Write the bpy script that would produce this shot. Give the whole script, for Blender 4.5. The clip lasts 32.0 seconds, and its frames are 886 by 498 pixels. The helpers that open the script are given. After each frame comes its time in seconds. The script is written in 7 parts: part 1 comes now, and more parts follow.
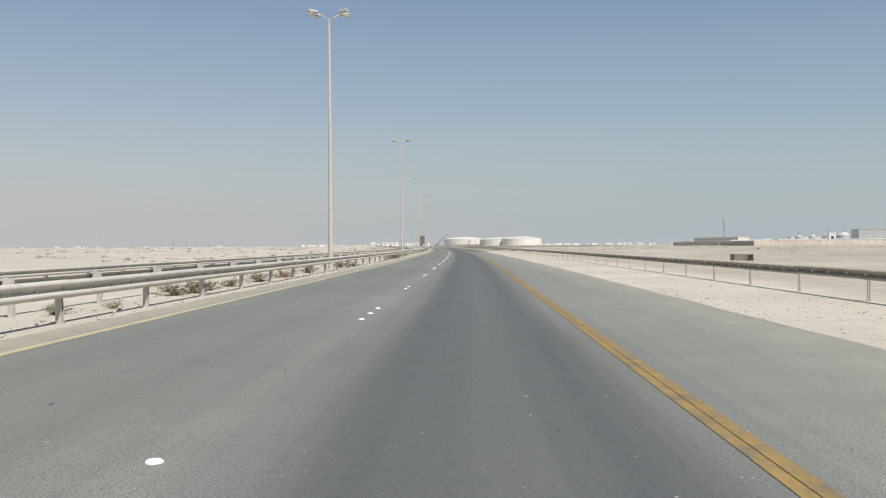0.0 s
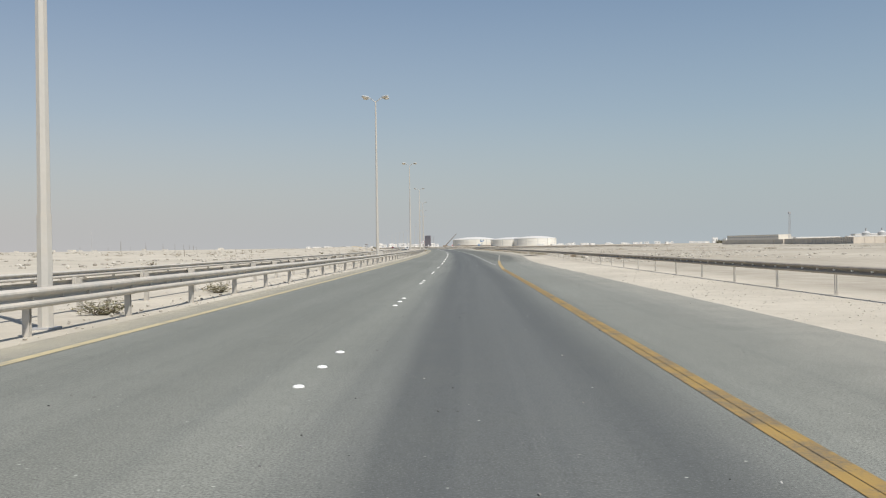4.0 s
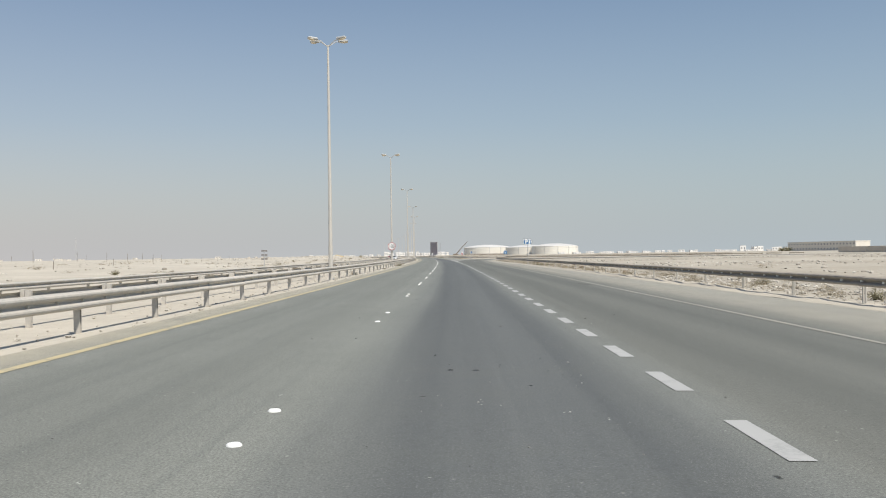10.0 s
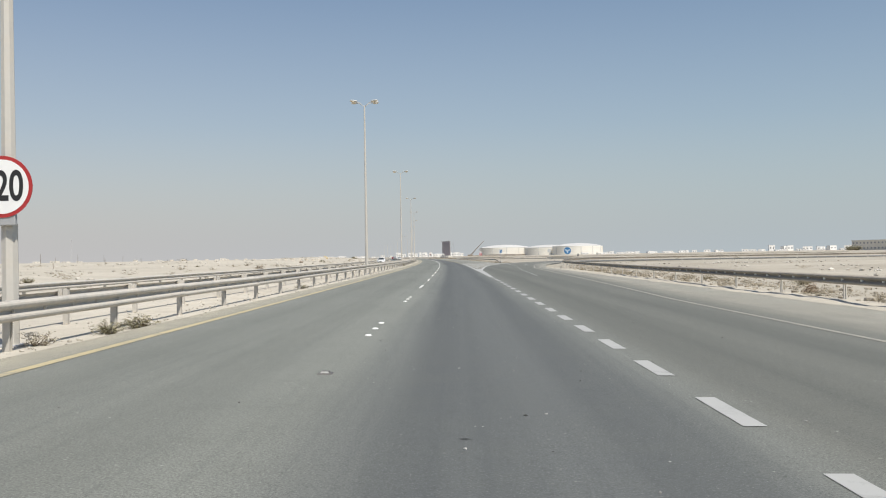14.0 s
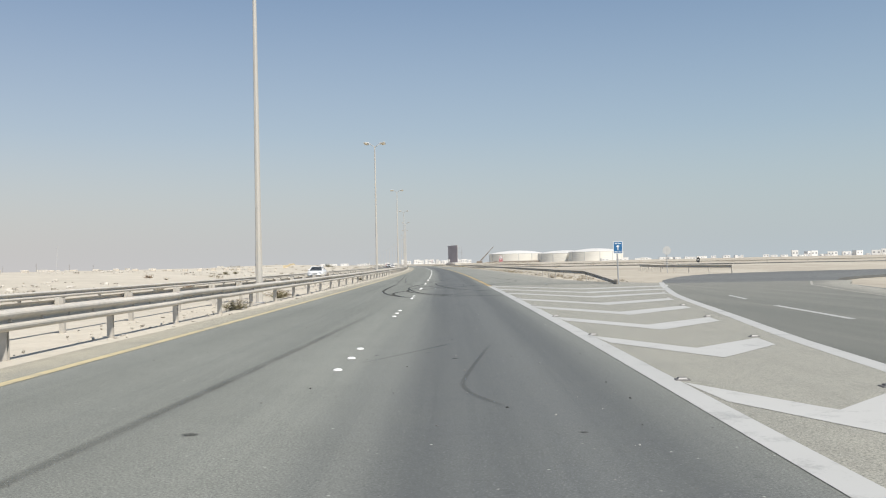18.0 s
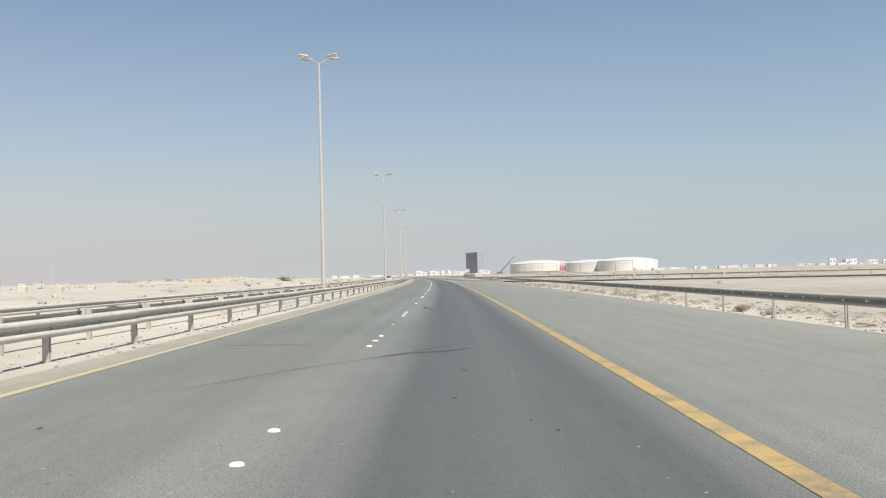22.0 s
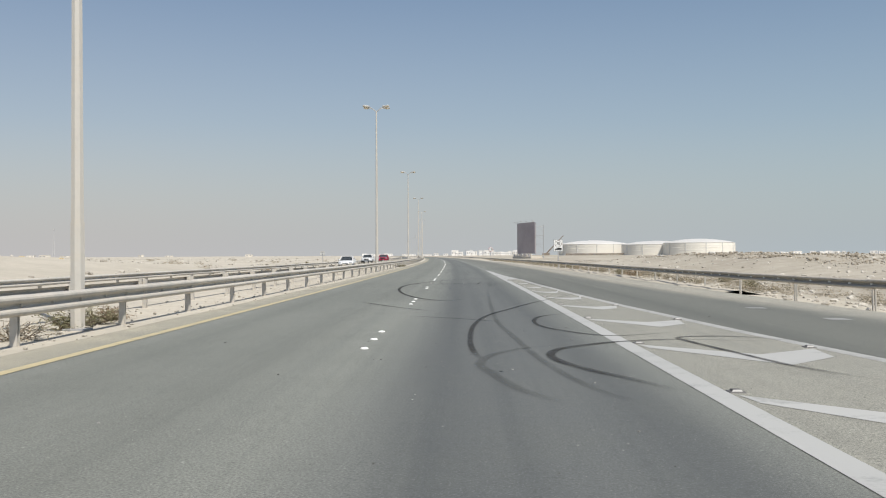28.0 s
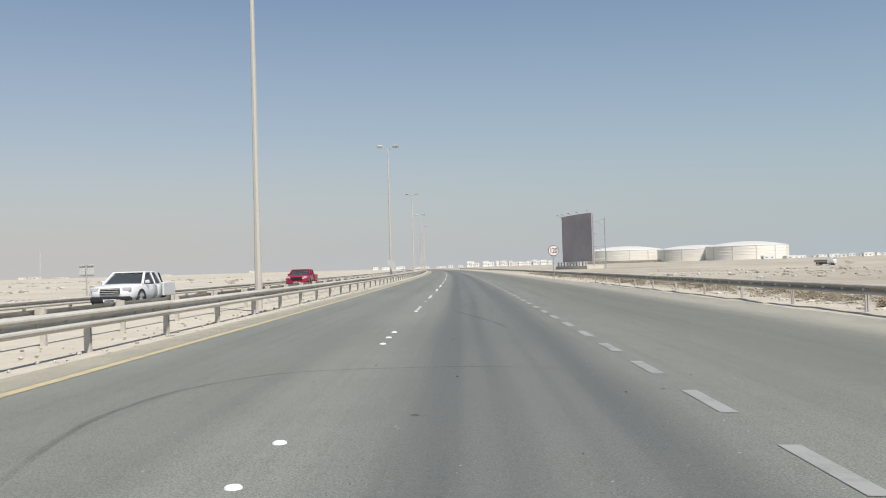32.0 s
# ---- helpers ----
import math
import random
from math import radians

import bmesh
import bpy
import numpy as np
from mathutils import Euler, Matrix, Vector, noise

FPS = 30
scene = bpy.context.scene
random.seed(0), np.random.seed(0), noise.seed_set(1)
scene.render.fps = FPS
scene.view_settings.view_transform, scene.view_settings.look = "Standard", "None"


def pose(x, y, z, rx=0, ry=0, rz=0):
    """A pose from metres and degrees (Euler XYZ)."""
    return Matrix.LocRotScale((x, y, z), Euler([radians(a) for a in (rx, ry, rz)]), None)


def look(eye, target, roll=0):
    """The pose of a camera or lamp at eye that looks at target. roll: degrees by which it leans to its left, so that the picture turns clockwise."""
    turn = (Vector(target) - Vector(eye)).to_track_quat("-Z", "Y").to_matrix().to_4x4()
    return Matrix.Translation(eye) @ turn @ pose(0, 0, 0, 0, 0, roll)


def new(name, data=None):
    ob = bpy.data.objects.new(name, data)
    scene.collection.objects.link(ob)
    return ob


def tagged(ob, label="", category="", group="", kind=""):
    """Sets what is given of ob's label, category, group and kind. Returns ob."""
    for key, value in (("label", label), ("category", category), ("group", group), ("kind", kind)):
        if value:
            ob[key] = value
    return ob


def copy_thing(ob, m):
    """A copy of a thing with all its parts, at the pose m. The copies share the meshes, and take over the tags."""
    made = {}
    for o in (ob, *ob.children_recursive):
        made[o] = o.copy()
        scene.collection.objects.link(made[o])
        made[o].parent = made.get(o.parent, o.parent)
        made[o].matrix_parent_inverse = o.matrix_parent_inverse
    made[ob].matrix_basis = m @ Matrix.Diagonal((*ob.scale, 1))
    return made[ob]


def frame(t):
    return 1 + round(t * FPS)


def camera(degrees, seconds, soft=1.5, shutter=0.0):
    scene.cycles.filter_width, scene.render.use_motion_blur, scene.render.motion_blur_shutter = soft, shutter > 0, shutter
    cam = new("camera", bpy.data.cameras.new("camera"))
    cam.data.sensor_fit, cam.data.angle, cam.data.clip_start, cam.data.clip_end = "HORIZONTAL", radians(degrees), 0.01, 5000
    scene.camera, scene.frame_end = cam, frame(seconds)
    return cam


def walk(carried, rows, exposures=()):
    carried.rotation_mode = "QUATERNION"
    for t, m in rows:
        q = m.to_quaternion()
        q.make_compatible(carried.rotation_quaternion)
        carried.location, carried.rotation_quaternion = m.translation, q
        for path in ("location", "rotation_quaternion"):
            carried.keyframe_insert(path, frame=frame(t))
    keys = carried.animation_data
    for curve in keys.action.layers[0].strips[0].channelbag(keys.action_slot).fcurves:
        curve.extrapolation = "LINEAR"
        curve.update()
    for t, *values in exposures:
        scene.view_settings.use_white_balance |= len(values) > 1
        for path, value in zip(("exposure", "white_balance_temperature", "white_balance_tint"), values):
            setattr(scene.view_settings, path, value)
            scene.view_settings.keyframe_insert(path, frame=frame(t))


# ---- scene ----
# ---- the camera and its drive ----
FOV = 51.51
PATH = [
    (0, (1.048, 172.180, 1.265), (-0.927, 222.141, 1.072), -0.38),
    (0.5, (0.805, 184.379, 1.265), (-0.995, 234.345, 0.882), -0.23),
    (1, (0.622, 196.609, 1.265), (-0.879, 246.583, 0.682), -0.43),
    (1.5, (0.484, 208.822, 1.265), (-1.446, 258.784, 0.964), -0.00),
    (2, (0.336, 220.930, 1.265), (-1.799, 270.883, 0.915), -0.29),
    (2.5, (0.164, 232.811, 1.265), (-2.253, 282.752, 1.001), -1.07),
    (3, (-0.107, 244.660, 1.265), (-3.038, 294.574, 1.071), -1.30),
    (3.5, (-0.434, 256.792, 1.265), (-2.885, 306.731, 0.979), -0.77),
    (5.5, (-1.709, 306.156, 1.265), (-4.636, 356.067, 1.890), -0.87),
    (6, (-2.058, 318.521, 1.265), (-4.469, 368.461, 1.751), -0.62),
    (6.5, (-2.436, 330.820, 1.265), (-5.372, 380.732, 1.700), -1.14),
    (7, (-2.938, 343.023, 1.265), (-5.621, 392.945, 1.990), -0.71),
    (7.5, (-3.384, 355.248, 1.265), (-6.101, 405.171, 1.767), -0.71),
    (8, (-3.880, 367.645, 1.265), (-6.839, 417.557, 1.531), -0.55),
    (8.5, (-4.378, 380.183, 1.265), (-7.428, 430.090, 1.506), -0.58),
    (9, (-4.875, 392.816, 1.265), (-8.090, 442.711, 1.633), -0.95),
    (9.5, (-5.426, 405.396, 1.265), (-8.587, 455.296, 1.273), -0.70),
    (10, (-6.041, 417.978, 1.265), (-9.179, 467.878, 1.598), -0.80),
    (10.5, (-6.676, 430.678, 1.265), (-10.086, 480.561, 1.428), -0.72),
    (11, (-7.315, 443.505, 1.265), (-11.097, 493.362, 1.522), -0.54),
    (11.5, (-7.994, 456.345, 1.265), (-11.792, 506.200, 1.608), -0.54),
    (12, (-8.697, 469.036, 1.265), (-12.332, 518.903, 1.561), -0.28),
    (12.5, (-9.418, 481.493, 1.265), (-12.990, 531.363, 1.745), -0.49),
    (13, (-10.174, 494.192, 1.265), (-14.195, 544.029, 1.678), -0.69),
    (13.5, (-10.976, 506.996, 1.265), (-14.761, 556.851, 1.639), -0.60),
    (14, (-11.780, 520.055, 1.265), (-15.706, 569.899, 1.661), -0.96),
    (14.5, (-12.646, 533.022, 1.265), (-16.622, 582.862, 1.632), -0.83),
    (16.5, (-16.108, 584.695, 1.265), (-20.631, 634.482, 2.146), -1.41),
    (17, (-17.010, 597.568, 1.265), (-21.220, 647.379, 2.313), -1.58),
    (17.5, (-17.984, 610.494, 1.265), (-22.123, 660.318, 1.943), -1.46),
    (18, (-19.018, 623.607, 1.265), (-23.342, 673.413, 2.046), -1.18),
    (18.5, (-20.056, 636.935, 1.265), (-24.793, 686.704, 2.079), -1.29),
    (19, (-21.123, 650.328, 1.265), (-26.121, 700.071, 2.081), -1.60),
    (19.5, (-22.191, 663.585, 1.265), (-27.490, 713.289, 2.470), -1.61),
    (20, (-23.289, 676.659, 1.265), (-28.616, 726.366, 2.166), -1.00),
    (20.5, (-24.433, 689.808, 1.265), (-29.556, 739.540, 2.010), -1.27),
    (21, (-25.634, 703.004, 1.265), (-30.998, 752.697, 2.614), -1.53),
    (21.5, (-26.895, 716.300, 1.265), (-32.321, 765.990, 2.495), -1.46),
    (22, (-28.116, 729.636, 1.265), (-33.351, 779.341, 2.667), -1.49),
    (22.5, (-29.398, 742.858, 1.265), (-34.754, 792.548, 2.731), -1.60),
    (23, (-30.677, 756.150, 1.265), (-36.517, 805.791, 2.546), -1.70),
    (23.5, (-32.016, 769.682, 1.265), (-37.956, 819.314, 2.452), -1.41),
    (24, (-33.443, 783.233, 1.265), (-39.404, 832.867, 2.236), -1.10),
    (24.5, (-34.868, 796.409, 1.265), (-40.758, 846.047, 2.446), -0.46),
    (25, (-36.333, 809.232, 1.265), (-42.903, 858.789, 2.231), -0.09),
    (25.5, (-37.847, 822.576, 1.265), (-44.636, 872.104, 2.192), -0.77),
    (27.5, (-44.322, 877.017, 1.265), (-51.594, 926.481, 1.890), -0.57),
    (28, (-46.010, 890.609, 1.265), (-53.295, 940.075, 1.608), -0.29),
    (28.5, (-47.748, 904.145, 1.265), (-55.047, 953.601, 2.161), -0.76),
    (29, (-49.527, 917.744, 1.265), (-56.476, 967.250, 2.203), -0.73),
    (29.5, (-51.308, 931.404, 1.265), (-58.582, 980.858, 2.437), -1.05),
    (30, (-53.110, 945.104, 1.265), (-60.436, 994.554, 2.300), -0.60),
    (30.5, (-54.907, 958.825, 1.265), (-62.450, 1008.246, 2.108), -1.09),
    (31, (-56.734, 972.438, 1.265), (-64.294, 1021.849, 2.478), -0.99),
    (31.5, (-58.574, 985.916, 1.265), (-66.368, 1035.293, 2.361), -1.26),
    (32, (-60.406, 999.379, 1.265), (-68.512, 1048.707, 2.266), -1.65),
]

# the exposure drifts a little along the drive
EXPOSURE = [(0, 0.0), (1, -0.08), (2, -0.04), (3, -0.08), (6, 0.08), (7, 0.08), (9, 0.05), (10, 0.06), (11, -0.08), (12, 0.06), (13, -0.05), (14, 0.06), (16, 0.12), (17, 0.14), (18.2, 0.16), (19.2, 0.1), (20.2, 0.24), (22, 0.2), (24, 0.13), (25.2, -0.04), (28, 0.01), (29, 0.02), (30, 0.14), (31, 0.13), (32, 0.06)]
cam = camera(FOV, 32.0, soft=1.1)
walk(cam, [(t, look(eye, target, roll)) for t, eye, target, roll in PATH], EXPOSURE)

# ---- sky, sun ----
world = bpy.data.worlds.new("sky")
scene.world = world
world.use_nodes = True
wn, wl = world.node_tree.nodes, world.node_tree.links
sky = wn.new("ShaderNodeTexSky")
sky.sky_type, sky.sun_disc = "NISHITA", False
SUN_ELEV, SUN_AZ = radians(58), radians(143)
sky.sun_elevation, sky.sun_rotation = SUN_ELEV, SUN_AZ
sky.air_density, sky.dust_density, sky.ozone_density, sky.altitude = 1.0, 1.0, 1.0, 0
# pale dust haze low over the desert
rise = wn.new("ShaderNodeSeparateXYZ")
wl.new(wn.new("ShaderNodeTexCoord").outputs["Generated"], rise.inputs[0])
haze = wn.new("ShaderNodeValToRGB")
haze.color_ramp.interpolation = "LINEAR"
haze.color_ramp.elements[0].position, haze.color_ramp.elements[0].color = 0.0, (1, 1, 1, 1)
haze.color_ramp.elements[1].position, haze.color_ramp.elements[1].color = 0.36, (0, 0, 0, 1)
for spot, cover in ((0.05, 0.8), (0.14, 0.42)):
    e = haze.color_ramp.elements.new(spot)
    e.color = (cover, cover, cover, 1)
wl.new(rise.outputs[2], haze.inputs[0])
veil = wn.new("ShaderNodeMix")
veil.data_type = "RGBA"
side = wn.new("ShaderNodeValToRGB")
side.color_ramp.elements[0].position, side.color_ramp.elements[0].color = 0.0, (1.0, 0.978, 0.975, 1)
side.color_ramp.elements[1].position, side.color_ramp.elements[1].color = 0.75, (0.84, 0.94, 1.0, 1)
shift = wn.new("ShaderNodeMath")
shift.inputs[1].default_value = 0.5
wl.new(rise.outputs[0], shift.inputs[0])
wl.new(shift.outputs[0], side.inputs[0])
glow = wn.new("ShaderNodeVectorMath")
glow.operation = "SCALE"
glow.inputs["Scale"].default_value = 5.15
wl.new(side.outputs[0], glow.inputs[0])
wl.new(glow.outputs[0], veil.inputs[7])
wl.new(haze.outputs[0], veil.inputs[0])
tint = wn.new("ShaderNodeMix")
tint.data_type, tint.blend_type = "RGBA", "MULTIPLY"
tint.inputs[0].default_value, tint.inputs[7].default_value = 1.0, (0.875, 0.945, 0.98, 1)
wl.new(sky.outputs[0], tint.inputs[6])
wl.new(tint.outputs[2], veil.inputs[6])
wl.new(veil.outputs[2], wn["Background"].inputs[0])
wn["Background"].inputs[1].default_value = 0.1
sun_to = Vector((math.sin(SUN_AZ) * math.cos(SUN_ELEV), math.cos(SUN_AZ) * math.cos(SUN_ELEV), math.sin(SUN_ELEV)))
sun = new("sun", bpy.data.lights.new("sun", "SUN"))
sun.data.energy, sun.data.angle, sun.data.color = 5.0, radians(0.6), (1.0, 0.95, 0.87)
sun.matrix_world = look(sun_to * 100, (0, 0, 0))
scene.view_settings.exposure = 0.06

# ---- materials ----
def material(name, rough=0.8, metal=0.0):
    m = bpy.data.materials.new(name)
    m.use_nodes = True
    nt = m.node_tree
    b = nt.nodes["Principled BSDF"]
    b.inputs["Roughness"].default_value = rough
    b.inputs["Metallic"].default_value = metal
    return m, nt, b


def add(nt, kind, **values):
    n = nt.nodes.new(kind)
    for key, value in values.items():
        if key in n.inputs:
            n.inputs[key].default_value = value
    return n


def coords(nt, source="Object"):
    return add(nt, "ShaderNodeTexCoord").outputs[source]


def noise_of(nt, vec, scale, detail=4.0, rough=0.55):
    n = add(nt, "ShaderNodeTexNoise")
    n.inputs["Scale"].default_value, n.inputs["Detail"].default_value, n.inputs["Roughness"].default_value = scale, detail, rough
    nt.links.new(vec, n.inputs["Vector"])
    return n.outputs["Fac"]


def ramp(nt, fac, stops):
    r = add(nt, "ShaderNodeValToRGB")
    while len(r.color_ramp.elements) < len(stops):
        r.color_ramp.elements.new(0.5)
    for e, (pos, col) in zip(r.color_ramp.elements, stops):
        e.position, e.color = pos, (*col, 1) if len(col) == 3 else col
    nt.links.new(fac, r.inputs[0])
    return r.outputs[0]


def mix(nt, fac, a, b, mode="MIX"):
    n = nt.nodes.new("ShaderNodeMix")
    n.data_type, n.blend_type = "RGBA", mode
    for socket, value in ((n.inputs[0], fac), (n.inputs[6], a), (n.inputs[7], b)):
        if isinstance(value, (float, int)):
            socket.default_value = value
        elif isinstance(value, tuple):
            socket.default_value = (*value, 1)
        else:
            nt.links.new(value, socket)
    return n.outputs[2]


def math_of(nt, op, a, b=None, c=None):
    n = nt.nodes.new("ShaderNodeMath")
    n.operation = op
    for socket, value in zip(n.inputs, (a, b, c)):
        if value is None:
            continue
        if isinstance(value, (float, int)):
            socket.default_value = value
        else:
            nt.links.new(value, socket)
    return n.outputs[0]


def bump(nt, b, height, strength=0.3, distance=0.02):
    n = add(nt, "ShaderNodeBump")
    n.inputs["Strength"].default_value, n.inputs["Distance"].default_value = strength, distance
    nt.links.new(height, n.inputs["Height"])
    nt.links.new(n.outputs[0], b.inputs["Normal"])


def plain(name, colour, rough=0.7, metal=0.0, vary=0.12, scale=3.0, relief=0.0, dirt=None):
    """Paint or plain stuff: a colour with uneven tone at two scales, and some dirt."""
    m, nt, b = material(name, rough, metal)
    v = coords(nt)
    big, small = noise_of(nt, v, scale), noise_of(nt, v, scale * 14, 3)
    dark = tuple(c * (1 - vary) for c in colour)
    light = tuple(min(1, c * (1 + vary * 0.6)) for c in colour)
    col = mix(nt, 0.35, ramp(nt, big, [(0.3, dark), (0.7, light)]), ramp(nt, small, [(0.3, dark), (0.7, light)]))
    if dirt:
        col = mix(nt, ramp(nt, noise_of(nt, v, scale * 2.3, 6), [(0.5, (0, 0, 0)), (0.75, (0.7, 0.7, 0.7))]), col, dirt)
    rnd = add(nt, "ShaderNodeObjectInfo").outputs["Random"]
    col = mix(nt, 1.0, col, ramp(nt, rnd, [(0.0, (0.93, 0.93, 0.93)), (1.0, (1.0, 1.0, 1.0))]), "MULTIPLY")
    nt.links.new(col, b.inputs["Base Color"])
    if relief:
        bump(nt, b, small, relief, 0.01)
    return m


def sand_material(name, base, pale, stone, stones=True):
    m, nt, b = material(name, 0.95)
    b.inputs["Specular IOR Level"].default_value = 0.15
    v = coords(nt)
    huge, big, mid, fine = noise_of(nt, v, 0.012, 5), noise_of(nt, v, 0.11, 6, 0.6), noise_of(nt, v, 1.3, 5, 0.6), noise_of(nt, v, 16, 4, 0.6)
    col = mix(nt, ramp(nt, huge, [(0.35, (0, 0, 0)), (0.65, (1, 1, 1))]), base, pale)
    col = mix(nt, ramp(nt, big, [(0.38, (0, 0, 0)), (0.68, (0.75, 0.75, 0.75))]), col, tuple(c * 0.8 for c in base))
    col = mix(nt, ramp(nt, mid, [(0.45, (0, 0, 0)), (0.75, (0.5, 0.5, 0.5))]), col, tuple(c * 0.74 for c in base))
    h = math_of(nt, "ADD", math_of(nt, "MULTIPLY", mid, 0.6), math_of(nt, "MULTIPLY", fine, 0.5))
    if stones:
        vor = nt.nodes.new("ShaderNodeTexVoronoi")
        vor.inputs["Scale"].default_value = 8.0
        nt.links.new(v, vor.inputs["Vector"])
        st = ramp(nt, vor.outputs["Distance"], [(0.10, (1, 1, 1)), (0.2, (0, 0, 0))])
        st = mix(nt, 1.0, st, ramp(nt, noise_of(nt, v, 0.6, 3), [(0.48, (0, 0, 0)), (0.6, (1, 1, 1))]), "MULTIPLY")
        col = mix(nt, st, col, stone)
        h = math_of(nt, "ADD", h, math_of(nt, "MULTIPLY", st, 0.5))
    col = mix(nt, ramp(nt, fine, [(0.3, (0, 0, 0)), (0.75, (0.35, 0.35, 0.35))]), col, tuple(c * 0.7 for c in base))
    stony = add(nt, "ShaderNodeAttribute")
    stony.attribute_name = "stony"
    wide = add(nt, "ShaderNodeMapping")
    wide.inputs["Scale"].default_value = (1, 0.45, 1)
    nt.links.new(v, wide.inputs["Vector"])
    patch = math_of(nt, "ADD", math_of(nt, "MULTIPLY", noise_of(nt, wide.outputs[0], 0.045, 6, 0.65), 0.6), math_of(nt, "MULTIPLY", noise_of(nt, v, 0.7, 5, 0.7), 0.4))
    gravelly = mix(nt, 1.0, ramp(nt, patch, [(0.36, (0.12, 0.12, 0.12)), (0.5, (0.55, 0.55, 0.55)), (0.62, (0.95, 0.95, 0.95))]), stony.outputs["Color"], "MULTIPLY")
    col = mix(nt, gravelly, col, tuple(c * k for c, k in zip(base, (0.56, 0.55, 0.535))))
    nt.links.new(col, b.inputs["Base Color"])
    bump(nt, b, h, 0.8, 0.06)
    return m


def asphalt_material(name, dark, pale, dust, tracks=True):
    """Worn asphalt: stone grain, patches, the polished and rubbered wheel lanes, and blown sand along the edges."""
    m, nt, b = material(name, 0.66)
    b.inputs["Specular IOR Level"].default_value = 0.17
    v = coords(nt)
    lat = add(nt, "ShaderNodeAttribute")
    lat.attribute_name = "across"
    dusty = add(nt, "ShaderNodeAttribute")
    dusty.attribute_name = "dust"
    long = add(nt, "ShaderNodeMapping")
    long.inputs["Scale"].default_value = (1, 0.035, 1)
    along = add(nt, "ShaderNodeSeparateXYZ")
    nt.links.new(v, along.inputs[0])
    lane = add(nt, "ShaderNodeCombineXYZ")
    nt.links.new(lat.outputs["Fac"], lane.inputs[0])
    nt.links.new(along.outputs[1], lane.inputs[1])
    nt.links.new(lane.outputs[0], long.inputs["Vector"])
    streak = noise_of(nt, long.outputs[0], 1.1, 5, 0.6)
    big, mid, grain = noise_of(nt, v, 0.09, 5), noise_of(nt, v, 1.2, 5, 0.6), noise_of(nt, v, 55, 4, 0.8)
    speck = add(nt, "ShaderNodeTexVoronoi")
    speck.inputs["Scale"].default_value = 9.0
    nt.links.new(v, speck.inputs["Vector"])
    col = mix(nt, ramp(nt, big, [(0.3, (0, 0, 0)), (0.7, (1, 1, 1))]), dark, pale)
    fine_long = add(nt, "ShaderNodeMapping")
    fine_long.inputs["Scale"].default_value = (1, 0.008, 1)
    nt.links.new(lane.outputs[0], fine_long.inputs["Vector"])
    wear_lines = noise_of(nt, fine_long.outputs[0], 3.2, 5, 0.7)
    if tracks:
        def band(centre, half, soft):
            d = math_of(nt, "ABSOLUTE", math_of(nt, "SUBTRACT", math_of(nt, "ADD", lat.outputs["Fac"], math_of(nt, "MULTIPLY", math_of(nt, "SUBTRACT", streak, 0.5), 0.7)), centre))
            return ramp(nt, math_of(nt, "DIVIDE", math_of(nt, "SUBTRACT", d, half), soft), [(0.0, (1, 1, 1)), (1.0, (0, 0, 0))])
        fresh = add(nt, "ShaderNodeAttribute")
        fresh.attribute_name = "fresh"
        outer = ramp(nt, math_of(nt, "MULTIPLY", fresh.outputs["Fac"], math_of(nt, "SUBTRACT", lat.outputs["Fac"], 3.5)), [(0.0, (0, 0, 0)), (0.5, (0.85, 0.85, 0.85))])
        col = mix(nt, outer, col, tuple(c * k for c, k in zip(dark, (0.73, 0.71, 0.7))))
        oily = add(nt, "ShaderNodeAttribute")
        oily.attribute_name = "oily"
        # oily, polished right-hand lane: a broad bluish band with darker wheel paths and a paler crown
        rubbed = (dark[0] * 0.5, dark[1] * 0.515, dark[2] * 0.6)
        col = mix(nt, math_of(nt, "MULTIPLY", band(2.0, 0.85, 1.05), math_of(nt, "MULTIPLY", oily.outputs["Fac"], 0.82)), col, rubbed)
        for centre, half, soft, much in ((1.12, 0.1, 0.35, 0.4), (1.7, 0.05, 0.22, 0.25), (2.85, 0.12, 0.4, 0.38)):
            col = mix(nt, math_of(nt, "MULTIPLY", band(centre, half, soft), much), col, tuple(c * 0.66 for c in rubbed))
        col = mix(nt, math_of(nt, "MULTIPLY", band(-1.9, 0.5, 1.3), 0.3), col, tuple(c * 0.78 for c in dark))
        for centre in (-2.75, -1.05):
            col = mix(nt, math_of(nt, "MULTIPLY", band(centre, 0.1, 0.5), 0.22), col, tuple(c * 0.62 for c in dark))
        for centre in (4.75, 6.3):
            col = mix(nt, math_of(nt, "MULTIPLY", math_of(nt, "MULTIPLY", band(centre, 0.1, 0.6), fresh.outputs["Fac"]), 0.45), col, tuple(c * 0.45 for c in dark))
        verge = ramp(nt, math_of(nt, "SUBTRACT", math_of(nt, "MULTIPLY", lat.outputs["Fac"], -1.0), 3.72), [(0.0, (0, 0, 0)), (0.2, (0.7, 0.7, 0.7)), (0.75, (0.95, 0.95, 0.95))])
        col = mix(nt, mix(nt, 1.0, verge, ramp(nt, noise_of(nt, v, 0.8, 5, 0.65), [(0.3, (0.6, 0.6, 0.6)), (0.6, (1, 1, 1))]), "MULTIPLY"), col, tuple(c * k for c, k in zip(dust, (1.42, 1.34, 1.2))))
        apron = add(nt, "ShaderNodeAttribute")
        apron.attribute_name = "apron"
        col = mix(nt, math_of(nt, "MULTIPLY", apron.outputs["Fac"], ramp(nt, noise_of(nt, v, 0.6, 5, 0.65), [(0.3, (0.7, 0.7, 0.7)), (0.6, (0.98, 0.98, 0.98))])), col, tuple(c * k for c, k in zip(dust, (1.5, 1.44, 1.36))))
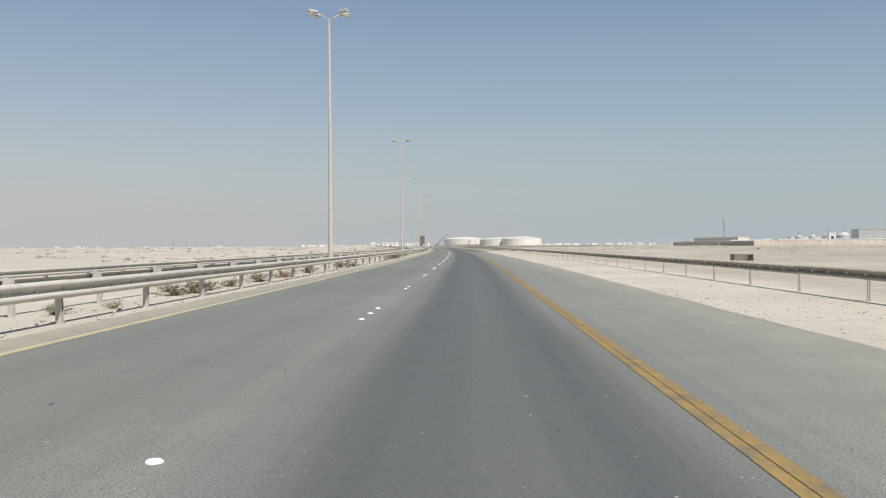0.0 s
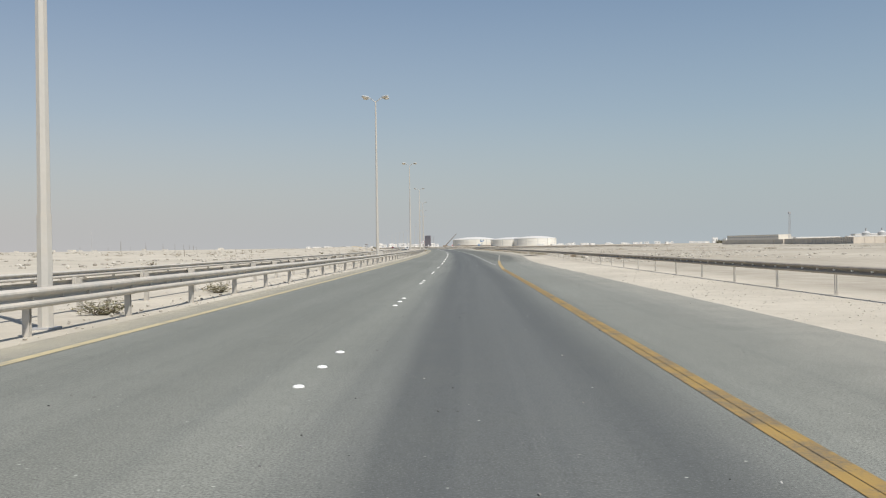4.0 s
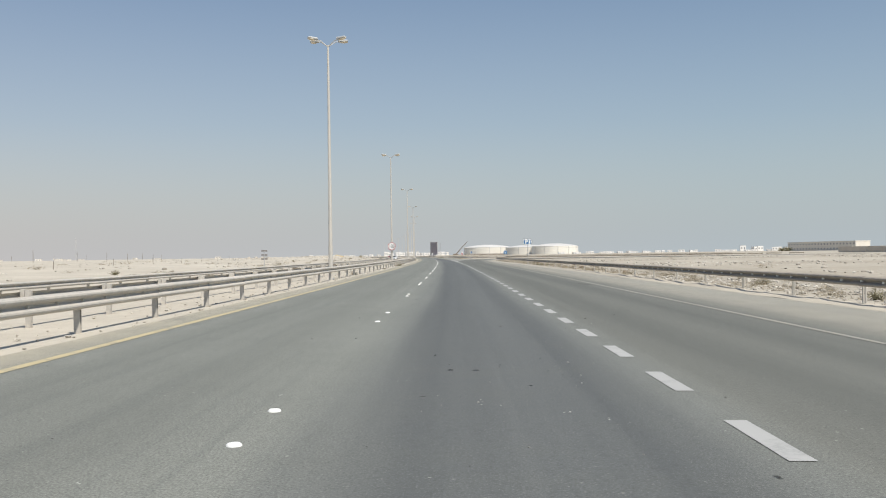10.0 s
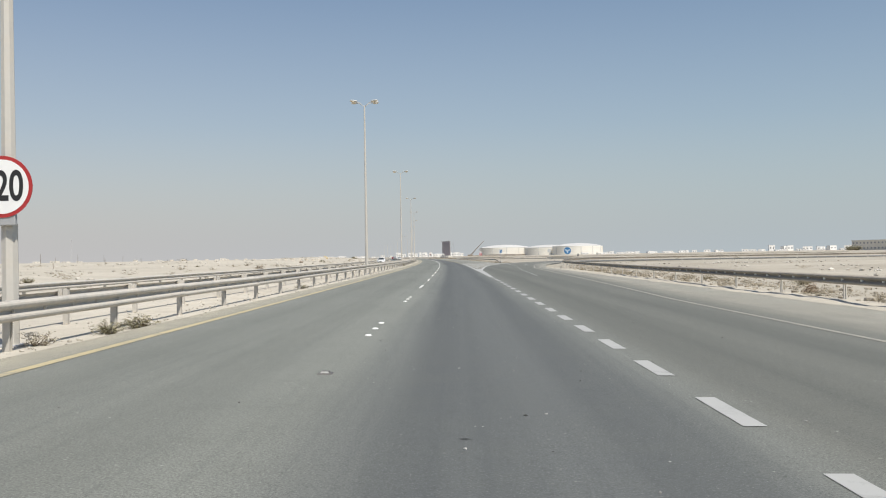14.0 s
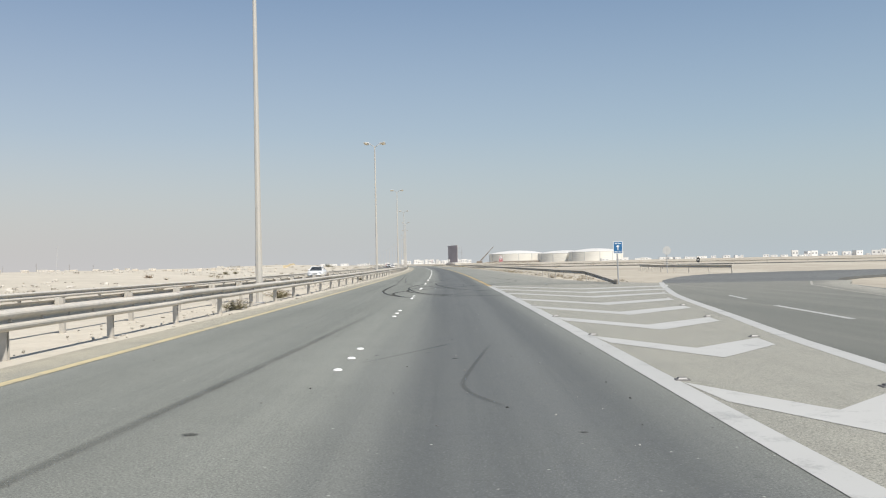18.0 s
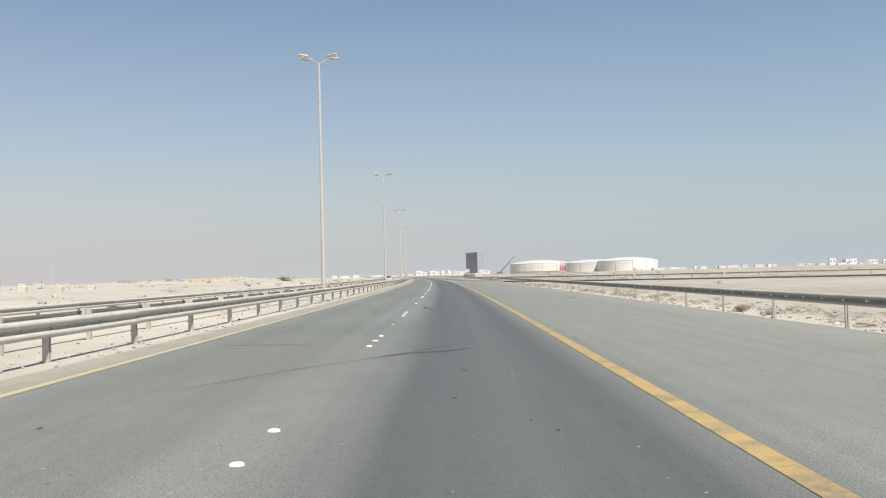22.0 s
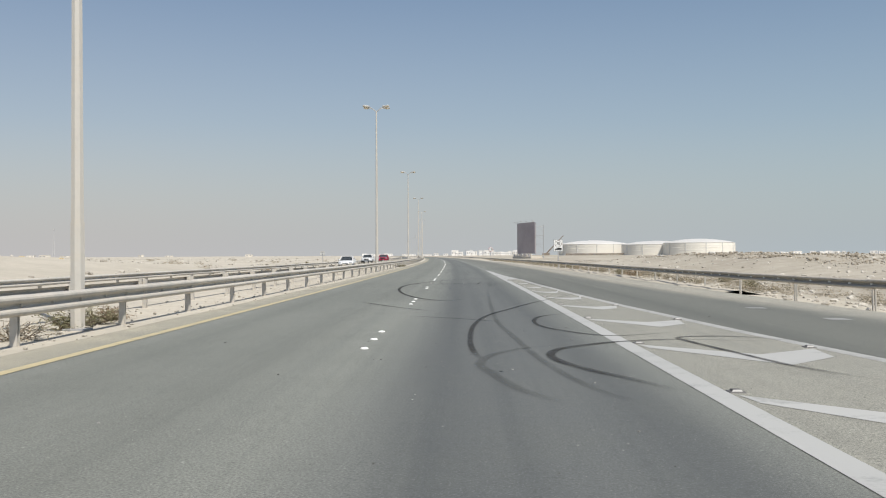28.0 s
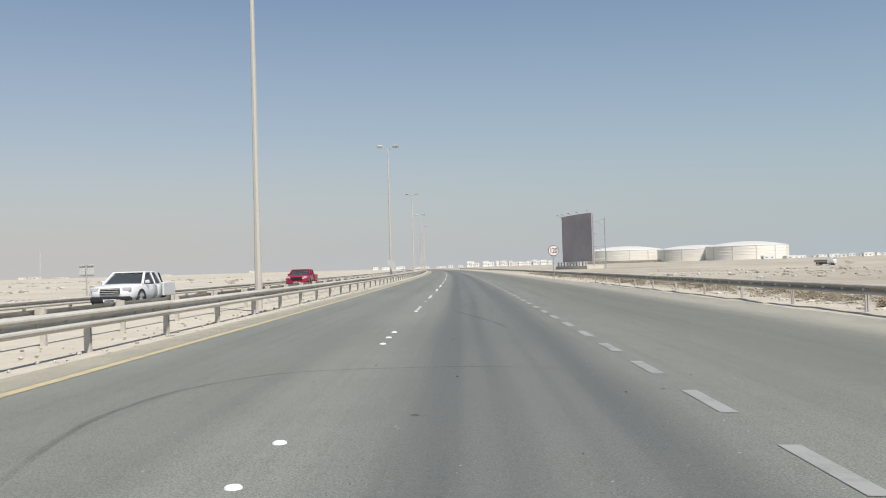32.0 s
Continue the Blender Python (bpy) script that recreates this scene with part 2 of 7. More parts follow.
        rim = add(nt, "ShaderNodeAttribute")
        rim.attribute_name = "rim"
        blown = math_of(nt, "ADD", math_of(nt, "MULTIPLY", rim.outputs["Fac"], 0.62), math_of(nt, "MULTIPLY", math_of(nt, "SUBTRACT", noise_of(nt, v, 0.5, 5, 0.65), 0.5), 1.6))
        col = mix(nt, ramp(nt, blown, [(0.05, (0.9, 0.9, 0.9)), (0.5, (0.55, 0.55, 0.55)), (1.0, (0, 0, 0))]), col, tuple(min(1, c * 1.12) for c in dust))
        side = ramp(nt, math_of(nt, "DIVIDE", math_of(nt, "SUBTRACT", lat.outputs["Fac"], 3.6), 6.0), [(0.0, (0, 0, 0)), (0.12, (0.35, 0.35, 0.35)), (1.0, (0.85, 0.85, 0.85))])
        col = mix(nt, mix(nt, 1.0, side, ramp(nt, math_of(nt, "ADD", math_of(nt, "MULTIPLY", streak, 0.5), math_of(nt, "MULTIPLY", dusty.outputs["Fac"], 0.5)), [(0.33, (0, 0, 0)), (0.75, (1, 1, 1))]), "MULTIPLY"), col, dust)
    col = mix(nt, math_of(nt, "MULTIPLY", ramp(nt, mid, [(0.45, (0, 0, 0)), (0.8, (1, 1, 1))]), 0.3), col, tuple(c * 0.7 for c in dark))
    col = mix(nt, ramp(nt, grain, [(0.36, (0.85, 0.85, 0.85)), (0.55, (0, 0, 0))]), col, tuple(c * 0.4 for c in dark))
    col = mix(nt, ramp(nt, grain, [(0.58, (0, 0, 0)), (0.74, (0.6, 0.6, 0.6))]), col, tuple(min(1, c * 1.8) for c in pale))
    chip = mix(nt, 1.0, ramp(nt, speck.outputs["Distance"], [(0.07, (0.8, 0.8, 0.8)), (0.12, (0, 0, 0))]), ramp(nt, noise_of(nt, v, 1.7, 3), [(0.52, (0, 0, 0)), (0.6, (1, 1, 1))]), "MULTIPLY")
    col = mix(nt, chip, col, ramp(nt, noise_of(nt, v, 5.3, 2), [(0.45, tuple(c * 0.3 for c in dark)), (0.55, tuple(min(1, c * 2.0) for c in pale))]))
    col = mix(nt, 0.5, col, ramp(nt, wear_lines, [(0.34, (0.76, 0.77, 0.79)), (0.5, (0.95, 0.95, 0.95)), (0.64, (1, 1, 1))]), "MULTIPLY")
    mott = noise_of(nt, v, 11, 5, 0.75)
    col = mix(nt, 0.4, col, ramp(nt, mott, [(0.3, (0.58, 0.58, 0.58)), (0.5, (0.97, 0.97, 0.97)), (0.7, (1.0, 1.0, 1.0))]), "MULTIPLY")
    nt.links.new(col, b.inputs["Base Color"])
    bump(nt, b, grain, 0.5, 0.006)
    return m


def worn_paint(name, colour, under, wear=0.5, rough=0.6):
    """Road paint: thin, dusty, scuffed through to the asphalt."""
    m, nt, b = material(name, rough)
    v = coords(nt)
    mid, fine, big = noise_of(nt, v, 2.2, 6, 0.65), noise_of(nt, v, 28, 4, 0.7), noise_of(nt, v, 0.25, 3)
    col = mix(nt, ramp(nt, big, [(0.3, (0, 0, 0)), (0.7, (0.4, 0.4, 0.4))]), colour, tuple(c * 0.78 for c in colour))
    f = ramp(nt, math_of(nt, "ADD", math_of(nt, "MULTIPLY", mid, 0.7), math_of(nt, "MULTIPLY", fine, 0.3)), [(wear, (0, 0, 0)), (wear + 0.16, (0.8, 0.8, 0.8))])
    col = mix(nt, f, col, under)
    nt.links.new(col, b.inputs["Base Color"])
    bump(nt, b, fine, 0.3, 0.004)
    return m


def zinc_material(name, colour, dust):
    m, nt, b = material(name, 0.68)
    v = coords(nt)
    col = mix(nt, ramp(nt, noise_of(nt, v, 9, 4), [(0.3, (0, 0, 0)), (0.7, (1, 1, 1))]), tuple(c * 0.82 for c in colour), colour)
    col = mix(nt, ramp(nt, noise_of(nt, v, 1.6, 6, 0.65), [(0.42, (0, 0, 0)), (0.7, (0.75, 0.75, 0.75))]), col, dust)
    rnd = add(nt, "ShaderNodeObjectInfo").outputs["Random"]
    col = mix(nt, 1.0, col, ramp(nt, rnd, [(0.0, (0.84, 0.84, 0.84)), (1.0, (1.0, 1.0, 1.0))]), "MULTIPLY")
    nt.links.new(col, b.inputs["Base Color"])
    bump(nt, b, noise_of(nt, v, 40, 3), 0.1, 0.002)
    return m


SAND = sand_material("pale desert sand", (0.51, 0.465, 0.385), (0.6, 0.555, 0.47), (0.58, 0.545, 0.48))
ASPHALT = asphalt_material("worn grey asphalt", (0.221, 0.227, 0.199), (0.28, 0.286, 0.252), (0.35, 0.336, 0.288))
ASPHALT_PLAIN = asphalt_material("dusty grey asphalt", (0.155, 0.158, 0.15), (0.2, 0.202, 0.19), (0.42, 0.335, 0.29), False)
WHITE_LINE = worn_paint("worn white road paint", (0.41, 0.407, 0.385), (0.2, 0.2, 0.19), 0.53)
CHEVRON_PAINT = worn_paint("scuffed white road paint", (0.43, 0.425, 0.4), (0.21, 0.21, 0.2), 0.545)
BROKEN_WHITE = worn_paint("scuffed, dusty white road paint", (0.4, 0.395, 0.37), (0.25, 0.247, 0.23), 0.45)
FADED_WHITE = worn_paint("faded white road paint", (0.32, 0.315, 0.3), (0.2, 0.198, 0.185), 0.46)
YELLOW_LINE = worn_paint("worn yellow road paint", (0.45, 0.315, 0.12), (0.14, 0.133, 0.115), 0.47)
YELLOW_DIRTY = worn_paint("grimy yellow road paint", (0.33, 0.215, 0.06), (0.1, 0.095, 0.085), 0.45)
CREAM_LINE = worn_paint("bleached cream road paint", (0.36, 0.335, 0.275), (0.27, 0.255, 0.22), 0.4)
PALE_YELLOW = worn_paint("faded yellow road paint", (0.5, 0.42, 0.24), (0.24, 0.23, 0.2), 0.5)


def rubber_material(name, cover):
    """Rubber scuffed thinly into the asphalt, fraying at its edges and ends."""
    m, nt, b = material(name, 0.8)
    b.inputs["Base Color"].default_value = (0.032, 0.03, 0.027, 1)
    edge = add(nt, "ShaderNodeAttribute")
    edge.attribute_name = "fade"
    v = coords(nt)
    worn = ramp(nt, math_of(nt, "ADD", math_of(nt, "MULTIPLY", noise_of(nt, v, 1.4, 5, 0.65), 0.6), math_of(nt, "MULTIPLY", noise_of(nt, v, 30, 3, 0.7), 0.4)), [(0.36, (0.35, 0.35, 0.35)), (0.6, (1, 1, 1))])
    nt.links.new(math_of(nt, "MULTIPLY", math_of(nt, "MULTIPLY", edge.outputs["Fac"], cover), worn), b.inputs["Alpha"])
    return m


RUBBER = rubber_material("black rubber skid mark", 0.92)
RUBBER_MID = rubber_material("thin rubber skid mark", 0.55)
RUBBER_GHOST = rubber_material("ghost of a rubber skid mark", 0.12)
RUBBER_FAINT = rubber_material("faint rubber skid mark", 0.27)
OIL = rubber_material("dark oil stain", 0.8)
STUD = plain("white ceramic", (0.85, 0.84, 0.8), 0.3, 0, 0.05)
STUD_PALE = plain("pale reflector face", (0.36, 0.35, 0.33), 0.5)
STUD_GREY = plain("cracked grey plastic", (0.11, 0.105, 0.1), 0.7)
ZINC = zinc_material("dusty galvanised steel", (0.54, 0.51, 0.455), (0.58, 0.525, 0.445))
# browner, darker copy of ZINC: the shade on the road-side face is in the colour
ZINC_SHADED = zinc_material("brown rail steel darkened as in shade", (0.37, 0.325, 0.265), (0.46, 0.395, 0.315))
ZINC_DUSTY = zinc_material("dusty brown rail steel", (0.48, 0.435, 0.37), (0.54, 0.475, 0.385))
POLE = plain("sandy grey painted steel", (0.56, 0.53, 0.475), 0.5, 0.05, 0.08, 0.8, 0, (0.58, 0.52, 0.43))
LAMP_GREY = plain("pale grey cast aluminium", (0.55, 0.55, 0.53), 0.45, 0.2)
LAMP_GLASS = plain("clouded lamp glass", (0.72, 0.62, 0.46), 0.2)
CONCRETE = plain("sandy concrete", (0.64, 0.58, 0.49), 0.9, 0, 0.2, 1.5, 0.5, (0.45, 0.39, 0.31))
TANK_WALL = plain("cream painted tank steel", (0.8, 0.765, 0.685), 0.55, 0, 0.05, 0.05)
TANK_ROOF = plain("white painted tank roof", (0.6, 0.585, 0.55), 0.5, 0, 0.05, 0.05)
BOARD = plain("dark grey poster sheet", (0.385, 0.345, 0.36), 0.7, 0, 0.2, 0.15)
STEEL = plain("grey painted steel", (0.42, 0.42, 0.42), 0.5, 0.2)
SIGN_WHITE = plain("white reflective sheet", (0.8, 0.8, 0.78), 0.4, 0, 0.05)
SIGN_BROWN = plain("darkened brown-red sheet", (0.13, 0.065, 0.055), 0.5, 0, 0.1)
SIGN_RED = plain("red reflective sheet", (0.38, 0.03, 0.03), 0.4, 0, 0.08)
SIGN_BLUE = plain("blue reflective sheet", (0.03, 0.15, 0.33), 0.4, 0, 0.08)
SIGN_BLACK = plain("black sign lettering", (0.02, 0.02, 0.02), 0.5)

# ---- plan of the road: x of the lane divider every 125 m of y ----
ROAD = [0.01, 0.03, -0.59, -2.44, -6.72, -13.56, -22.51, -34.17, -48.54, -65.48, -84.65, -105.91, -128.94, -153.53, -179.5, -206.71, -235.04, -264.42, -294.78, -326.1]


def axis(y):
    u = (y + 100) / 125
    i = min(max(int(math.floor(u)), 1), len(ROAD) - 3)
    f = u - i
    if u > len(ROAD) - 2:
        return ROAD[-2] + (ROAD[-1] - ROAD[-2]) * (u - (len(ROAD) - 2))
    a, b, c, d = ROAD[i - 1 : i + 3]
    return 0.5 * (2 * b + (c - a) * f + (2 * a - 5 * b + 4 * c - d) * f * f + (3 * b - a - 3 * c + d) * f**3)


def place(lat, y, z=0.0):
    """A point by its distance to the right of the lane divider and its way along the road."""
    return Vector((axis(y) + lat, y, z))


def heading(y):
    """Turn about z that lays local +y along the road."""
    return math.atan2(axis(y - 2) - axis(y + 2), 4)


def at_road(lat, y, z=0.0, turn=0.0):
    return Matrix.Translation(place(lat, y, z)) @ Matrix.Rotation(heading(y) + radians(turn), 4, "Z")


def curve_of(points):
    """A smooth function of y through (y, value) points."""
    ys, vs = [p[0] for p in points], [p[1] for p in points]
    return lambda y: float(np.interp(y, ys, vs))


# ---- mesh helpers ----
def mesh_of(name, verts, faces, mat, smooth=False):
    me = bpy.data.meshes.new(name)
    me.from_pydata([tuple(v) for v in verts], [], faces)
    for m in mat if isinstance(mat, (list, tuple)) else [mat]:
        me.materials.append(m)
    if smooth:
        me.polygons.foreach_set("use_smooth", [True] * len(me.polygons))
    return me


def part(name, bm, mat, parent=None, label="", smooth=False):
    """Links a bmesh (or a ready mesh) as one object, under a thing or a part."""
    if isinstance(bm, bmesh.types.BMesh):
        me = bpy.data.meshes.new(name)
        bm.to_mesh(me)
        bm.free()
        me.materials.append(mat)
        if smooth:
            me.polygons.foreach_set("use_smooth", [True] * len(me.polygons))
    else:
        me = bm
    ob = new(name, me)
    if parent:
        ob.parent = parent
    if label:
        tagged(ob, label)
    return ob


def box(bm, x0, x1, y0, y1, z0, z1, bevel=0.0, m=None):
    r = bmesh.ops.create_cube(bm, size=1)
    for v in r["verts"]:
        v.co = Vector((x0 + (v.co.x + 0.5) * (x1 - x0), y0 + (v.co.y + 0.5) * (y1 - y0), z0 + (v.co.z + 0.5) * (z1 - z0)))
    if bevel:
        edges = {e for v in r["verts"] for e in v.link_edges}
        r = bmesh.ops.bevel(bm, geom=list(edges), offset=bevel, segments=1, affect="EDGES")
    if m is not None:
        bmesh.ops.transform(bm, matrix=m, verts=r["verts"])
    return r["verts"]


def tube(bm, a, b, r0, r1=None, n=10):
    a, b = Vector(a), Vector(b)
    d = b - a
    q = d.to_track_quat("Z", "Y").to_matrix().to_4x4()
    bmesh.ops.create_cone(bm, cap_ends=True, segments=n, radius1=r0, radius2=r0 if r1 is None else r1, depth=d.length, matrix=Matrix.Translation((a + b) / 2) @ q)


def ring(bm, profile, n=24):
    """A turned shape from (radius, height) points, round z."""
    rows = []
    for r, z in profile:
        rows.append([bm.verts.new((r * math.cos(2 * math.pi * k / n), r * math.sin(2 * math.pi * k / n), z)) for k in range(n)])
    for a, b in zip(rows, rows[1:]):
        for k in range(n):
            bm.faces.new((a[k], a[(k + 1) % n], b[(k + 1) % n], b[k]))
    return rows


# blown dust on the paved shoulder, by the way along the road
DUSTINESS = curve_of([(300, 0.55), (345, 0.1), (590, 0.12), (640, 0.2), (672, 0.5), (690, 0.9), (870, 0.9), (905, 0.05), (950, 0.25), (1030, 0.4)])


# darker, later surfacing of the two slip lanes, by the way along the road
FRESHNESS = curve_of([(338, 0.0), (356, 1.0), (650, 1.0), (668, 0.35), (678, 0.0), (872, 0.0), (888, 1.0), (925, 0.8), (950, 0.3), (980, 0.2), (1120, 0.2)])
# dripped oil and rubber on the right-hand lane
OILINESS = curve_of([(300, 1.0), (915, 1.0), (945, 0.65), (1300, 0.65)])


# sanded apron outside the edge line of the slip lanes
APRON = curve_of([(330, 60), (344, 7.1), (400, 7.3), (545, 7.45), (580, 8.6), (607, 9.4), (615, 10.1), (629, 11.4), (640, 12.7), (657, 15.7), (665, 17.5), (671, 19.8), (673, 60), (884, 60), (893, 12.6), (905, 9.8), (918, 8.2), (935, 7.7), (2300, 7.7)])


def strip(name, left, right, ys, z, mat, thick=0.0, across=False):
    """A ribbon along the road between two edges (functions of y), with a skirt of the given thickness."""
    verts, faces, lats, rims = [], [], [], []
    cols = 41 if across else 2
    for y in ys:
        l, r = left(y), right(y)
        for k in range(cols):
            lat = l + (r - l) * k / (cols - 1)
            verts.append(place(lat, y, z))
            lats.append(lat)
            rims.append(r - lat)
    for i in range(len(ys) - 1):
        for k in range(cols - 1):
            a = i * cols + k
            faces.append((a, a + 1, a + cols + 1, a + cols))
    if thick:
        base = len(verts)
        for i, y in enumerate(ys):
            verts.append(place(left(y) - 0.03, y, z - thick))
            verts.append(place(right(y) + 0.03, y, z - thick))
            lats += [left(y), right(y)]
            rims += [5.0, 0.0]
        for i in range(len(ys) - 1):
            a, b = i * cols, base + 2 * i
            faces.append((a, a + cols, b + 2, b))
            faces.append((a + cols - 1, b + 1, b + 3, a + 2 * cols - 1))
    me = mesh_of(name, verts, faces, mat)
    at = me.attributes.new("across", "FLOAT", "POINT")
    at.data.foreach_set("value", lats)
    me.attributes.new("rim", "FLOAT", "POINT").data.foreach_set("value", rims)
    at = me.attributes.new("dust", "FLOAT", "POINT")
    at.data.foreach_set("value", [DUSTINESS(v.co.y) for v in me.vertices])
    me.attributes.new("apron", "FLOAT", "POINT").data.foreach_set("value", [min(1.0, max(0.0, (lat - APRON(v.co.y)) / 1.1)) * (0.62 if v.co.y < 672 else 1.0) for lat, v in zip(lats, me.vertices)])
    me.attributes.new("oily", "FLOAT", "POINT").data.foreach_set("value", [OILINESS(v.co.y) for v in me.vertices])
    me.attributes.new("fresh", "FLOAT", "POINT").data.foreach_set("value", [FRESHNESS(v.co.y) for v in me.vertices])
    return me


def steps(a, b, d):
    n = max(1, math.ceil((b - a) / d))
    return [a + (b - a) * i / n for i in range(n + 1)]


# ---- ground: one sheet to the horizon ----
def dune(lat, y):
    """Height of the desert floor."""
    side = abs(lat + 5) if lat < 0 else abs(lat - 4)
    calm = min(1.0, max(0.0, (side - 15) / 30))
    x = axis(y) + lat
    n = noise.noise(Vector((x * 0.012, y * 0.012, 3))) * 1.1 + noise.noise(Vector((x * 0.045, y * 0.045, 9))) * 0.45
    n += noise.noise(Vector((x * 0.2, y * 0.2, 5))) * 0.1
    far = min(1.0, max(0.0, (side - 60) / 200))
    level = calm * (n * 0.8 + 0.25)
    if lat > 0:
        graded = min(1.0, max(0.0, (y - 590) / 60)) * min(1.0, max(0.0, (940 - y) / 50)) * min(1.0, max(0.0, (210 - lat) / 60))
        level = calm * (n * 0.5 + 0.05) * (1 - graded) - 0.12 * graded
    h = level + far * 0.5 - 0.05
    h += 1.4 * math.exp(-(((lat + 54) / 26) ** 4) - ((y - 915) / 85) ** 2)
    h += 0.9 * math.exp(-(((lat + 48) / 22) ** 2) - ((y - 745) / 60) ** 2)
    h -= 1.05 * math.exp(-(((lat - 40) / 16) ** 2) - ((y - 300) / 45) ** 2)
    if lat < 0:
        h += -0.22 * min(1.0, max(0.0, (-lat - 6) / 8)) * (1 - calm)
    return h


def bank(lat, y):
    """The heap of dug-out sand and rubble beside the second slip road."""
    d = math.hypot((lat - 33) / 13, (y - 990) / 75)
    return max(0.0, 1 - d * d) * (1.15 + 0.7 * noise.noise(Vector((lat * 0.16, y * 0.12, 1))) + 0.35 * noise.noise(Vector((lat * 0.5, y * 0.4, 4))))


def build_ground():
    lats = sorted({round(s * v, 2) for s in (-1, 1) for v in (0, 4.2, 8, 11, 13, 15, 17, 19, 20.5, 22, 23.5, 25, 26.5, 28, 30, 32, 34, 36, 38.5, 41, 43.5, 46, 52, 58, 65, 73, 82, 92, 104, 118, 135, 155, 180, 210, 250, 300, 370, 460, 600, 800, 1100, 1600, 2400, 3600)})
    ys = steps(-700, 140, 60)[:-1] + steps(140, 900, 6)[:-1] + steps(900, 1070, 2.5)[:-1] + steps(1070, 1300, 6)[:-1] + steps(1300, 2200, 25)[:-1] + steps(2200, 4900, 180)
    verts, faces, n = [], [], len(lats)
    for y in ys:
        for lat in lats:
            verts.append(place(lat, y, dune(lat, y) + bank(lat, y)))
    for i in range(len(ys) - 1):
        for k in range(n - 1):
            a = i * n + k
            faces.append((a, a + 1, a + n + 1, a + n))
    me = mesh_of("ground", verts, faces, SAND, True)
    share = [min(1.0, max(0.0, (lat - 11.2) / 1.6)) if lat > 0 else 0.25 * min(1.0, max(0.0, (-lat - 17) / 10)) for _ in ys for lat in lats]
    me.attributes.new("stony", "FLOAT_COLOR", "POINT").data.foreach_set("color", [c for v in share for c in (v, v, v, 1.0)])
    ob = new("ground", me)
    tagged(ob, "pale stony desert sand, open and bare", "ground", kind="structure")


build_ground()


def sand_drift(edge, rail, y0, y1, label, seed):
    """Lumpy sand blown against the foot of a guardrail, lapping unevenly over the edge of the asphalt."""
    verts, faces, cols = [], [], 8
    ys = steps(y0, y1, 0.45)
    for y in ys:
        lip = edge(y) - 0.05 + 0.22 * noise.noise(Vector((seed, y * 0.5, 0))) + 0.1 * noise.noise(Vector((seed, y * 1.7, 3)))
        back = rail(y) + 0.9
        for k in range(cols):
            u = k / (cols - 1)
            lat = lip + (back - lip) * u
            lump = noise.noise(Vector((lat * 1.1, y * 0.55, seed))) * 0.07 + noise.noise(Vector((lat * 2.6, y * 1.5, seed + 5))) * 0.035
            swell = math.sin(math.pi * min(1.0, u * 1.15)) ** 0.7 if u < 0.87 else 0.0
            verts.append(place(lat, y, (0.004 if u < 0.5 else -0.08) + swell * max(0.0, 0.05 + lump + (0.05 if u > 0.5 else 0))))
    for i in range(len(ys) - 1):
        for k in range(cols - 1):
            a = i * cols + k
            faces.append((a, a + 1, a + cols + 1, a + cols))
    me = mesh_of("sand_drift", verts, faces, SAND, True)
    me.attributes.new("stony", "FLOAT_COLOR", "POINT").data.foreach_set("color", [0.2, 0.2, 0.2, 1.0] * len(verts))
    tagged(new("sand_drift", me), label, "sand", kind="stuff")


# ---- carriageways ----
RIGHT_EDGE = curve_of([(-600, 6.7), (332, 6.75), (345, 7.1), (385, 9.3), (420, 10.1), (540, 10.2), (580, 10.3), (607, 10.7), (615, 11.1), (629, 12.6), (640, 14.0), (646, 15.1), (657, 17.0), (665, 18.9), (672, 22.0)])
NOSE = curve_of([(672, 12.6), (675, 11.6), (678, 10.4), (683, 9.5), (690, 9.2), (830, 9.55), (866, 9.75), (872, 10.6), (880, 12.6), (886, 13.6), (892, 12.9), (900, 11.2), (908, 10.5), (920, 10.15), (960, 10.0), (1000, 9.7), (2300, 9.5)])
LEFT_EDGE = lambda y: -4.6 + 0.06 * noise.noise(Vector((0, y * 0.3, 0)))  # noqa: E731


def wobble(f, amount=0.1):
    return lambda y: f(y) + amount * noise.noise(Vector((7, y * 0.35, 0)))


road = new("road", strip("road", LEFT_EDGE, wobble(RIGHT_EDGE), steps(-600, 100, 50)[:-1] + steps(100, 672, 2.0), 0.0, ASPHALT, 0.12, True))
tagged(road, "worn grey asphalt carriageway with dark wheel tracks", "road", kind="structure")
road = new("road", strip("road", LEFT_EDGE, wobble(NOSE), steps(672, 1300, 2.0)[:-1] + steps(1300, 2300, 25), 0.0, ASPHALT, 0.12, True))
tagged(road, "worn grey asphalt carriageway beyond the slip road", "road", kind="structure")
sand_drift(wobble(RIGHT_EDGE), lambda y: 10.75, 380, 598, "lumpy sand drifted against the guardrail foot", 11)
sand_drift(wobble(NOSE), lambda y: 10.5, 922, 1060, "pale lumpy sand drifted under the guardrail", 17)
FAR_L, FAR_R = (lambda y: -15.2), (lambda y: -8.0)
road = new("road", strip("road", FAR_L, FAR_R, steps(-600, 100, 50)[:-1] + steps(100, 1300, 10)[:-1] + steps(1300, 2300, 40), -0.16, ASPHALT_PLAIN, 0.12, True))
tagged(road, "dusty grey asphalt of the opposite carriageway", "road", kind="structure")


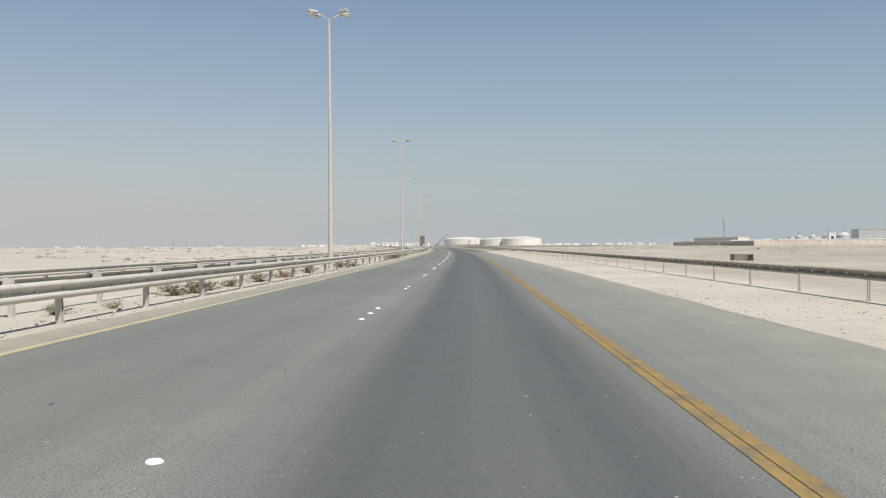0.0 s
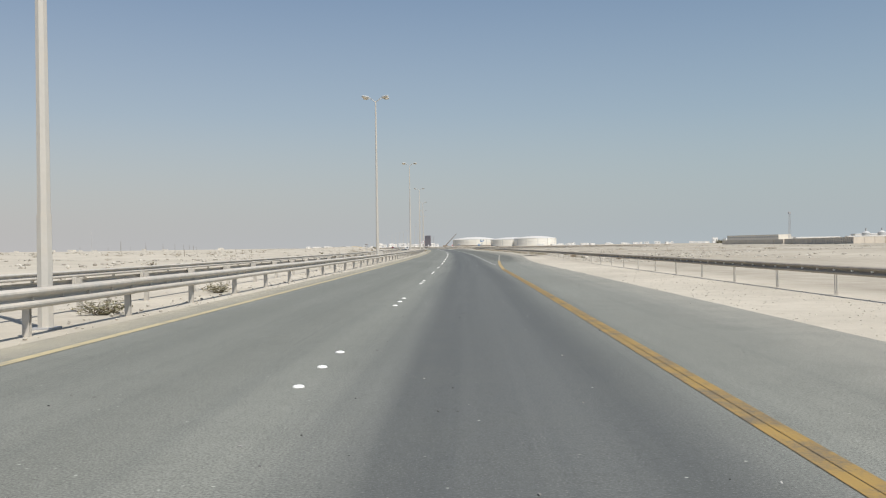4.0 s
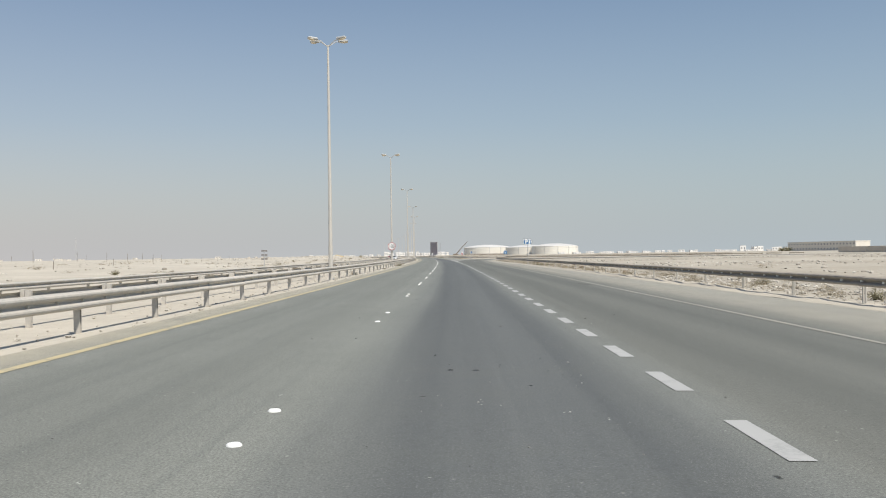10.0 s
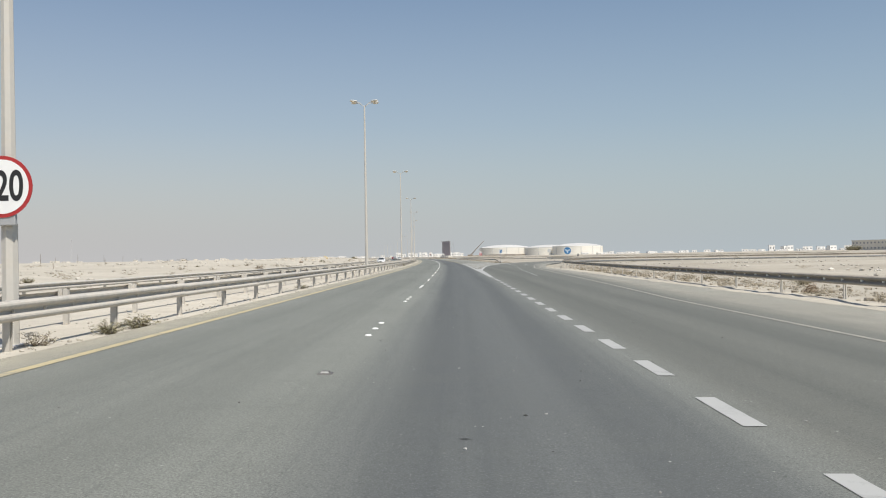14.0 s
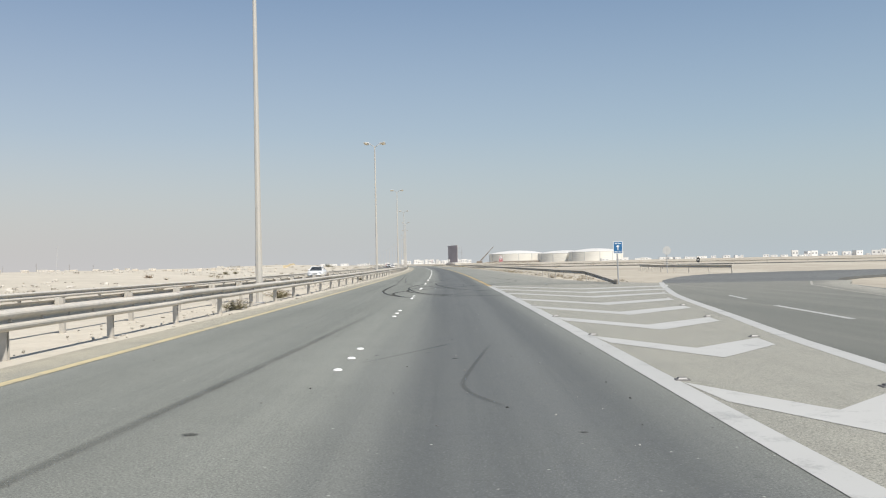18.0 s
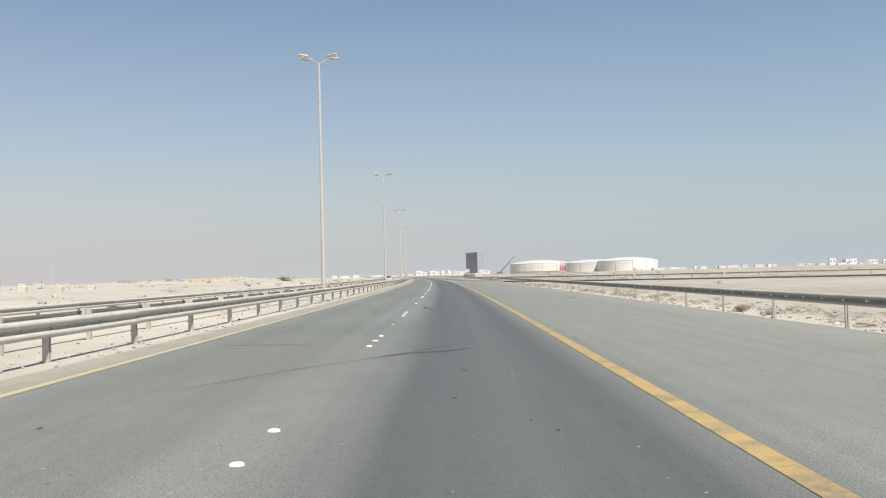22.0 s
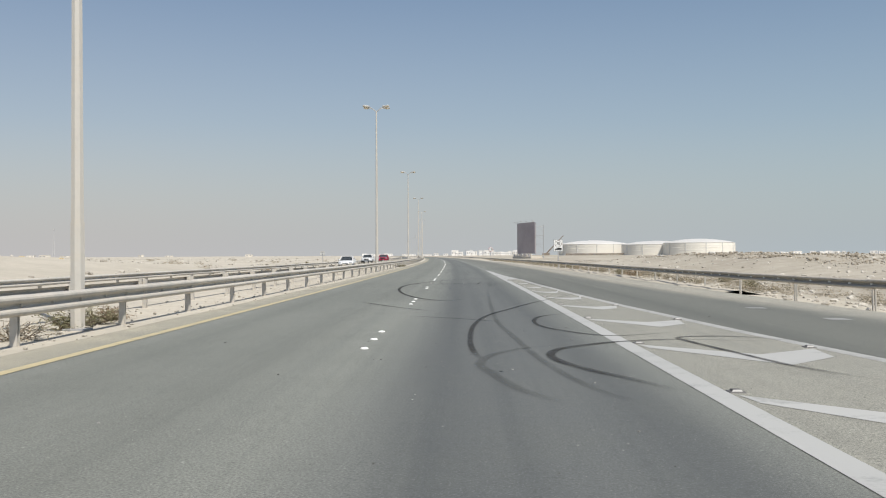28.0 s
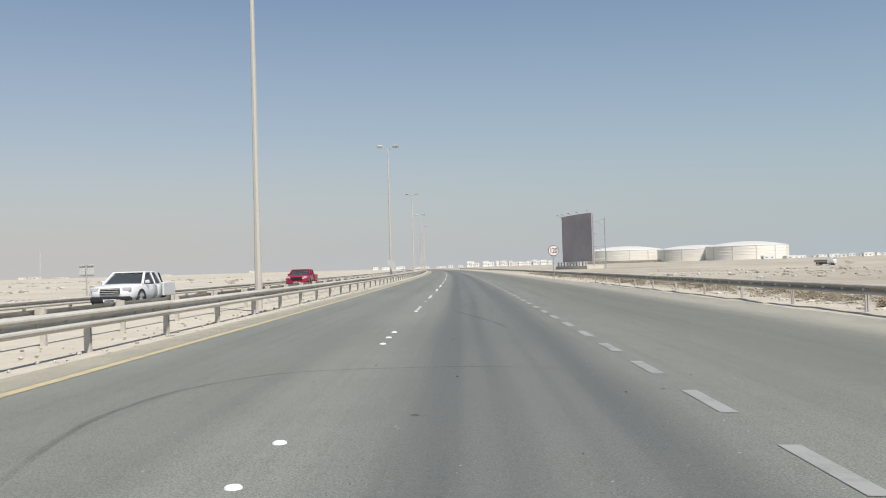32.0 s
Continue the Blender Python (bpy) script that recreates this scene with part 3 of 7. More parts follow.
def band(left, right, z, mat, label, n=40):
    """A paved way between two edges given as (lat, y) points."""
    def walkway(pts):
        ps = [Vector((lat, y, 0)) for lat, y in pts]
        run = [0.0]
        for a, b in zip(ps, ps[1:]):
            run.append(run[-1] + (b - a).length)
        return [(float(np.interp(run[-1] * i / n, run, [p.x for p in ps])), float(np.interp(run[-1] * i / n, run, [p.y for p in ps]))) for i in range(n + 1)]
    a, b = walkway(left), walkway(right)
    verts, faces = [], []
    for p, q in zip(a, b):
        verts += [place(*p, z), place(*q, z), place(p[0], p[1], z - 0.15), place(q[0], q[1], z - 0.15)]
    for i in range(n):
        k = 4 * i
        faces += [(k, k + 1, k + 5, k + 4), (k, k + 4, k + 6, k + 2), (k + 1, k + 3, k + 7, k + 5)]
    me = mesh_of("road", verts, faces, mat)
    at = me.attributes.new("across", "FLOAT", "POINT")
    at.data.foreach_set("value", [6.0] * len(verts))
    me.attributes.new("dust", "FLOAT", "POINT").data.foreach_set("value", [0.5] * len(verts))
    return tagged(new("road", me), label, "road", kind="structure")


band([(11.6, 668), (12.9, 673.9), (13.9, 678), (15.5, 683), (18, 690), (22, 697.5), (29, 703.5), (45, 708), (90, 711), (200, 714)], [(15.1, 646), (18.9, 665), (20.8, 671), (24, 678), (29, 684.5), (38, 690), (53, 693.5), (90, 697), (200, 700)], -0.004, ASPHALT_PLAIN, "grey asphalt slip road bending away")
band([(9.4, 884), (10.3, 879.5), (14, 871), (20, 863), (28, 855), (40, 846), (70, 829), (130, 800)], [(10.6, 906), (11.3, 900), (13.6, 890), (17, 880), (21.5, 871), (28, 863), (40, 854), (70, 839), (130, 811)], -0.004, ASPHALT_PLAIN, "grey asphalt slip road coming in")


def ribbon(points, width, z, name, mat, label):
    """A painted or rubbed band along (lat, y) points, in plan."""
    ps = [place(lat, y, z) for lat, y in points]
    verts, faces = [], []
    for i, p in enumerate(ps):
        d = (ps[min(i + 1, len(ps) - 1)] - ps[max(i - 1, 0)]).normalized()
        w = width(i / max(1, len(ps) - 1)) if callable(width) else width
        nrm = Vector((d.y, -d.x, 0)) * w / 2
        verts += [p - nrm, p + nrm]
    for i in range(len(ps) - 1):
        faces.append((2 * i, 2 * i + 1, 2 * i + 3, 2 * i + 2))
    return tagged(new(name, mesh_of(name, verts, faces, mat)), label, "road marking", kind="structure")


def line(lat, y0, y1, width, mat, label, step=4.0, z=0.005):
    f = lat if callable(lat) else (lambda y: lat)
    return ribbon([(f(y), y) for y in steps(y0, y1, step)], width, z, "edge_line", mat, label)


line(-3.72, -600, 2300, 0.17, PALE_YELLOW, "solid pale yellow edge line beside the median", 10)
EXIT_YELLOW = curve_of([(318, 3.6), (330, 3.95), (338, 4.25), (345, 4.55), (365, 5.5), (385, 6.6), (400, 7.05), (410, 7.2), (545, 7.3), (556, 7.7), (580, 8.4), (607, 9.2), (615, 9.9), (629, 11.2), (640, 12.5), (657, 15.5), (665, 17.3), (671, 19.6)])
line(3.545, -600, 318, 0.1, YELLOW_DIRTY, "grimy yellow edge line beside the hard shoulder", 10)
line(3.658, -600, 318, 0.11, YELLOW_DIRTY, "solid yellow edge line beside the hard shoulder", 10)
line(EXIT_YELLOW, 318, 345, 0.19, YELLOW_LINE, "yellow edge line bending out to the slip road", 3)
line(EXIT_YELLOW, 345, 400, 0.13, CREAM_LINE, "fading yellow edge line bending out to the slip road", 3)
line(EXIT_YELLOW, 400, 671, 0.1, CREAM_LINE, "faded yellow edge line of the exit lane", 3)
line(3.6, 672, 863, 0.2, YELLOW_LINE, "solid yellow edge line beside the paved shoulder", 6)
line(curve_of([(606, 3.5), (615, 3.52), (640, 3.62)]), 606, 672, 0.26, WHITE_LINE, "solid white edge line of the painted island", 4)
GORE = curve_of([(606, 4.2), (608.2, 4.34), (611.5, 4.47), (617, 4.78), (620, 4.95), (631.5, 5.9), (638.3, 6.65), (643.4, 7.4), (652.7, 8.7), (657, 9.4), (665.6, 11.1), (673.9, 12.9)])
line(GORE, 606, 673.5, 0.26, WHITE_LINE, "solid white line along the curving slip road", 2)
MERGE = curve_of([(876, 11.6), (880, 10.3), (892, 7.9), (897, 6.95), (902, 6.35), (906, 5.9), (914, 5.3), (922, 4.9), (932, 4.55), (943, 4.36)])
line(MERGE, 878, 938, 0.21, BROKEN_WHITE, "solid white line of the merging slip road", 2)
line(3.66, 863, 938, 0.24, WHITE_LINE, "solid white edge line of the painted island", 4)


for edge, y0, y1, label in ((GORE, 606, 673.5, "pale dusty asphalt of the painted exit island"), (MERGE, 880, 938, "pale dusty asphalt of the painted merging island")):
    me = strip("road", lambda y: 3.68, edge, steps(y0, y1, 1.5), 0.003, ASPHALT)
    me.attributes["fresh"].data.foreach_set("value", [0.0] * len(me.vertices))
    me.attributes["dust"].data.foreach_set("value", [0.95] * len(me.vertices))
    me.attributes["rim"].data.foreach_set("value", [3.0] * len(me.vertices))
    me.attributes["apron"].data.foreach_set("value", [0.4] * len(me.vertices))
    tagged(new("road", me), label, "road", kind="structure")


def wedge(pts, name, label):
    me = mesh_of(name, [place(lat, y, 0.006) for lat, y in pts], [tuple(range(len(pts)))], WHITE_LINE)
    return tagged(new(name, me), label, "road marking", kind="structure")


wedge([(3.48, 574), (3.68, 574), (3.88, 592), (3.92, 597), (4.08, 602), (4.3, 606.4), (3.38, 606.4), (3.42, 592)], "painted_wedge", "broad white painted wedge at the exit")
wedge([(3.54, 938), (4.44, 938), (4.1, 946), (3.98, 952), (3.95, 957), (3.87, 960), (3.74, 965), (3.58, 965)], "painted_wedge", "broad white painted wedge where lanes merge")


ISLAND_STUDS = []


def chevron(y_tip, lat_l, lat_r, fold, drop, rise, depth=1.3, blunt=1.0):
    """A bent stripe: its left end by the solid line, its elbow nearer, its right end by the curving line."""
    w = lat_r - lat_l
    mid = lat_l + fold * w
    low = y_tip - drop
    pts = [(lat_l + 0.06, y_tip - depth * blunt), (mid, low - depth), (lat_r - 0.12, low + rise - depth * 0.9), (lat_r, low + rise), (mid, low), (lat_l, y_tip)]
    ISLAND_STUDS.extend([(lat_l + 0.04, y_tip + 0.2), (lat_r + 0.02, low + rise + 0.2)])
    me = mesh_of("chevron", [place(lat, y, 0.0065) for lat, y in pts], [(0, 1, 4, 5), (1, 2, 3, 4)], CHEVRON_PAINT)
    tagged(new("chevron", me), "white painted chevron stripe with rubber scuffs", "road marking", "chevrons of the painted island", "structure")


for y in (612.0, 617.3, 622.6, 627.9, 633.15, 639.1, 644.5, 649.75, 655.3, 661.4, 666.8, 672.5):
    w = GORE(y - 2.6) - 0.3 - 3.73
    chevron(y, 3.73, 3.73 + w, 0.45, 0.25 + 0.86 * w, min(0.64 * w, 2.45))
for y in (899.1, 903.7, 908.9, 913.75, 918.2, 922.5, 926.9, 931.6):
    w = max(0.35, MERGE(y - 1.0) - 0.25 - 3.82)
    chevron(y, 3.82, 3.82 + w, 0.58, 0.52 * w, 0.36 * w, 1.1, 0.4)


def dash(lat, y, length=1.42, width=0.15, mat=WHITE_LINE):
    me = mesh_of("dash", [place(lat - width / 2, y, 0.005), place(lat + width / 2, y, 0.005), place(lat + width / 2, y + length, 0.005), place(lat - width / 2, y + length, 0.005)], [(0, 1, 2, 3)], mat)
    return tagged(new("dash", me), "short worn white lane dash", "road marking", "dashes of the exit lane", "structure")


DASH_LAT = curve_of([(329, 3.57), (350, 3.47), (377, 3.49), (401, 3.57), (502, 3.57), (530, 3.6)])
for k in range(90):
    y = float(np.interp(k, (0, 8, 17, 26, 35, 44, 53, 62, 72, 89), (328.73, 350.25, 375.71, 400.85, 426.44, 451.43, 476.42, 501.63, 529.63, 576.0)))
    dash(DASH_LAT(y), y, 1.36, 0.17)
for k in range(110):
    dash(3.59, 963.6 + 2.727 * k, 1.38, 0.15, FADED_WHITE)
SLIP_DIVIDER = curve_of([(570, 6.2), (600, 7.3), (612, 8.05), (620, 8.5), (628, 8.9), (636, 9.1), (642, 9.3), (648, 9.8), (660, 11.4)])
for y, length, width in [(576 + 2.73 * k, 1.25, 0.1) for k in range(24)] + [(642.4, 5.6, 0.15), (652, 3.0, 0.13)]:
    tagged(ribbon([(SLIP_DIVIDER(y + length * i / 4), y + length * i / 4) for i in range(5)], width, 0.005, "dash", WHITE_LINE, "lane dash"), "slanting white dash dividing the slip road", "road marking", "dashes of the slip road", "structure")
for y in (905.4, 908.95, 912.6):
    dash(8.6 - 0.1 * (y - 909), y, 0.5, 0.4, FADED_WHITE)
for lat, y in ((11.0, 635),):
    wedge([(lat - 0.1, y), (lat + 0.1, y), (lat + 0.12, y + 2.6), (lat + 0.42, y + 2.5), (lat + 0.1, y + 4.2), (lat - 0.25, y + 2.7), (lat - 0.05, y + 2.65)], "painted_arrow", "worn white lane arrow on the slip road")

# ---- guard rails ----
WAVE = [(0, 0), (0.015, 0.004), (0.045, 0.012), (0.078, 0.038), (0.086, 0.065), (0.078, 0.092), (0.045, 0.12), (0.01, 0.142), (0, 0.16), (0.01, 0.178), (0.045, 0.2), (0.078, 0.228), (0.086, 0.255), (0.078, 0.282), (0.045, 0.308), (0.015, 0.316), (0, 0.32)]
BAY = 4.32


def beam_mesh(steel, bolts):
    """One W-shaped steel beam, 1 bay long, its waves towards +x, its foot at z 0, with bolt heads."""
    verts, faces = [], []
    n = len(WAVE)
    for off in (0.0, -0.008):
        for y in (-0.12, BAY + 0.12):
            verts += [Vector((x + off, y, z)) for x, z in WAVE]
    for k in range(n - 1):
        faces.append((k, n + k, n + k + 1, k + 1))
        faces.append((2 * n + k, 2 * n + k + 1, 3 * n + k + 1, 3 * n + k))
    for k in range(4):
        y, x, w = BAY * k / 4, 0.0, 0.02 + 0.012 * bolts
        b = len(verts)
        verts += [Vector((x + 0.05, y + a * w, 0.16 + c * w)) for a, c in ((-1, -1), (1, -1), (1, 1), (-1, 1))]
        verts += [Vector((x - 0.002, y + a * w * 1.25, 0.16 + c * w * 1.25)) for a, c in ((-1, -1), (1, -1), (1, 1), (-1, 1))]
        faces += [(b, b + 1, b + 2, b + 3)] + [(b + i, b + 4 + i, b + 4 + (i + 1) % 4, b + (i + 1) % 4) for i in range(4)]
    me = mesh_of("beam", verts, faces, [steel, STUD if bolts else ZINC])
    me.polygons.foreach_set("material_index", [0] * (2 * n - 2) + [1] * (len(faces) - 2 * n + 2))
    return me


def post_mesh():
    """A C-shaped steel post, its face towards +x."""
    verts, faces = [], []
    prof = [(-0.0, -0.05), (-0.11, -0.05), (-0.11, 0.05), (0.0, 0.05), (0.0, 0.03), (-0.092, 0.03), (-0.092, -0.03), (0.0, -0.03)]
    n = len(prof)
    for z in (-0.35, 0.70):
        verts += [Vector((x, y, z)) for x, y in prof]
    faces += [(k, (k + 1) % n, n + (k + 1) % n, n + k) for k in range(n)] + [tuple(range(n, 2 * n))]
    return mesh_of("post", verts, faces, ZINC)


def twin_post_mesh():
    """Two narrow steel flats side by side, with daylight between them."""
    bm = bmesh.new()
    for y in (-0.062, 0.062):
        box(bm, -0.035, 0.0, y - 0.022, y + 0.022, -0.35, 0.6, 0.004)
    me = bpy.data.meshes.new("post")
    bm.to_mesh(me)
    bm.free()
    me.materials.append(ZINC)
    return me


def block_mesh():
    bm = bmesh.new()
    box(bm, -0.09, 0.0, -0.06, 0.06, 0.40, 0.72, 0.008)
    me = bpy.data.meshes.new("spacer")
    bm.to_mesh(me)
    bm.free()
    me.materials.append(ZINC)
    return me


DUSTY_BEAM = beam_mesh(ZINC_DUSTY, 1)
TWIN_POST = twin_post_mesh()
BEAM, DARK_BEAM, POST, SPACER = beam_mesh(ZINC, 0), beam_mesh(ZINC_SHADED, 1), post_mesh(), block_mesh()


def guardrail(lat, y0, y1, face, z, label, spacer=False, drop=False, steel=None, tall=1.0):
    """A rail of beams on posts along a lateral place (a function of y); face: 1 towards +x, -1 towards -x."""
    f = lat if callable(lat) else (lambda y: lat)
    post = TWIN_POST if steel else POST
    if steel:
        tall = 0.72
    lift = 0.16 * (1 - tall)
    steel = steel or BEAM
    rail = new("guardrail")
    rail.location = place(f(y0), y0)
    inv = Matrix.Translation(-rail.location)
    tagged(rail, label, "guardrail")
    if drop:
        for k, (z0, z1) in enumerate(((0.2, 0.4), (-0.02, 0.2))):
            b0 = y0 - BAY * 0.99 * (k + 1)
            p, q = place(f(b0), b0), place(f(b0 + BAY), b0 + BAY)
            b = part("terminal", steel, None, rail, "turned-down beam end")
            b.matrix_basis = inv @ Matrix.Translation((p.x, p.y, z + z0)) @ Matrix.Rotation(math.atan2(p.x - q.x, q.y - p.y), 4, "Z") @ Matrix.Rotation(math.atan2(z1 - z0, BAY), 4, "X") @ Matrix.Diagonal((face, 1, tall, 1))
        bm = bmesh.new()
        box(bm, -0.1, 0.05, -0.5, 0.06, -0.03, 0.27, 0.03)
        o = part("end_shoe", bm, ZINC_SHADED, rail, "dark rounded rail end shoe")
        o.matrix_basis = inv @ Matrix.Translation((p.x, p.y, z)) @ Matrix.Rotation(math.atan2(p.x - q.x, q.y - p.y), 4, "Z")
    y, rnd = y0, random.Random(int(y0 * 7 + abs(f(y0)) * 100))
    while y < y1:
        p, q = place(f(y), y), place(f(y + BAY), y + BAY)
        d = q - p
        span = BAY / d.length
        q = p + d * span
        turn = math.atan2(-d.x, d.y)
        base = Matrix.Translation(p) @ Matrix.Rotation(turn, 4, "Z")
        flip, press = Matrix.Diagonal((face, 1, 1, 1)), Matrix.Diagonal((face, 1, tall, 1))
        sag = rnd.uniform(-0.006, 0.006)
        b = part("beam", steel, None, rail)
        b.matrix_basis = inv @ base @ Matrix.Translation((0.0, 0, z + 0.38 + lift + sag)) @ Matrix.Rotation(rnd.uniform(-0.0012, 0.0012), 4, "X") @ press
        o = part("post", post, None, rail)
        shift = -face * (0.1 if spacer else 0.01)
        o.matrix_basis = inv @ base @ Matrix.Translation((shift, 0, z + sag)) @ Matrix.Rotation(rnd.uniform(-0.03, 0.03), 4, "Y") @ flip
        if spacer:
            s = part("spacer", SPACER, None, rail)
            s.matrix_basis = inv @ base @ Matrix.Translation((0, 0, z + sag)) @ flip
        y = q.y
    return rail


guardrail(-5.3, 149.2, 1435, 1, 0.0, "dusty galvanised W-beam guardrail along the median")
guardrail(-7.3, 151, 1436, -1, -0.03, "dusty galvanised W-beam guardrail facing the opposite carriageway", True, tall=0.8)
guardrail(-16.0, 150, 1435, 1, -0.28, "galvanised W-beam guardrail beyond the opposite carriageway")
RAMP_RAIL = curve_of([(100, 10.85), (530, 10.7), (570, 10.9), (600, 11.7), (613.6, 12.6), (618.5, 13.3), (626.7, 14.3), (640, 16.8), (650, 19.4), (660, 23), (668, 28), (674, 37), (679, 52), (684, 82), (688, 130)])
guardrail(RAMP_RAIL, 150, 686, -1, 0.0, "brown W-beam guardrail beside the gravel verge, its colour darkened as in shade", steel=DARK_BEAM)
guardrail(curve_of([(671, 10.2), (690, 9.65), (728, 9.6), (829, 10.0), (868, 10.15)]), 680.6, 866, -1, 0.0, "dusty brown W-beam guardrail between two slip roads", drop=True, steel=DUSTY_BEAM)
guardrail(curve_of([(812, 134), (830, 97), (842, 71), (855.5, 40.5), (864, 28.8), (872, 21.9), (880, 17.8), (892, 14.3), (903, 12.2), (914, 11.0), (922, 10.55), (970, 10.5), (1025, 10.05), (1440, 10.0)]), 814, 1400, -1, 0.0, "dusty brown W-beam guardrail with dry weeds behind", steel=DUSTY_BEAM)

guardrail(curve_of([(709, 27.5), (716, 26.0), (728, 25.0), (742, 26.5), (752, 30), (760, 37)]), 709, 756, -1, -0.05, "dusty W-beam guardrail beside the crossing road")

# ---- street lamps ----
POLE_Y = [222.6, 284.5, 347.5, 410.2, 471.8, 534.2, 595.0, 657.1, 719.8, 781.8, 843.5, 906.2, 968.3, 1029.7, 1093.4, 1155.4, 1216.9, 1279.8]


def street_lamp():
    """A tall octagonal mast with a double bracket and four lamp heads, on a concrete plinth."""
    mast = new("street_lamp")
    bm = bmesh.new()
    tube(bm, (0, 0, -0.05), (0, 0, 1.9), 0.135, 0.13, 8)
    tube(bm, (0, 0, 1.9), (0, 0, 13.8), 0.118, 0.06, 8)
    part("pole", bm, POLE, mast)
    bm = bmesh.new()
    box(bm, -0.2, 0.2, -0.2, 0.2, -0.07, -0.03, 0.005)
    part("base_plate", bm, STEEL, mast)
    bm = bmesh.new()
    box(bm, -0.3, 0.3, -0.3, 0.3, -0.6, -0.07, 0.03)
    part("plinth", bm, CONCRETE, mast, "sandy concrete plinth")
    for s in (-1, 1):
        for w in (-1, 1):
            bm = bmesh.new()
            tube(bm, (0, 0, 13.7), (s * 0.42, w * 0.2, 14.03), 0.03, 0.028, 6)
            tube(bm, (s * 0.42, w * 0.2, 14.03), (s * 0.66, w * 0.32, 14.06), 0.028, 0.026, 6)
            arm = part("bracket", bm, LAMP_GREY, mast)
            bm = bmesh.new()
            box(bm, -0.05, 0.56, -0.14, 0.14, -0.02, 0.14, 0.055)
            for v in bm.verts:
                if v.co.x > 0.4:
                    v.co.z = v.co.z * 0.75 + 0.01
            m = Matrix.Translation((s * 0.62, w * 0.3, 14.05)) @ Matrix.Rotation(math.atan2(w * 0.42, s * 0.85), 4, "Z") @ Matrix.Rotation(radians(-6), 4, "Y")
            bm.transform(m)
            head = part("lamp_head", bm, LAMP_GREY, mast)
            bm = bmesh.new()
            r = bmesh.ops.create_uvsphere(bm, u_segments=10, v_segments=6, radius=1)
            bmesh.ops.transform(bm, matrix=m @ Matrix.Translation((0.32, 0, -0.01)) @ Matrix.Diagonal((0.26, 0.13, 0.08, 1)), verts=r["verts"])
            part("lens", bm, LAMP_GLASS, head, "clouded amber lamp glass", True)
    return tagged(mast, "tall grey steel street lamp with four heads in the median", "street lamp", "street lamps along the median")


lamp = street_lamp()
lamp.matrix_basis = at_road(-5.72, POLE_Y[0])
for y in POLE_Y[1:] + [1279.8 + 62 * k for k in range(1, 9)]:
    copy_thing(lamp, at_road(-5.72, y))

# ---- storage tanks ----
def storage_tank(x, y, radius, wall, rise, label):
    tank = new("storage_tank")
    tank.location = (x, y, 0)
    bm = bmesh.new()
    ring(bm, [(radius, -1.0), (radius, wall)], 72)
    part("shell", bm, TANK_WALL, tank, "", True)
    bm = bmesh.new()
    rows = ring(bm, [(radius + 0.25, wall)] + [(radius * (1 - k / 8), wall + 0.3 + rise * (1 - (1 - k / 8) ** 2)) for k in range(8)], 72)
    bm.faces.new(rows[-1])
    part("roof", bm, TANK_ROOF, tank, "white domed roof", True)
    for k in (2, 3, 4):
        bm = bmesh.new()
        ring(bm, [(radius, wall * k / 5), (radius + 0.16, wall * k / 5 + 0.08), (radius + 0.16, wall * k / 5 + 0.27), (radius, wall * k / 5 + 0.35)], 72)
        part("wind_girder", bm, TANK_WALL, tank)
    for a in (-150, -118, -86, -58, -30):
        bm = bmesh.new()
        box(bm, -0.45, 0.45, 0, 0.4, 0, wall, 0.05)
        bm.transform(Matrix.Rotation(radians(a - 90), 4, "Z") @ Matrix.Translation((0, radius - 0.1, 0)))
        part("drain_pipe", bm, TANK_ROOF, tank)
    return tagged(tank, label, "storage tank", "storage tanks")


storage_tank(-28, 1990, 41, 13.2, 4.5, "large cream steel storage tank with a white domed roof")
storage_tank(41, 1940, 39, 12.0, 4.0, "cream steel storage tank between two others")
storage_tank(80, 1890, 37, 13.0, 4.2, "largest cream steel storage tank with a white domed roof")

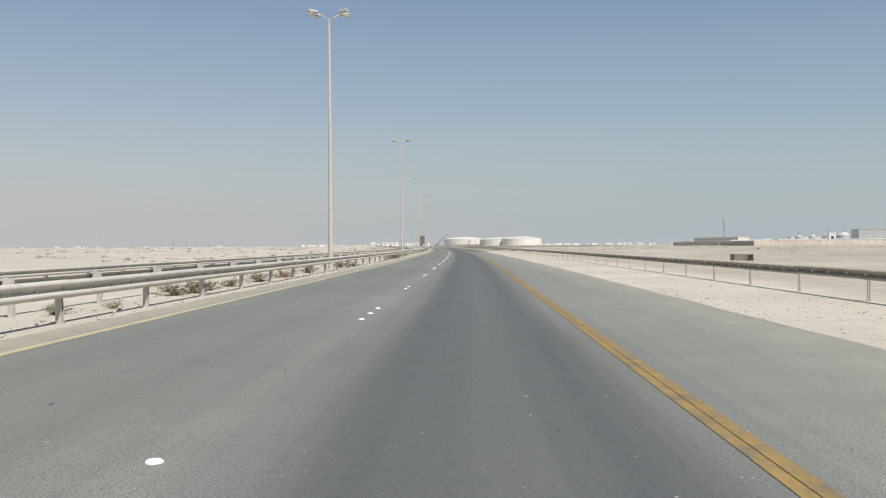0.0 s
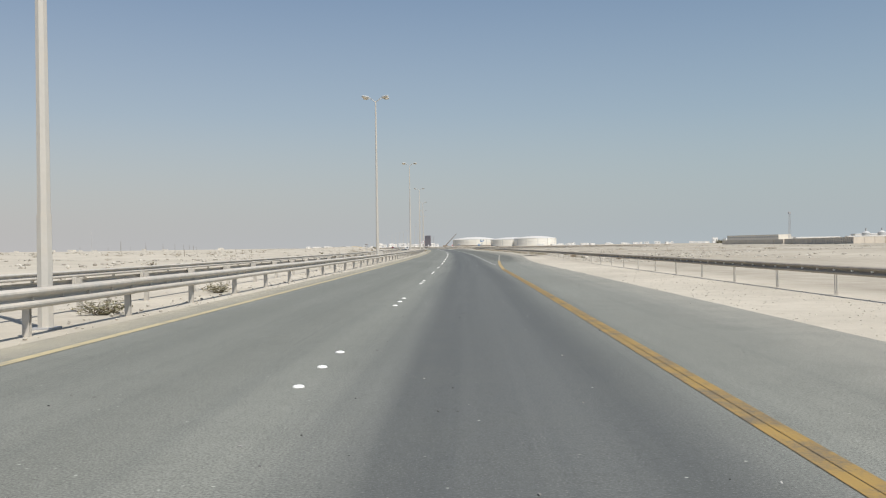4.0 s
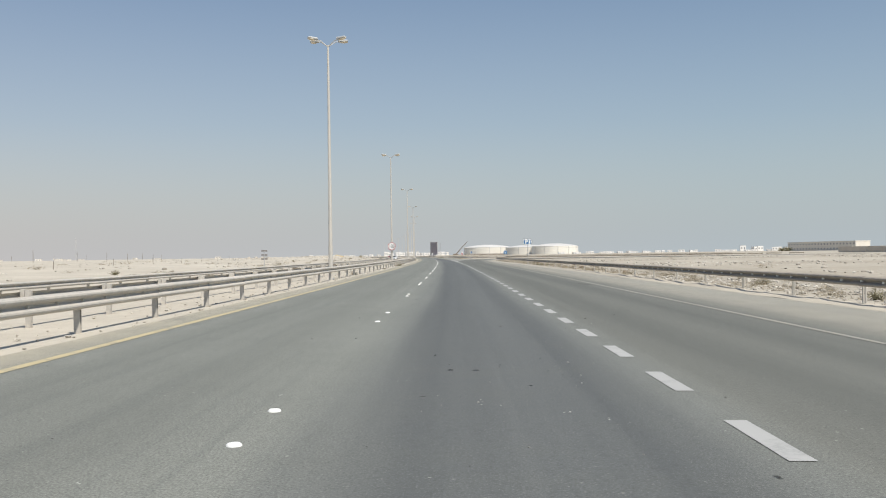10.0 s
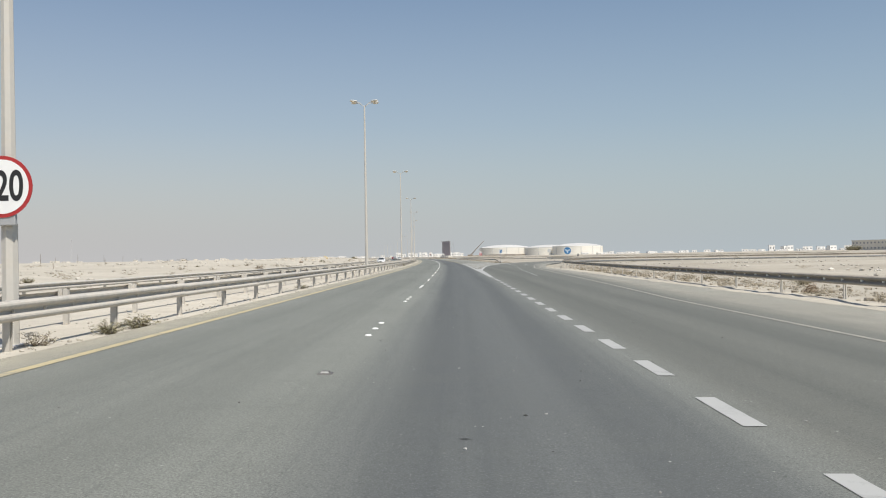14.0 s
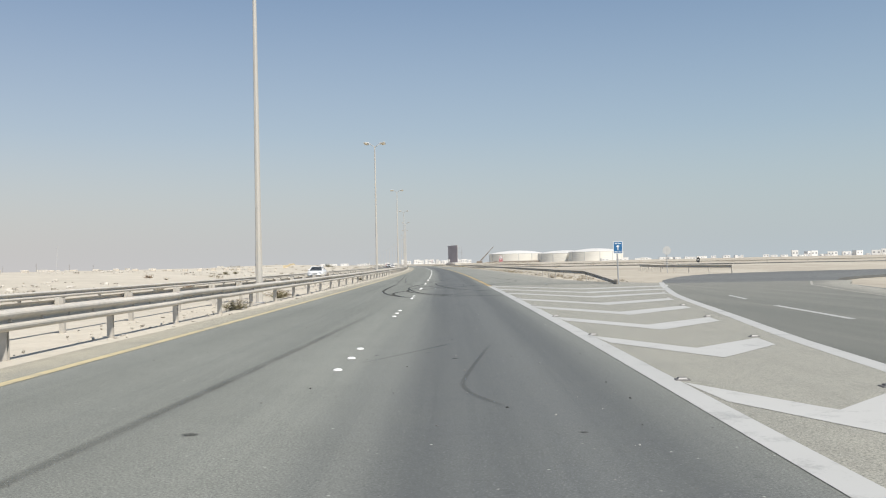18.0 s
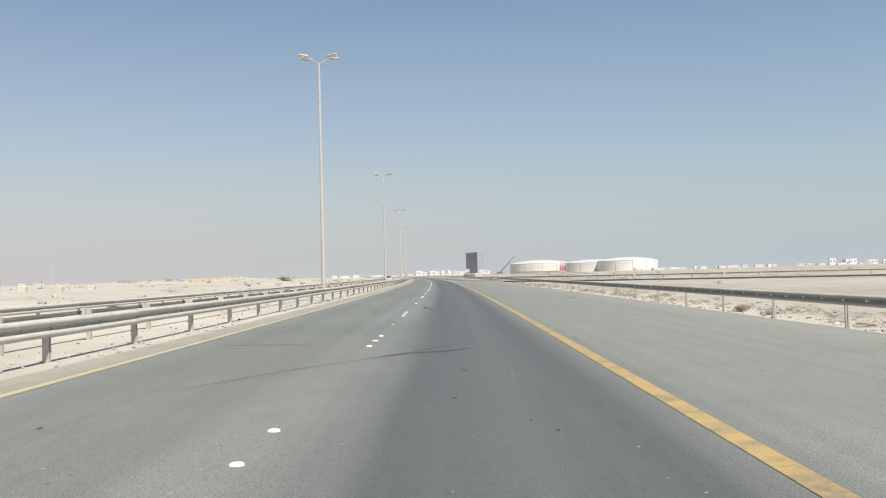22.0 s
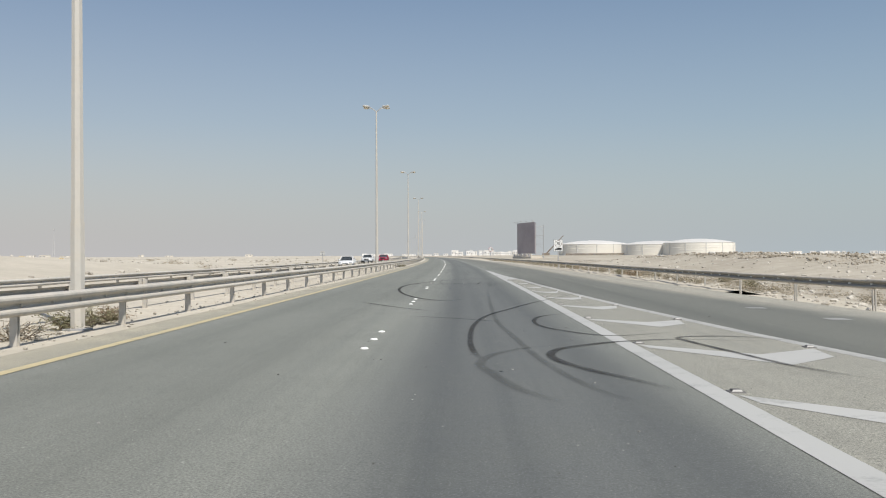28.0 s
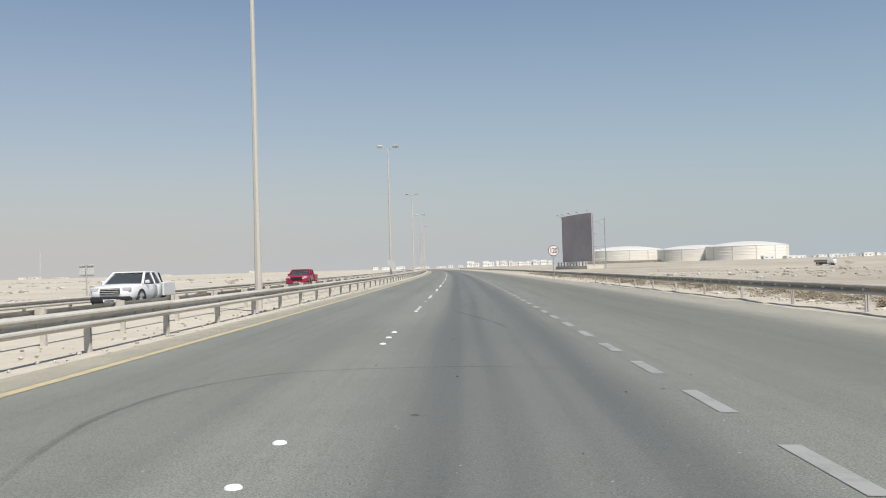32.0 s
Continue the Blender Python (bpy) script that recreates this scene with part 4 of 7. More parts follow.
# ---- billboard ----
def billboard():
    board = new("billboard")
    a, b = Vector((-68.0, 1225.5, 0)), Vector((-60.8, 1208.3, 0))
    d = (b - a).normalized()
    n = Vector((-d.y, d.x, 0))
    if n.y > 0:
        n = -n
    L = (b - a).length
    m = Matrix((( d.x, -n.x, 0, a.x), (d.y, -n.y, 0, a.y), (0, 0, 1, 0), (0, 0, 0, 1)))
    board.matrix_basis = m
    bm = bmesh.new()
    N = 16
    rows = []
    for k in range(N + 1):
        u = k / N
        sag = -0.9 * (1 - (2 * u - 1) ** 2)
        rows.append([bm.verts.new((u * L, sag, 1.7)), bm.verts.new((u * L, sag, 12.6)), bm.verts.new((u * L, sag + 0.25, 12.6)), bm.verts.new((u * L, sag + 0.25, 1.7))])
    for p, q in zip(rows, rows[1:]):
        for k in range(4):
            bm.faces.new((p[k], q[k], q[(k + 1) % 4], p[(k + 1) % 4]))
    bm.faces.new(rows[0]), bm.faces.new(rows[-1][::-1])
    part("poster_panel", bm, BOARD, board)
    for k in range(0, N + 1, 4):
        u = k / N
        sag = -0.9 * (1 - (2 * u - 1) ** 2)
        bm = bmesh.new()
        tube(bm, (u * L, sag + 0.4, -0.5), (u * L, sag + 0.4, 12.4), 0.14, 0.14, 8)
        part("column", bm, STEEL, board)
        bm = bmesh.new()
        tube(bm, (u * L, sag + 0.4, 12.2), (u * L, sag - 0.8, 13.0), 0.05, 0.05, 6)
        arm = part("lamp_arm", bm, STEEL, board)
        bm = bmesh.new()
        box(bm, u * L - 0.5, u * L + 0.5, sag - 1.0, sag - 0.7, 12.95, 13.15, 0.03)
        part("floodlight", bm, LAMP_GREY, arm)
    bm = bmesh.new()
    box(bm, -0.6, L + 0.6, -1.6, 2.5, -0.5, 0.7, 0.05)
    part("plinth", bm, CONCRETE, board, "pale concrete plinth")
    for k in range(10):
        bm = bmesh.new()
        box(bm, k * L / 9.5, k * L / 9.5 + 0.7, -1.35, -1.15, 0.7, 1.65, 0.03)
        part("block", bm, CONCRETE if k % 2 else BOARD, board)
    for z in (2, 5, 8, 11):
        bm = bmesh.new()
        tube(bm, (L, 0.4, z), (L, 3.2, z), 0.07, 0.07, 6)
        part("strut", bm, STEEL, board)
        bm = bmesh.new()
        tube(bm, (L, 0.4, z), (L, 3.2, z - 1.5), 0.05, 0.05, 6)
        part("brace", bm, STEEL, board)
    bm = bmesh.new()
    tube(bm, (L, 3.2, -0.5), (L, 3.2, 11.5), 0.12, 0.12, 8)
    part("column", bm, STEEL, board)
    return tagged(board, "tall dark blank curved billboard on a concrete plinth", "billboard")


billboard()

# ---- road signs ----
def plate(bm, pts, y0, y1):
    """A flat plate from (x, z) corners between two depths."""
    a = [bm.verts.new((x, y0, z)) for x, z in pts]
    b = [bm.verts.new((x, y1, z)) for x, z in pts]
    bm.faces.new(a), bm.faces.new(b[::-1])
    for k in range(len(pts)):
        bm.faces.new((a[k], b[k], b[(k + 1) % len(pts)], a[(k + 1) % len(pts)]))


def circle(r, n=32, cz=0.0):
    return [(r * math.cos(2 * math.pi * k / n), cz + r * math.sin(2 * math.pi * k / n)) for k in range(n)]


def lettering(words, size, x, z, y, mat, parent, name="lettering", squeeze=1.0, bold=0.018):
    cu = bpy.data.curves.new(name, "FONT")
    cu.body, cu.size, cu.align_x, cu.align_y, cu.extrude, cu.offset = words, size, "CENTER", "CENTER", 0.002, size * bold
    tmp = bpy.data.objects.new(name, cu)
    scene.collection.objects.link(tmp)
    me = bpy.data.meshes.new_from_object(tmp.evaluated_get(bpy.context.evaluated_depsgraph_get()))
    bpy.data.objects.remove(tmp)
    me.transform(Matrix.Translation((x, y, z)) @ Matrix.Rotation(radians(90), 4, "X") @ Matrix.Diagonal((squeeze, 1.12, 1, 1)))
    me.materials.clear()
    me.materials.append(mat)
    ob = new(name, me)
    ob.parent = parent
    return ob


def flat(name, pts, y, mat, parent, depth=0.003):
    bm = bmesh.new()
    plate(bm, pts, y - depth, y)
    return part(name, bm, mat, parent)


def stand(name, lat, y, label, category, turn=0.0, z=0.0):
    ob = new(name)
    ob.matrix_basis = at_road(lat, y, z, turn)
    return tagged(ob, label, category)


def sign_post(parent, top, r=0.045, x=0.0):
    bm = bmesh.new()
    tube(bm, (x, 0.05, -0.6), (x, 0.05, top), r, r, 10)
    return part("post", bm, STEEL, parent)


def rect(x0, x1, z0, z1):
    return [(x0, z0), (x1, z0), (x1, z1), (x0, z1)]


def speed_sign(lat, y, cz, r, words, label, post=True):
    s = stand("speed_sign", lat, y, label, "road sign", 0)
    if post:
        sign_post(s, cz + r * 0.8)
    flat("disc", circle(r, 36, cz), 0.0, SIGN_RED, s, 0.012)
    flat("white_field", circle(r * 0.88, 36, cz), -0.013, SIGN_WHITE, s)
    lettering(words, r * 1.22, 0, cz - 0.01, -0.018, SIGN_BLACK, s, "number", 0.78)
    bm = bmesh.new()
    box(bm, -0.2, 0.2, 0.0, 0.08, cz - r - 0.12, cz - r + 0.04, 0.01)
    part("bracket", bm, STEEL, s)
    return s


speed_sign(-5.72, 533.97, 2.48, 0.49, "120", "round red-rimmed 120 speed limit sign clamped to a lamp pole", False)
speed_sign(9.75, 1080, 2.45, 0.47, "120", "round red-rimmed 120 speed limit sign on a steel post")
back = stand("sign_back", -5.72, 1092.8, "round grey sign back clamped to a lamp pole", "road sign")
flat("disc", circle(0.36, 28, 1.9), 0.0, LAMP_GREY, back, 0.015)
flat("panel", rect(-0.05, 0.5, 1.3, 1.9), -0.02, LAMP_GREY, back)


def parking_sign():
    s = stand("parking_sign", 10.95, 528.1, "blue and white parking arrow sign on a grey post", "road sign")
    sign_post(s, 2.9, 0.045, 0.0)
    w, h, c = 0.56, 0.37, 2.7
    outline = lambda k: [(-w + k, c - h + k), (w * 0.66 - k * 0.4, c - h + k), (w * 1.03 - k * 1.3, c), (w * 0.66 - k * 0.4, c + h - k), (-w + k, c + h - k)]  # noqa: E731
    flat("edge", outline(0), 0.0, SIGN_BLACK, s, 0.012)
    flat("white_field", outline(0.035), -0.013, SIGN_WHITE, s)
    flat("blue_field", rect(-w + 0.1, 0.12, c - h + 0.1, c + h - 0.1), -0.017, SIGN_BLUE, s)
    flat("arrow", [(0.2, c - h + 0.1), (0.3, c - h + 0.1), (0.46, c), (0.3, c + h - 0.1), (0.2, c + h - 0.1), (0.34, c)], -0.017, SIGN_BLUE, s)
    lettering("P", 0.56, -0.17, c, -0.022, SIGN_WHITE, s, "letter", 1.15, 0.045)


parking_sign()


def one_way_sign():
    s = stand("one_way_sign", 10.15, 671.3, "blue rectangular one-way sign on a leaning grey post", "road sign")
    post = sign_post(s, 2.1, 0.038)
    post.rotation_euler = (0, radians(-1.2), 0)
    flat("panel", rect(-0.24, 0.24, 1.580, 2.200), 0.0, SIGN_WHITE, s, 0.012)
    flat("blue_field", rect(-0.215, 0.215, 1.605, 2.175), -0.013, SIGN_BLUE, s)
    flat("arrow", [(-0.025, 1.750), (0.025, 1.750), (0.025, 1.940), (0.08, 1.910), (0.08, 1.960), (0, 2.030), (-0.08, 1.960), (-0.08, 1.910), (-0.025, 1.940)], -0.017, SIGN_WHITE, s)
    lettering("ONE WAY", 0.095, 0, 1.670, -0.018, SIGN_WHITE, s, "lettering", 0.9)
    for x0, x1 in ((-0.16, -0.02), (0.02, 0.16)):
        flat("text_bar", rect(x0, x1, 2.080, 2.115), -0.017, SIGN_WHITE, s)
    return s


one_way_sign()


def keep_sign():
    s = stand("arrow_sign", 16.9, 641.8, "round blue sign with two white arrows on a post", "road sign")
    sign_post(s, 1.9)
    c = 1.72
    flat("disc", circle(0.46, 36, c), 0.0, SIGN_BLUE, s, 0.012)
    flat("stem", [(-0.04, c - 0.3), (0.04, c - 0.3), (0.06, c), (-0.06, c)], -0.013, SIGN_WHITE, s)
    for k in (-1, 1):
        flat("arrow", [(k * 0.02, c - 0.02), (k * 0.2, c + 0.06), (k * 0.18, c - 0.02), (k * 0.34, c + 0.1), (k * 0.2, c + 0.22), (k * 0.2, c + 0.14), (k * 0.02, c + 0.06)][::k], -0.013, SIGN_WHITE, s)
    bm = bmesh.new()
    tube(bm, (-0.1, 0.1, 0.0), (-0.55, 0.1, 0.9), 0.03, 0.03, 6)
    part("brace", bm, STEEL, s)


keep_sign()


def warning_sign():
    s = stand("warning_sign", 19.45, 865.2, "red-rimmed warning triangle over a red text board", "road sign")
    sign_post(s, 2.5)
    flat("triangle", [(-0.5, 2.2), (0.5, 2.2), (0, 3.08)], 0.0, SIGN_RED, s, 0.012)
    flat("white_field", [(-0.415, 2.25), (0.415, 2.25), (0, 2.98)], -0.013, SIGN_WHITE, s)
    flat("symbol", [(-0.05, 2.32), (0.1, 2.32), (0.02, 2.45), (0.03, 2.66), (-0.05, 2.66)], -0.017, SIGN_BLACK, s)
    flat("board", rect(-0.5, 0.5, 1.28, 2.16), 0.0, SIGN_WHITE, s, 0.012)
    flat("red_field", rect(-0.47, 0.47, 1.31, 2.13), -0.013, SIGN_RED, s)
    lettering("REDUCE", 0.17, 0, 1.58, -0.018, SIGN_WHITE, s)
    lettering("SPEED NOW", 0.155, 0, 1.4, -0.018, SIGN_WHITE, s)
    for x0, x1, z in ((-0.25, 0.2, 2.0), (-0.4, 0.1, 1.82), (0.16, 0.38, 1.82)):
        flat("text_bar", rect(x0, x1, z - 0.05, z + 0.04), -0.017, SIGN_WHITE, s)


warning_sign()


def truck_speed_sign():
    s = stand("truck_speed_sign", 11.42, 982, "white 70 speed limit board with a truck symbol", "road sign")
    sign_post(s, 2.6)
    flat("board", rect(-0.45, 0.45, 1.6, 2.74), 0.0, SIGN_BLACK, s, 0.012)
    flat("white_field", rect(-0.43, 0.43, 1.62, 2.72), -0.013, SIGN_WHITE, s)
    flat("ring", circle(0.34, 36, 2.34), -0.017, SIGN_BROWN, s)
    flat("inner_field", circle(0.3, 36, 2.34), -0.021, SIGN_WHITE, s)
    lettering("70", 0.4, 0, 2.34, -0.026, SIGN_BLACK, s, "number", 0.85)
    flat("truck_box", rect(-0.14, 0.34, 1.73, 1.94), -0.017, SIGN_BLACK, s)
    flat("truck_cab", [(-0.34, 1.72), (-0.16, 1.72), (-0.16, 1.92), (-0.28, 1.92), (-0.34, 1.83)], -0.017, SIGN_BLACK, s)
    flat("cab_window", [(-0.31, 1.83), (-0.19, 1.83), (-0.19, 1.9), (-0.27, 1.9)], -0.021, SIGN_WHITE, s)
    for x in (-0.24, 0.2):
        pts = [(x + 0.055 * math.cos(a * math.pi / 8), 1.71 + 0.055 * math.sin(a * math.pi / 8)) for a in range(16)]
        flat("truck_wheel", pts, -0.021, SIGN_BLACK, s)
        hub = [(x + 0.028 * math.cos(a * math.pi / 6), 1.71 + 0.028 * math.sin(a * math.pi / 6)) for a in range(12)]
        flat("wheel_hub", hub, -0.025, SIGN_WHITE, s)


truck_speed_sign()


RAIL_GREY = plain("dark dusty sign back", (0.2, 0.185, 0.17), 0.8)


def framed_back(lat, y, z, w, h, rails, label, sheet=True):
    """The back of a sign that faces the other way: pale sheet, cross bars, one post."""
    s = stand("sign_back", lat, y, label, "road sign")
    bm = bmesh.new()
    tube(bm, (0, -0.04, -0.6), (0, -0.04, z + h), 0.05, 0.05, 8)
    part("post", bm, STEEL, s)
    if sheet:
        flat("sheet", rect(-w / 2, w / 2, z, z + h), 0.02, LAMP_GREY, s, 0.01)
    for k in range(rails):
        zz = z + h * (k + 0.15) / (rails - 0.7)
        bm = bmesh.new()
        box(bm, -w / 2, w / 2, -0.04, 0.0, zz - 0.03, zz + (0.03 if sheet else 0.16))
        part("cross_bar", bm, STEEL if sheet else RAIL_GREY, s)
    return s


framed_back(-22.5, 1053, 1.35, 0.92, 0.75, 2, "pale back of a two-panel road sign on a post")
framed_back(-22.3, 534.7, 0.95, 0.8, 1.2, 3, "dark bare sign frame with cross bars on a post", False)
s = stand("round_sign_back", 24.0, 718, "round grey sign back on a steel post", "road sign")
sign_post(s, 2.4)
flat("disc", circle(0.42, 28, 2.1), 0.02, LAMP_GREY, s, 0.01)
s = stand("black_marker", 34.2, 743.2, "small dark oval marker sign on a stake", "road sign")
sign_post(s, 1.0, 0.03)
flat("disc", [(x * 0.7, z) for x, z in circle(0.33, 24, 1.05)], 0.0, SIGN_BLACK, s, 0.01)
flat("white_bar", rect(-0.12, 0.12, 1.0, 1.08), -0.012, SIGN_WHITE, s)

# ---- speed camera and its cabinet in the median ----
s = stand("camera_mast", -6.2, 353.5, "thin grey mast with a small camera box", "mast")
bm = bmesh.new()
tube(bm, (0, 0, -0.3), (0, 0, 2.25), 0.035, 0.03, 8)
part("mast", bm, STEEL, s)
bm = bmesh.new()
box(bm, -0.1, 0.1, -0.14, 0.14, 2.25, 2.46, 0.015)
head = part("camera_box", bm, LAMP_GREY, s)
flat("lens_pane", rect(-0.06, 0.06, 2.29, 2.41), -0.142, SIGN_BLACK, head)
s = stand("cabinet", -6.15, 354.9, "pale sandy metal roadside cabinet on the median", "cabinet")
bm = bmesh.new()
box(bm, -0.28, 0.28, -0.24, 0.24, -0.2, 0.98, 0.012)
part("body", bm, POLE, s)
bm = bmesh.new()
box(bm, -0.32, 0.32, -0.28, 0.28, 0.98, 1.04, 0.01)
part("roof", bm, POLE, s)
bm = bmesh.new()
box(bm, 0.02, 0.24, -0.26, -0.24, 0.1, 0.9, 0.004)
door = part("door", bm, POLE, s)
bm = bmesh.new()
box(bm, 0.05, 0.07, -0.28, -0.26, 0.45, 0.6)
part("handle", bm, STEEL, door)

# ---- open steel skip on the sand ----
s = new("skip")
s.matrix_basis = Matrix.Translation((37.4, 301, dune(37.4 - axis(301), 301) - 0.02)) @ Matrix.Rotation(radians(6), 4, "Z")
tagged(s, "rusty open steel skip standing on the sand", "skip")
RUST = plain("rusty dusty steel", (0.24, 0.2, 0.16), 0.85, 0.0, 0.3, 2.0, 0.2, (0.46, 0.39, 0.3))
for name, b6 in (("floor_plate", (-1.3, 1.3, -0.8, 0.8, 0.0, 0.08)), ("end_wall", (-1.34, -1.28, -0.8, 0.8, 0.0, 1.1)), ("end_wall", (1.28, 1.34, -0.8, 0.8, 0.0, 1.1)), ("back_wall", (-1.28, 1.28, 0.74, 0.8, 0.0, 1.1)), ("top_rail", (-1.36, 1.36, -0.84, -0.76, 1.0, 1.12))):
    bm = bmesh.new()
    box(bm, *b6, 0.01)
    part(name, bm, RUST, s)
for x in (-1.3, 1.3):
    bm = bmesh.new()
    tube(bm, (x, -0.78, 0.1), (-x * 0.2, -0.78, 1.05), 0.03, 0.03, 6)
    part("brace", bm, RUST, s)

# ---- vehicles ----
PAINT_WHITE = plain("white car paint", (0.68, 0.68, 0.67), 0.25, 0, 0.03, 1.0)
PAINT_RED = plain("dark red car paint", (0.3, 0.018, 0.045), 0.25, 0, 0.05, 1.0)
GLASS, gnt, gb = material("dark tinted glass", 0.06)
gb.inputs["Base Color"].default_value = (0.1, 0.112, 0.118, 1)
gb.inputs["Specular IOR Level"].default_value = 1.0
TYRE = plain("black tyre rubber", (0.02, 0.02, 0.02), 0.85)
RIM = plain("silver wheel rim", (0.5, 0.5, 0.52), 0.35, 0.6)
TRIM = plain("black plastic trim", (0.025, 0.025, 0.027), 0.5)
CHROME = plain("chrome trim", (0.7, 0.7, 0.7), 0.15, 0.9)
LENS = plain("clear headlamp lens", (0.6, 0.62, 0.65), 0.1, 0.3)
LENS_RED = plain("red tail lamp lens", (0.4, 0.02, 0.02), 0.2)


def loft(stations):
    """A hull from stations (y, low, shoulder, half-width low, half-width shoulder, crown, half-width crown)."""
    bm = bmesh.new()
    rows = []
    for y, z0, z1, w0, w1, z2, w2 in stations:
        pts = [(-w0, z0), (-w1, z0 + (z1 - z0) * 0.35), (-w1, z1), (-w2, z2), (0, z2 + 0.02), (w2, z2), (w1, z1), (w1, z0 + (z1 - z0) * 0.35), (w0, z0)]
        rows.append([bm.verts.new((x, y, z)) for x, z in pts])
    for a, b in zip(rows, rows[1:]):
        for k in range(len(a)):
            bm.faces.new((a[k], a[(k + 1) % len(a)], b[(k + 1) % len(a)], b[k]))
    bm.faces.new(rows[0][::-1]), bm.faces.new(rows[-1])
    bmesh.ops.recalc_face_normals(bm, faces=bm.faces[:])
    bmesh.ops.bevel(bm, geom=[e for e in bm.edges if e.is_manifold and e.calc_face_angle(0) > 0.5], offset=0.035, segments=2, affect="EDGES")
    return bm


def wheel(car, x, y, r, w=0.2):
    bm = bmesh.new()
    sx = 1 if x > 0 else -1
    tube(bm, (x - sx * w, y, r), (x, y, r), r, r, 20)
    bmesh.ops.bevel(bm, geom=[e for e in bm.edges if len(e.link_faces) == 2 and e.calc_face_angle(0) > 1], offset=0.03, segments=2, affect="EDGES")
    hub = part("wheel", bm, TYRE, car)
    bm = bmesh.new()
    tube(bm, (x - sx * 0.02, y, r), (x + sx * 0.012, y, r), r * 0.62, r * 0.56, 16)
    rim = part("rim", bm, RIM, hub)
    return rim


def glass_pane(car, pts, name="window"):
    bm = bmesh.new()
    a = [bm.verts.new(p) for p in pts]
    bm.faces.new(a)
    r = bmesh.ops.solidify(bm, geom=bm.faces[:], thickness=0.012)
    bmesh.ops.recalc_face_normals(bm, faces=bm.faces[:])
    return part(name, bm, GLASS, car)


def cabin(car, paint, ys, z0, z1, w0, w1):
    """Roof on raked glass: ys are foot of windscreen, its head, head of the rear glass, its foot (front is +y)."""
    f, fh, rh, r = ys
    bm = bmesh.new()
    box(bm, -w1 - 0.02, w1 + 0.02, rh, fh, z1 - 0.05, z1 + 0.02, 0.03)
    part("roof", bm, paint, car)
    glass_pane(car, [(-w0 + 0.1, f, z0), (w0 - 0.1, f, z0), (w1 - 0.06, fh + 0.02, z1 - 0.07), (-w1 + 0.06, fh + 0.02, z1 - 0.07)], "windscreen")
    glass_pane(car, [(-w1 + 0.02, rh - 0.02, z1 - 0.04), (w1 - 0.02, rh - 0.02, z1 - 0.04), (w0 - 0.08, r, z0 + 0.02), (-w0 + 0.08, r, z0 + 0.02)], "rear_window")
    mid = (fh + rh) / 2 - 0.05
    for s in (-1, 1):
        a, b = w0 - 0.01, w1 + 0.005
        glass_pane(car, [(s * a, f - 0.28, z0), (s * a, mid + 0.03, z0), (s * b, mid + 0.03, z1 - 0.06), (s * b, fh - 0.04, z1 - 0.06)], "side_window")
        glass_pane(car, [(s * a, mid - 0.05, z0), (s * a, r + 0.22, z0), (s * b, rh + 0.05, z1 - 0.06), (s * b, mid - 0.05, z1 - 0.06)], "side_window")
        for (y0, y1) in ((f, fh), (mid - 0.01, mid - 0.01), (r, rh)):
            bm = bmesh.new()
            tube(bm, (s * (a - 0.01), y0, z0 - 0.02), (s * (b - 0.01), y1, z1 - 0.02), 0.06, 0.055, 6)
            part("pillar", bm, paint, car)
        bm = bmesh.new()
        box(bm, s * (w0 + 0.06) - 0.09, s * (w0 + 0.06) + 0.09, f - 0.42, f - 0.3, z0 + 0.02, z0 + 0.16, 0.03)
        part("mirror", bm, paint, car)
    bm = bmesh.new()
    box(bm, -w1 + 0.05, w1 - 0.05, r + 0.25, f - 0.45, z0 - 0.1, z0 + 0.18, 0.1)
    part("seats", bm, TRIM, car)


def face_of_car(car, y, z_lamp, w, z_grille, grille_h, chrome):
    for s in (-1, 1):
        bm = bmesh.new()
        box(bm, s * (w - 0.2) - 0.17, s * (w - 0.2) + 0.17, y - 0.22, y - 0.05, z_lamp - 0.09, z_lamp + 0.09, 0.04)
        part("headlamp", bm, LENS, car)
    bm = bmesh.new()
    box(bm, -w + 0.45, w - 0.45, y - 0.1, y + 0.015, z_grille - grille_h / 2, z_grille + grille_h / 2, 0.02)
    g = part("grille", bm, TRIM, car)
    for k in range(3):
        z = z_grille - grille_h / 2 + grille_h * (k + 0.5) / 3
        bm = bmesh.new()
        box(bm, -w + 0.47, w - 0.47, y + 0.01, y + 0.03, z - 0.015, z + 0.015)
        part("grille_bar", bm, CHROME if chrome else TRIM, g)
    bm = bmesh.new()
    box(bm, -w + 0.25, w - 0.25, y - 0.12, y + 0.01, 0.25, 0.42, 0.03)
    part("lower_intake", bm, TRIM, car)
    bm = bmesh.new()
    box(bm, -0.26, 0.26, y + 0.01, y + 0.03, 0.43, 0.54, 0.005)
    p = part("number_plate", bm, SIGN_WHITE, car)
    bm = bmesh.new()
    box(bm, -0.2, 0.2, y + 0.03, y + 0.034, 0.46, 0.51)
    part("plate_bar", bm, SIGN_BLACK, p)
    for s in (-1, 1):
        bm = bmesh.new()
        box(bm, s * (w - 0.15) - 0.1, s * (w - 0.15) + 0.1, -y + 0.06, -y + 0.2, z_lamp - 0.08, z_lamp + 0.14, 0.03)
        part("tail_lamp", bm, LENS_RED, car)


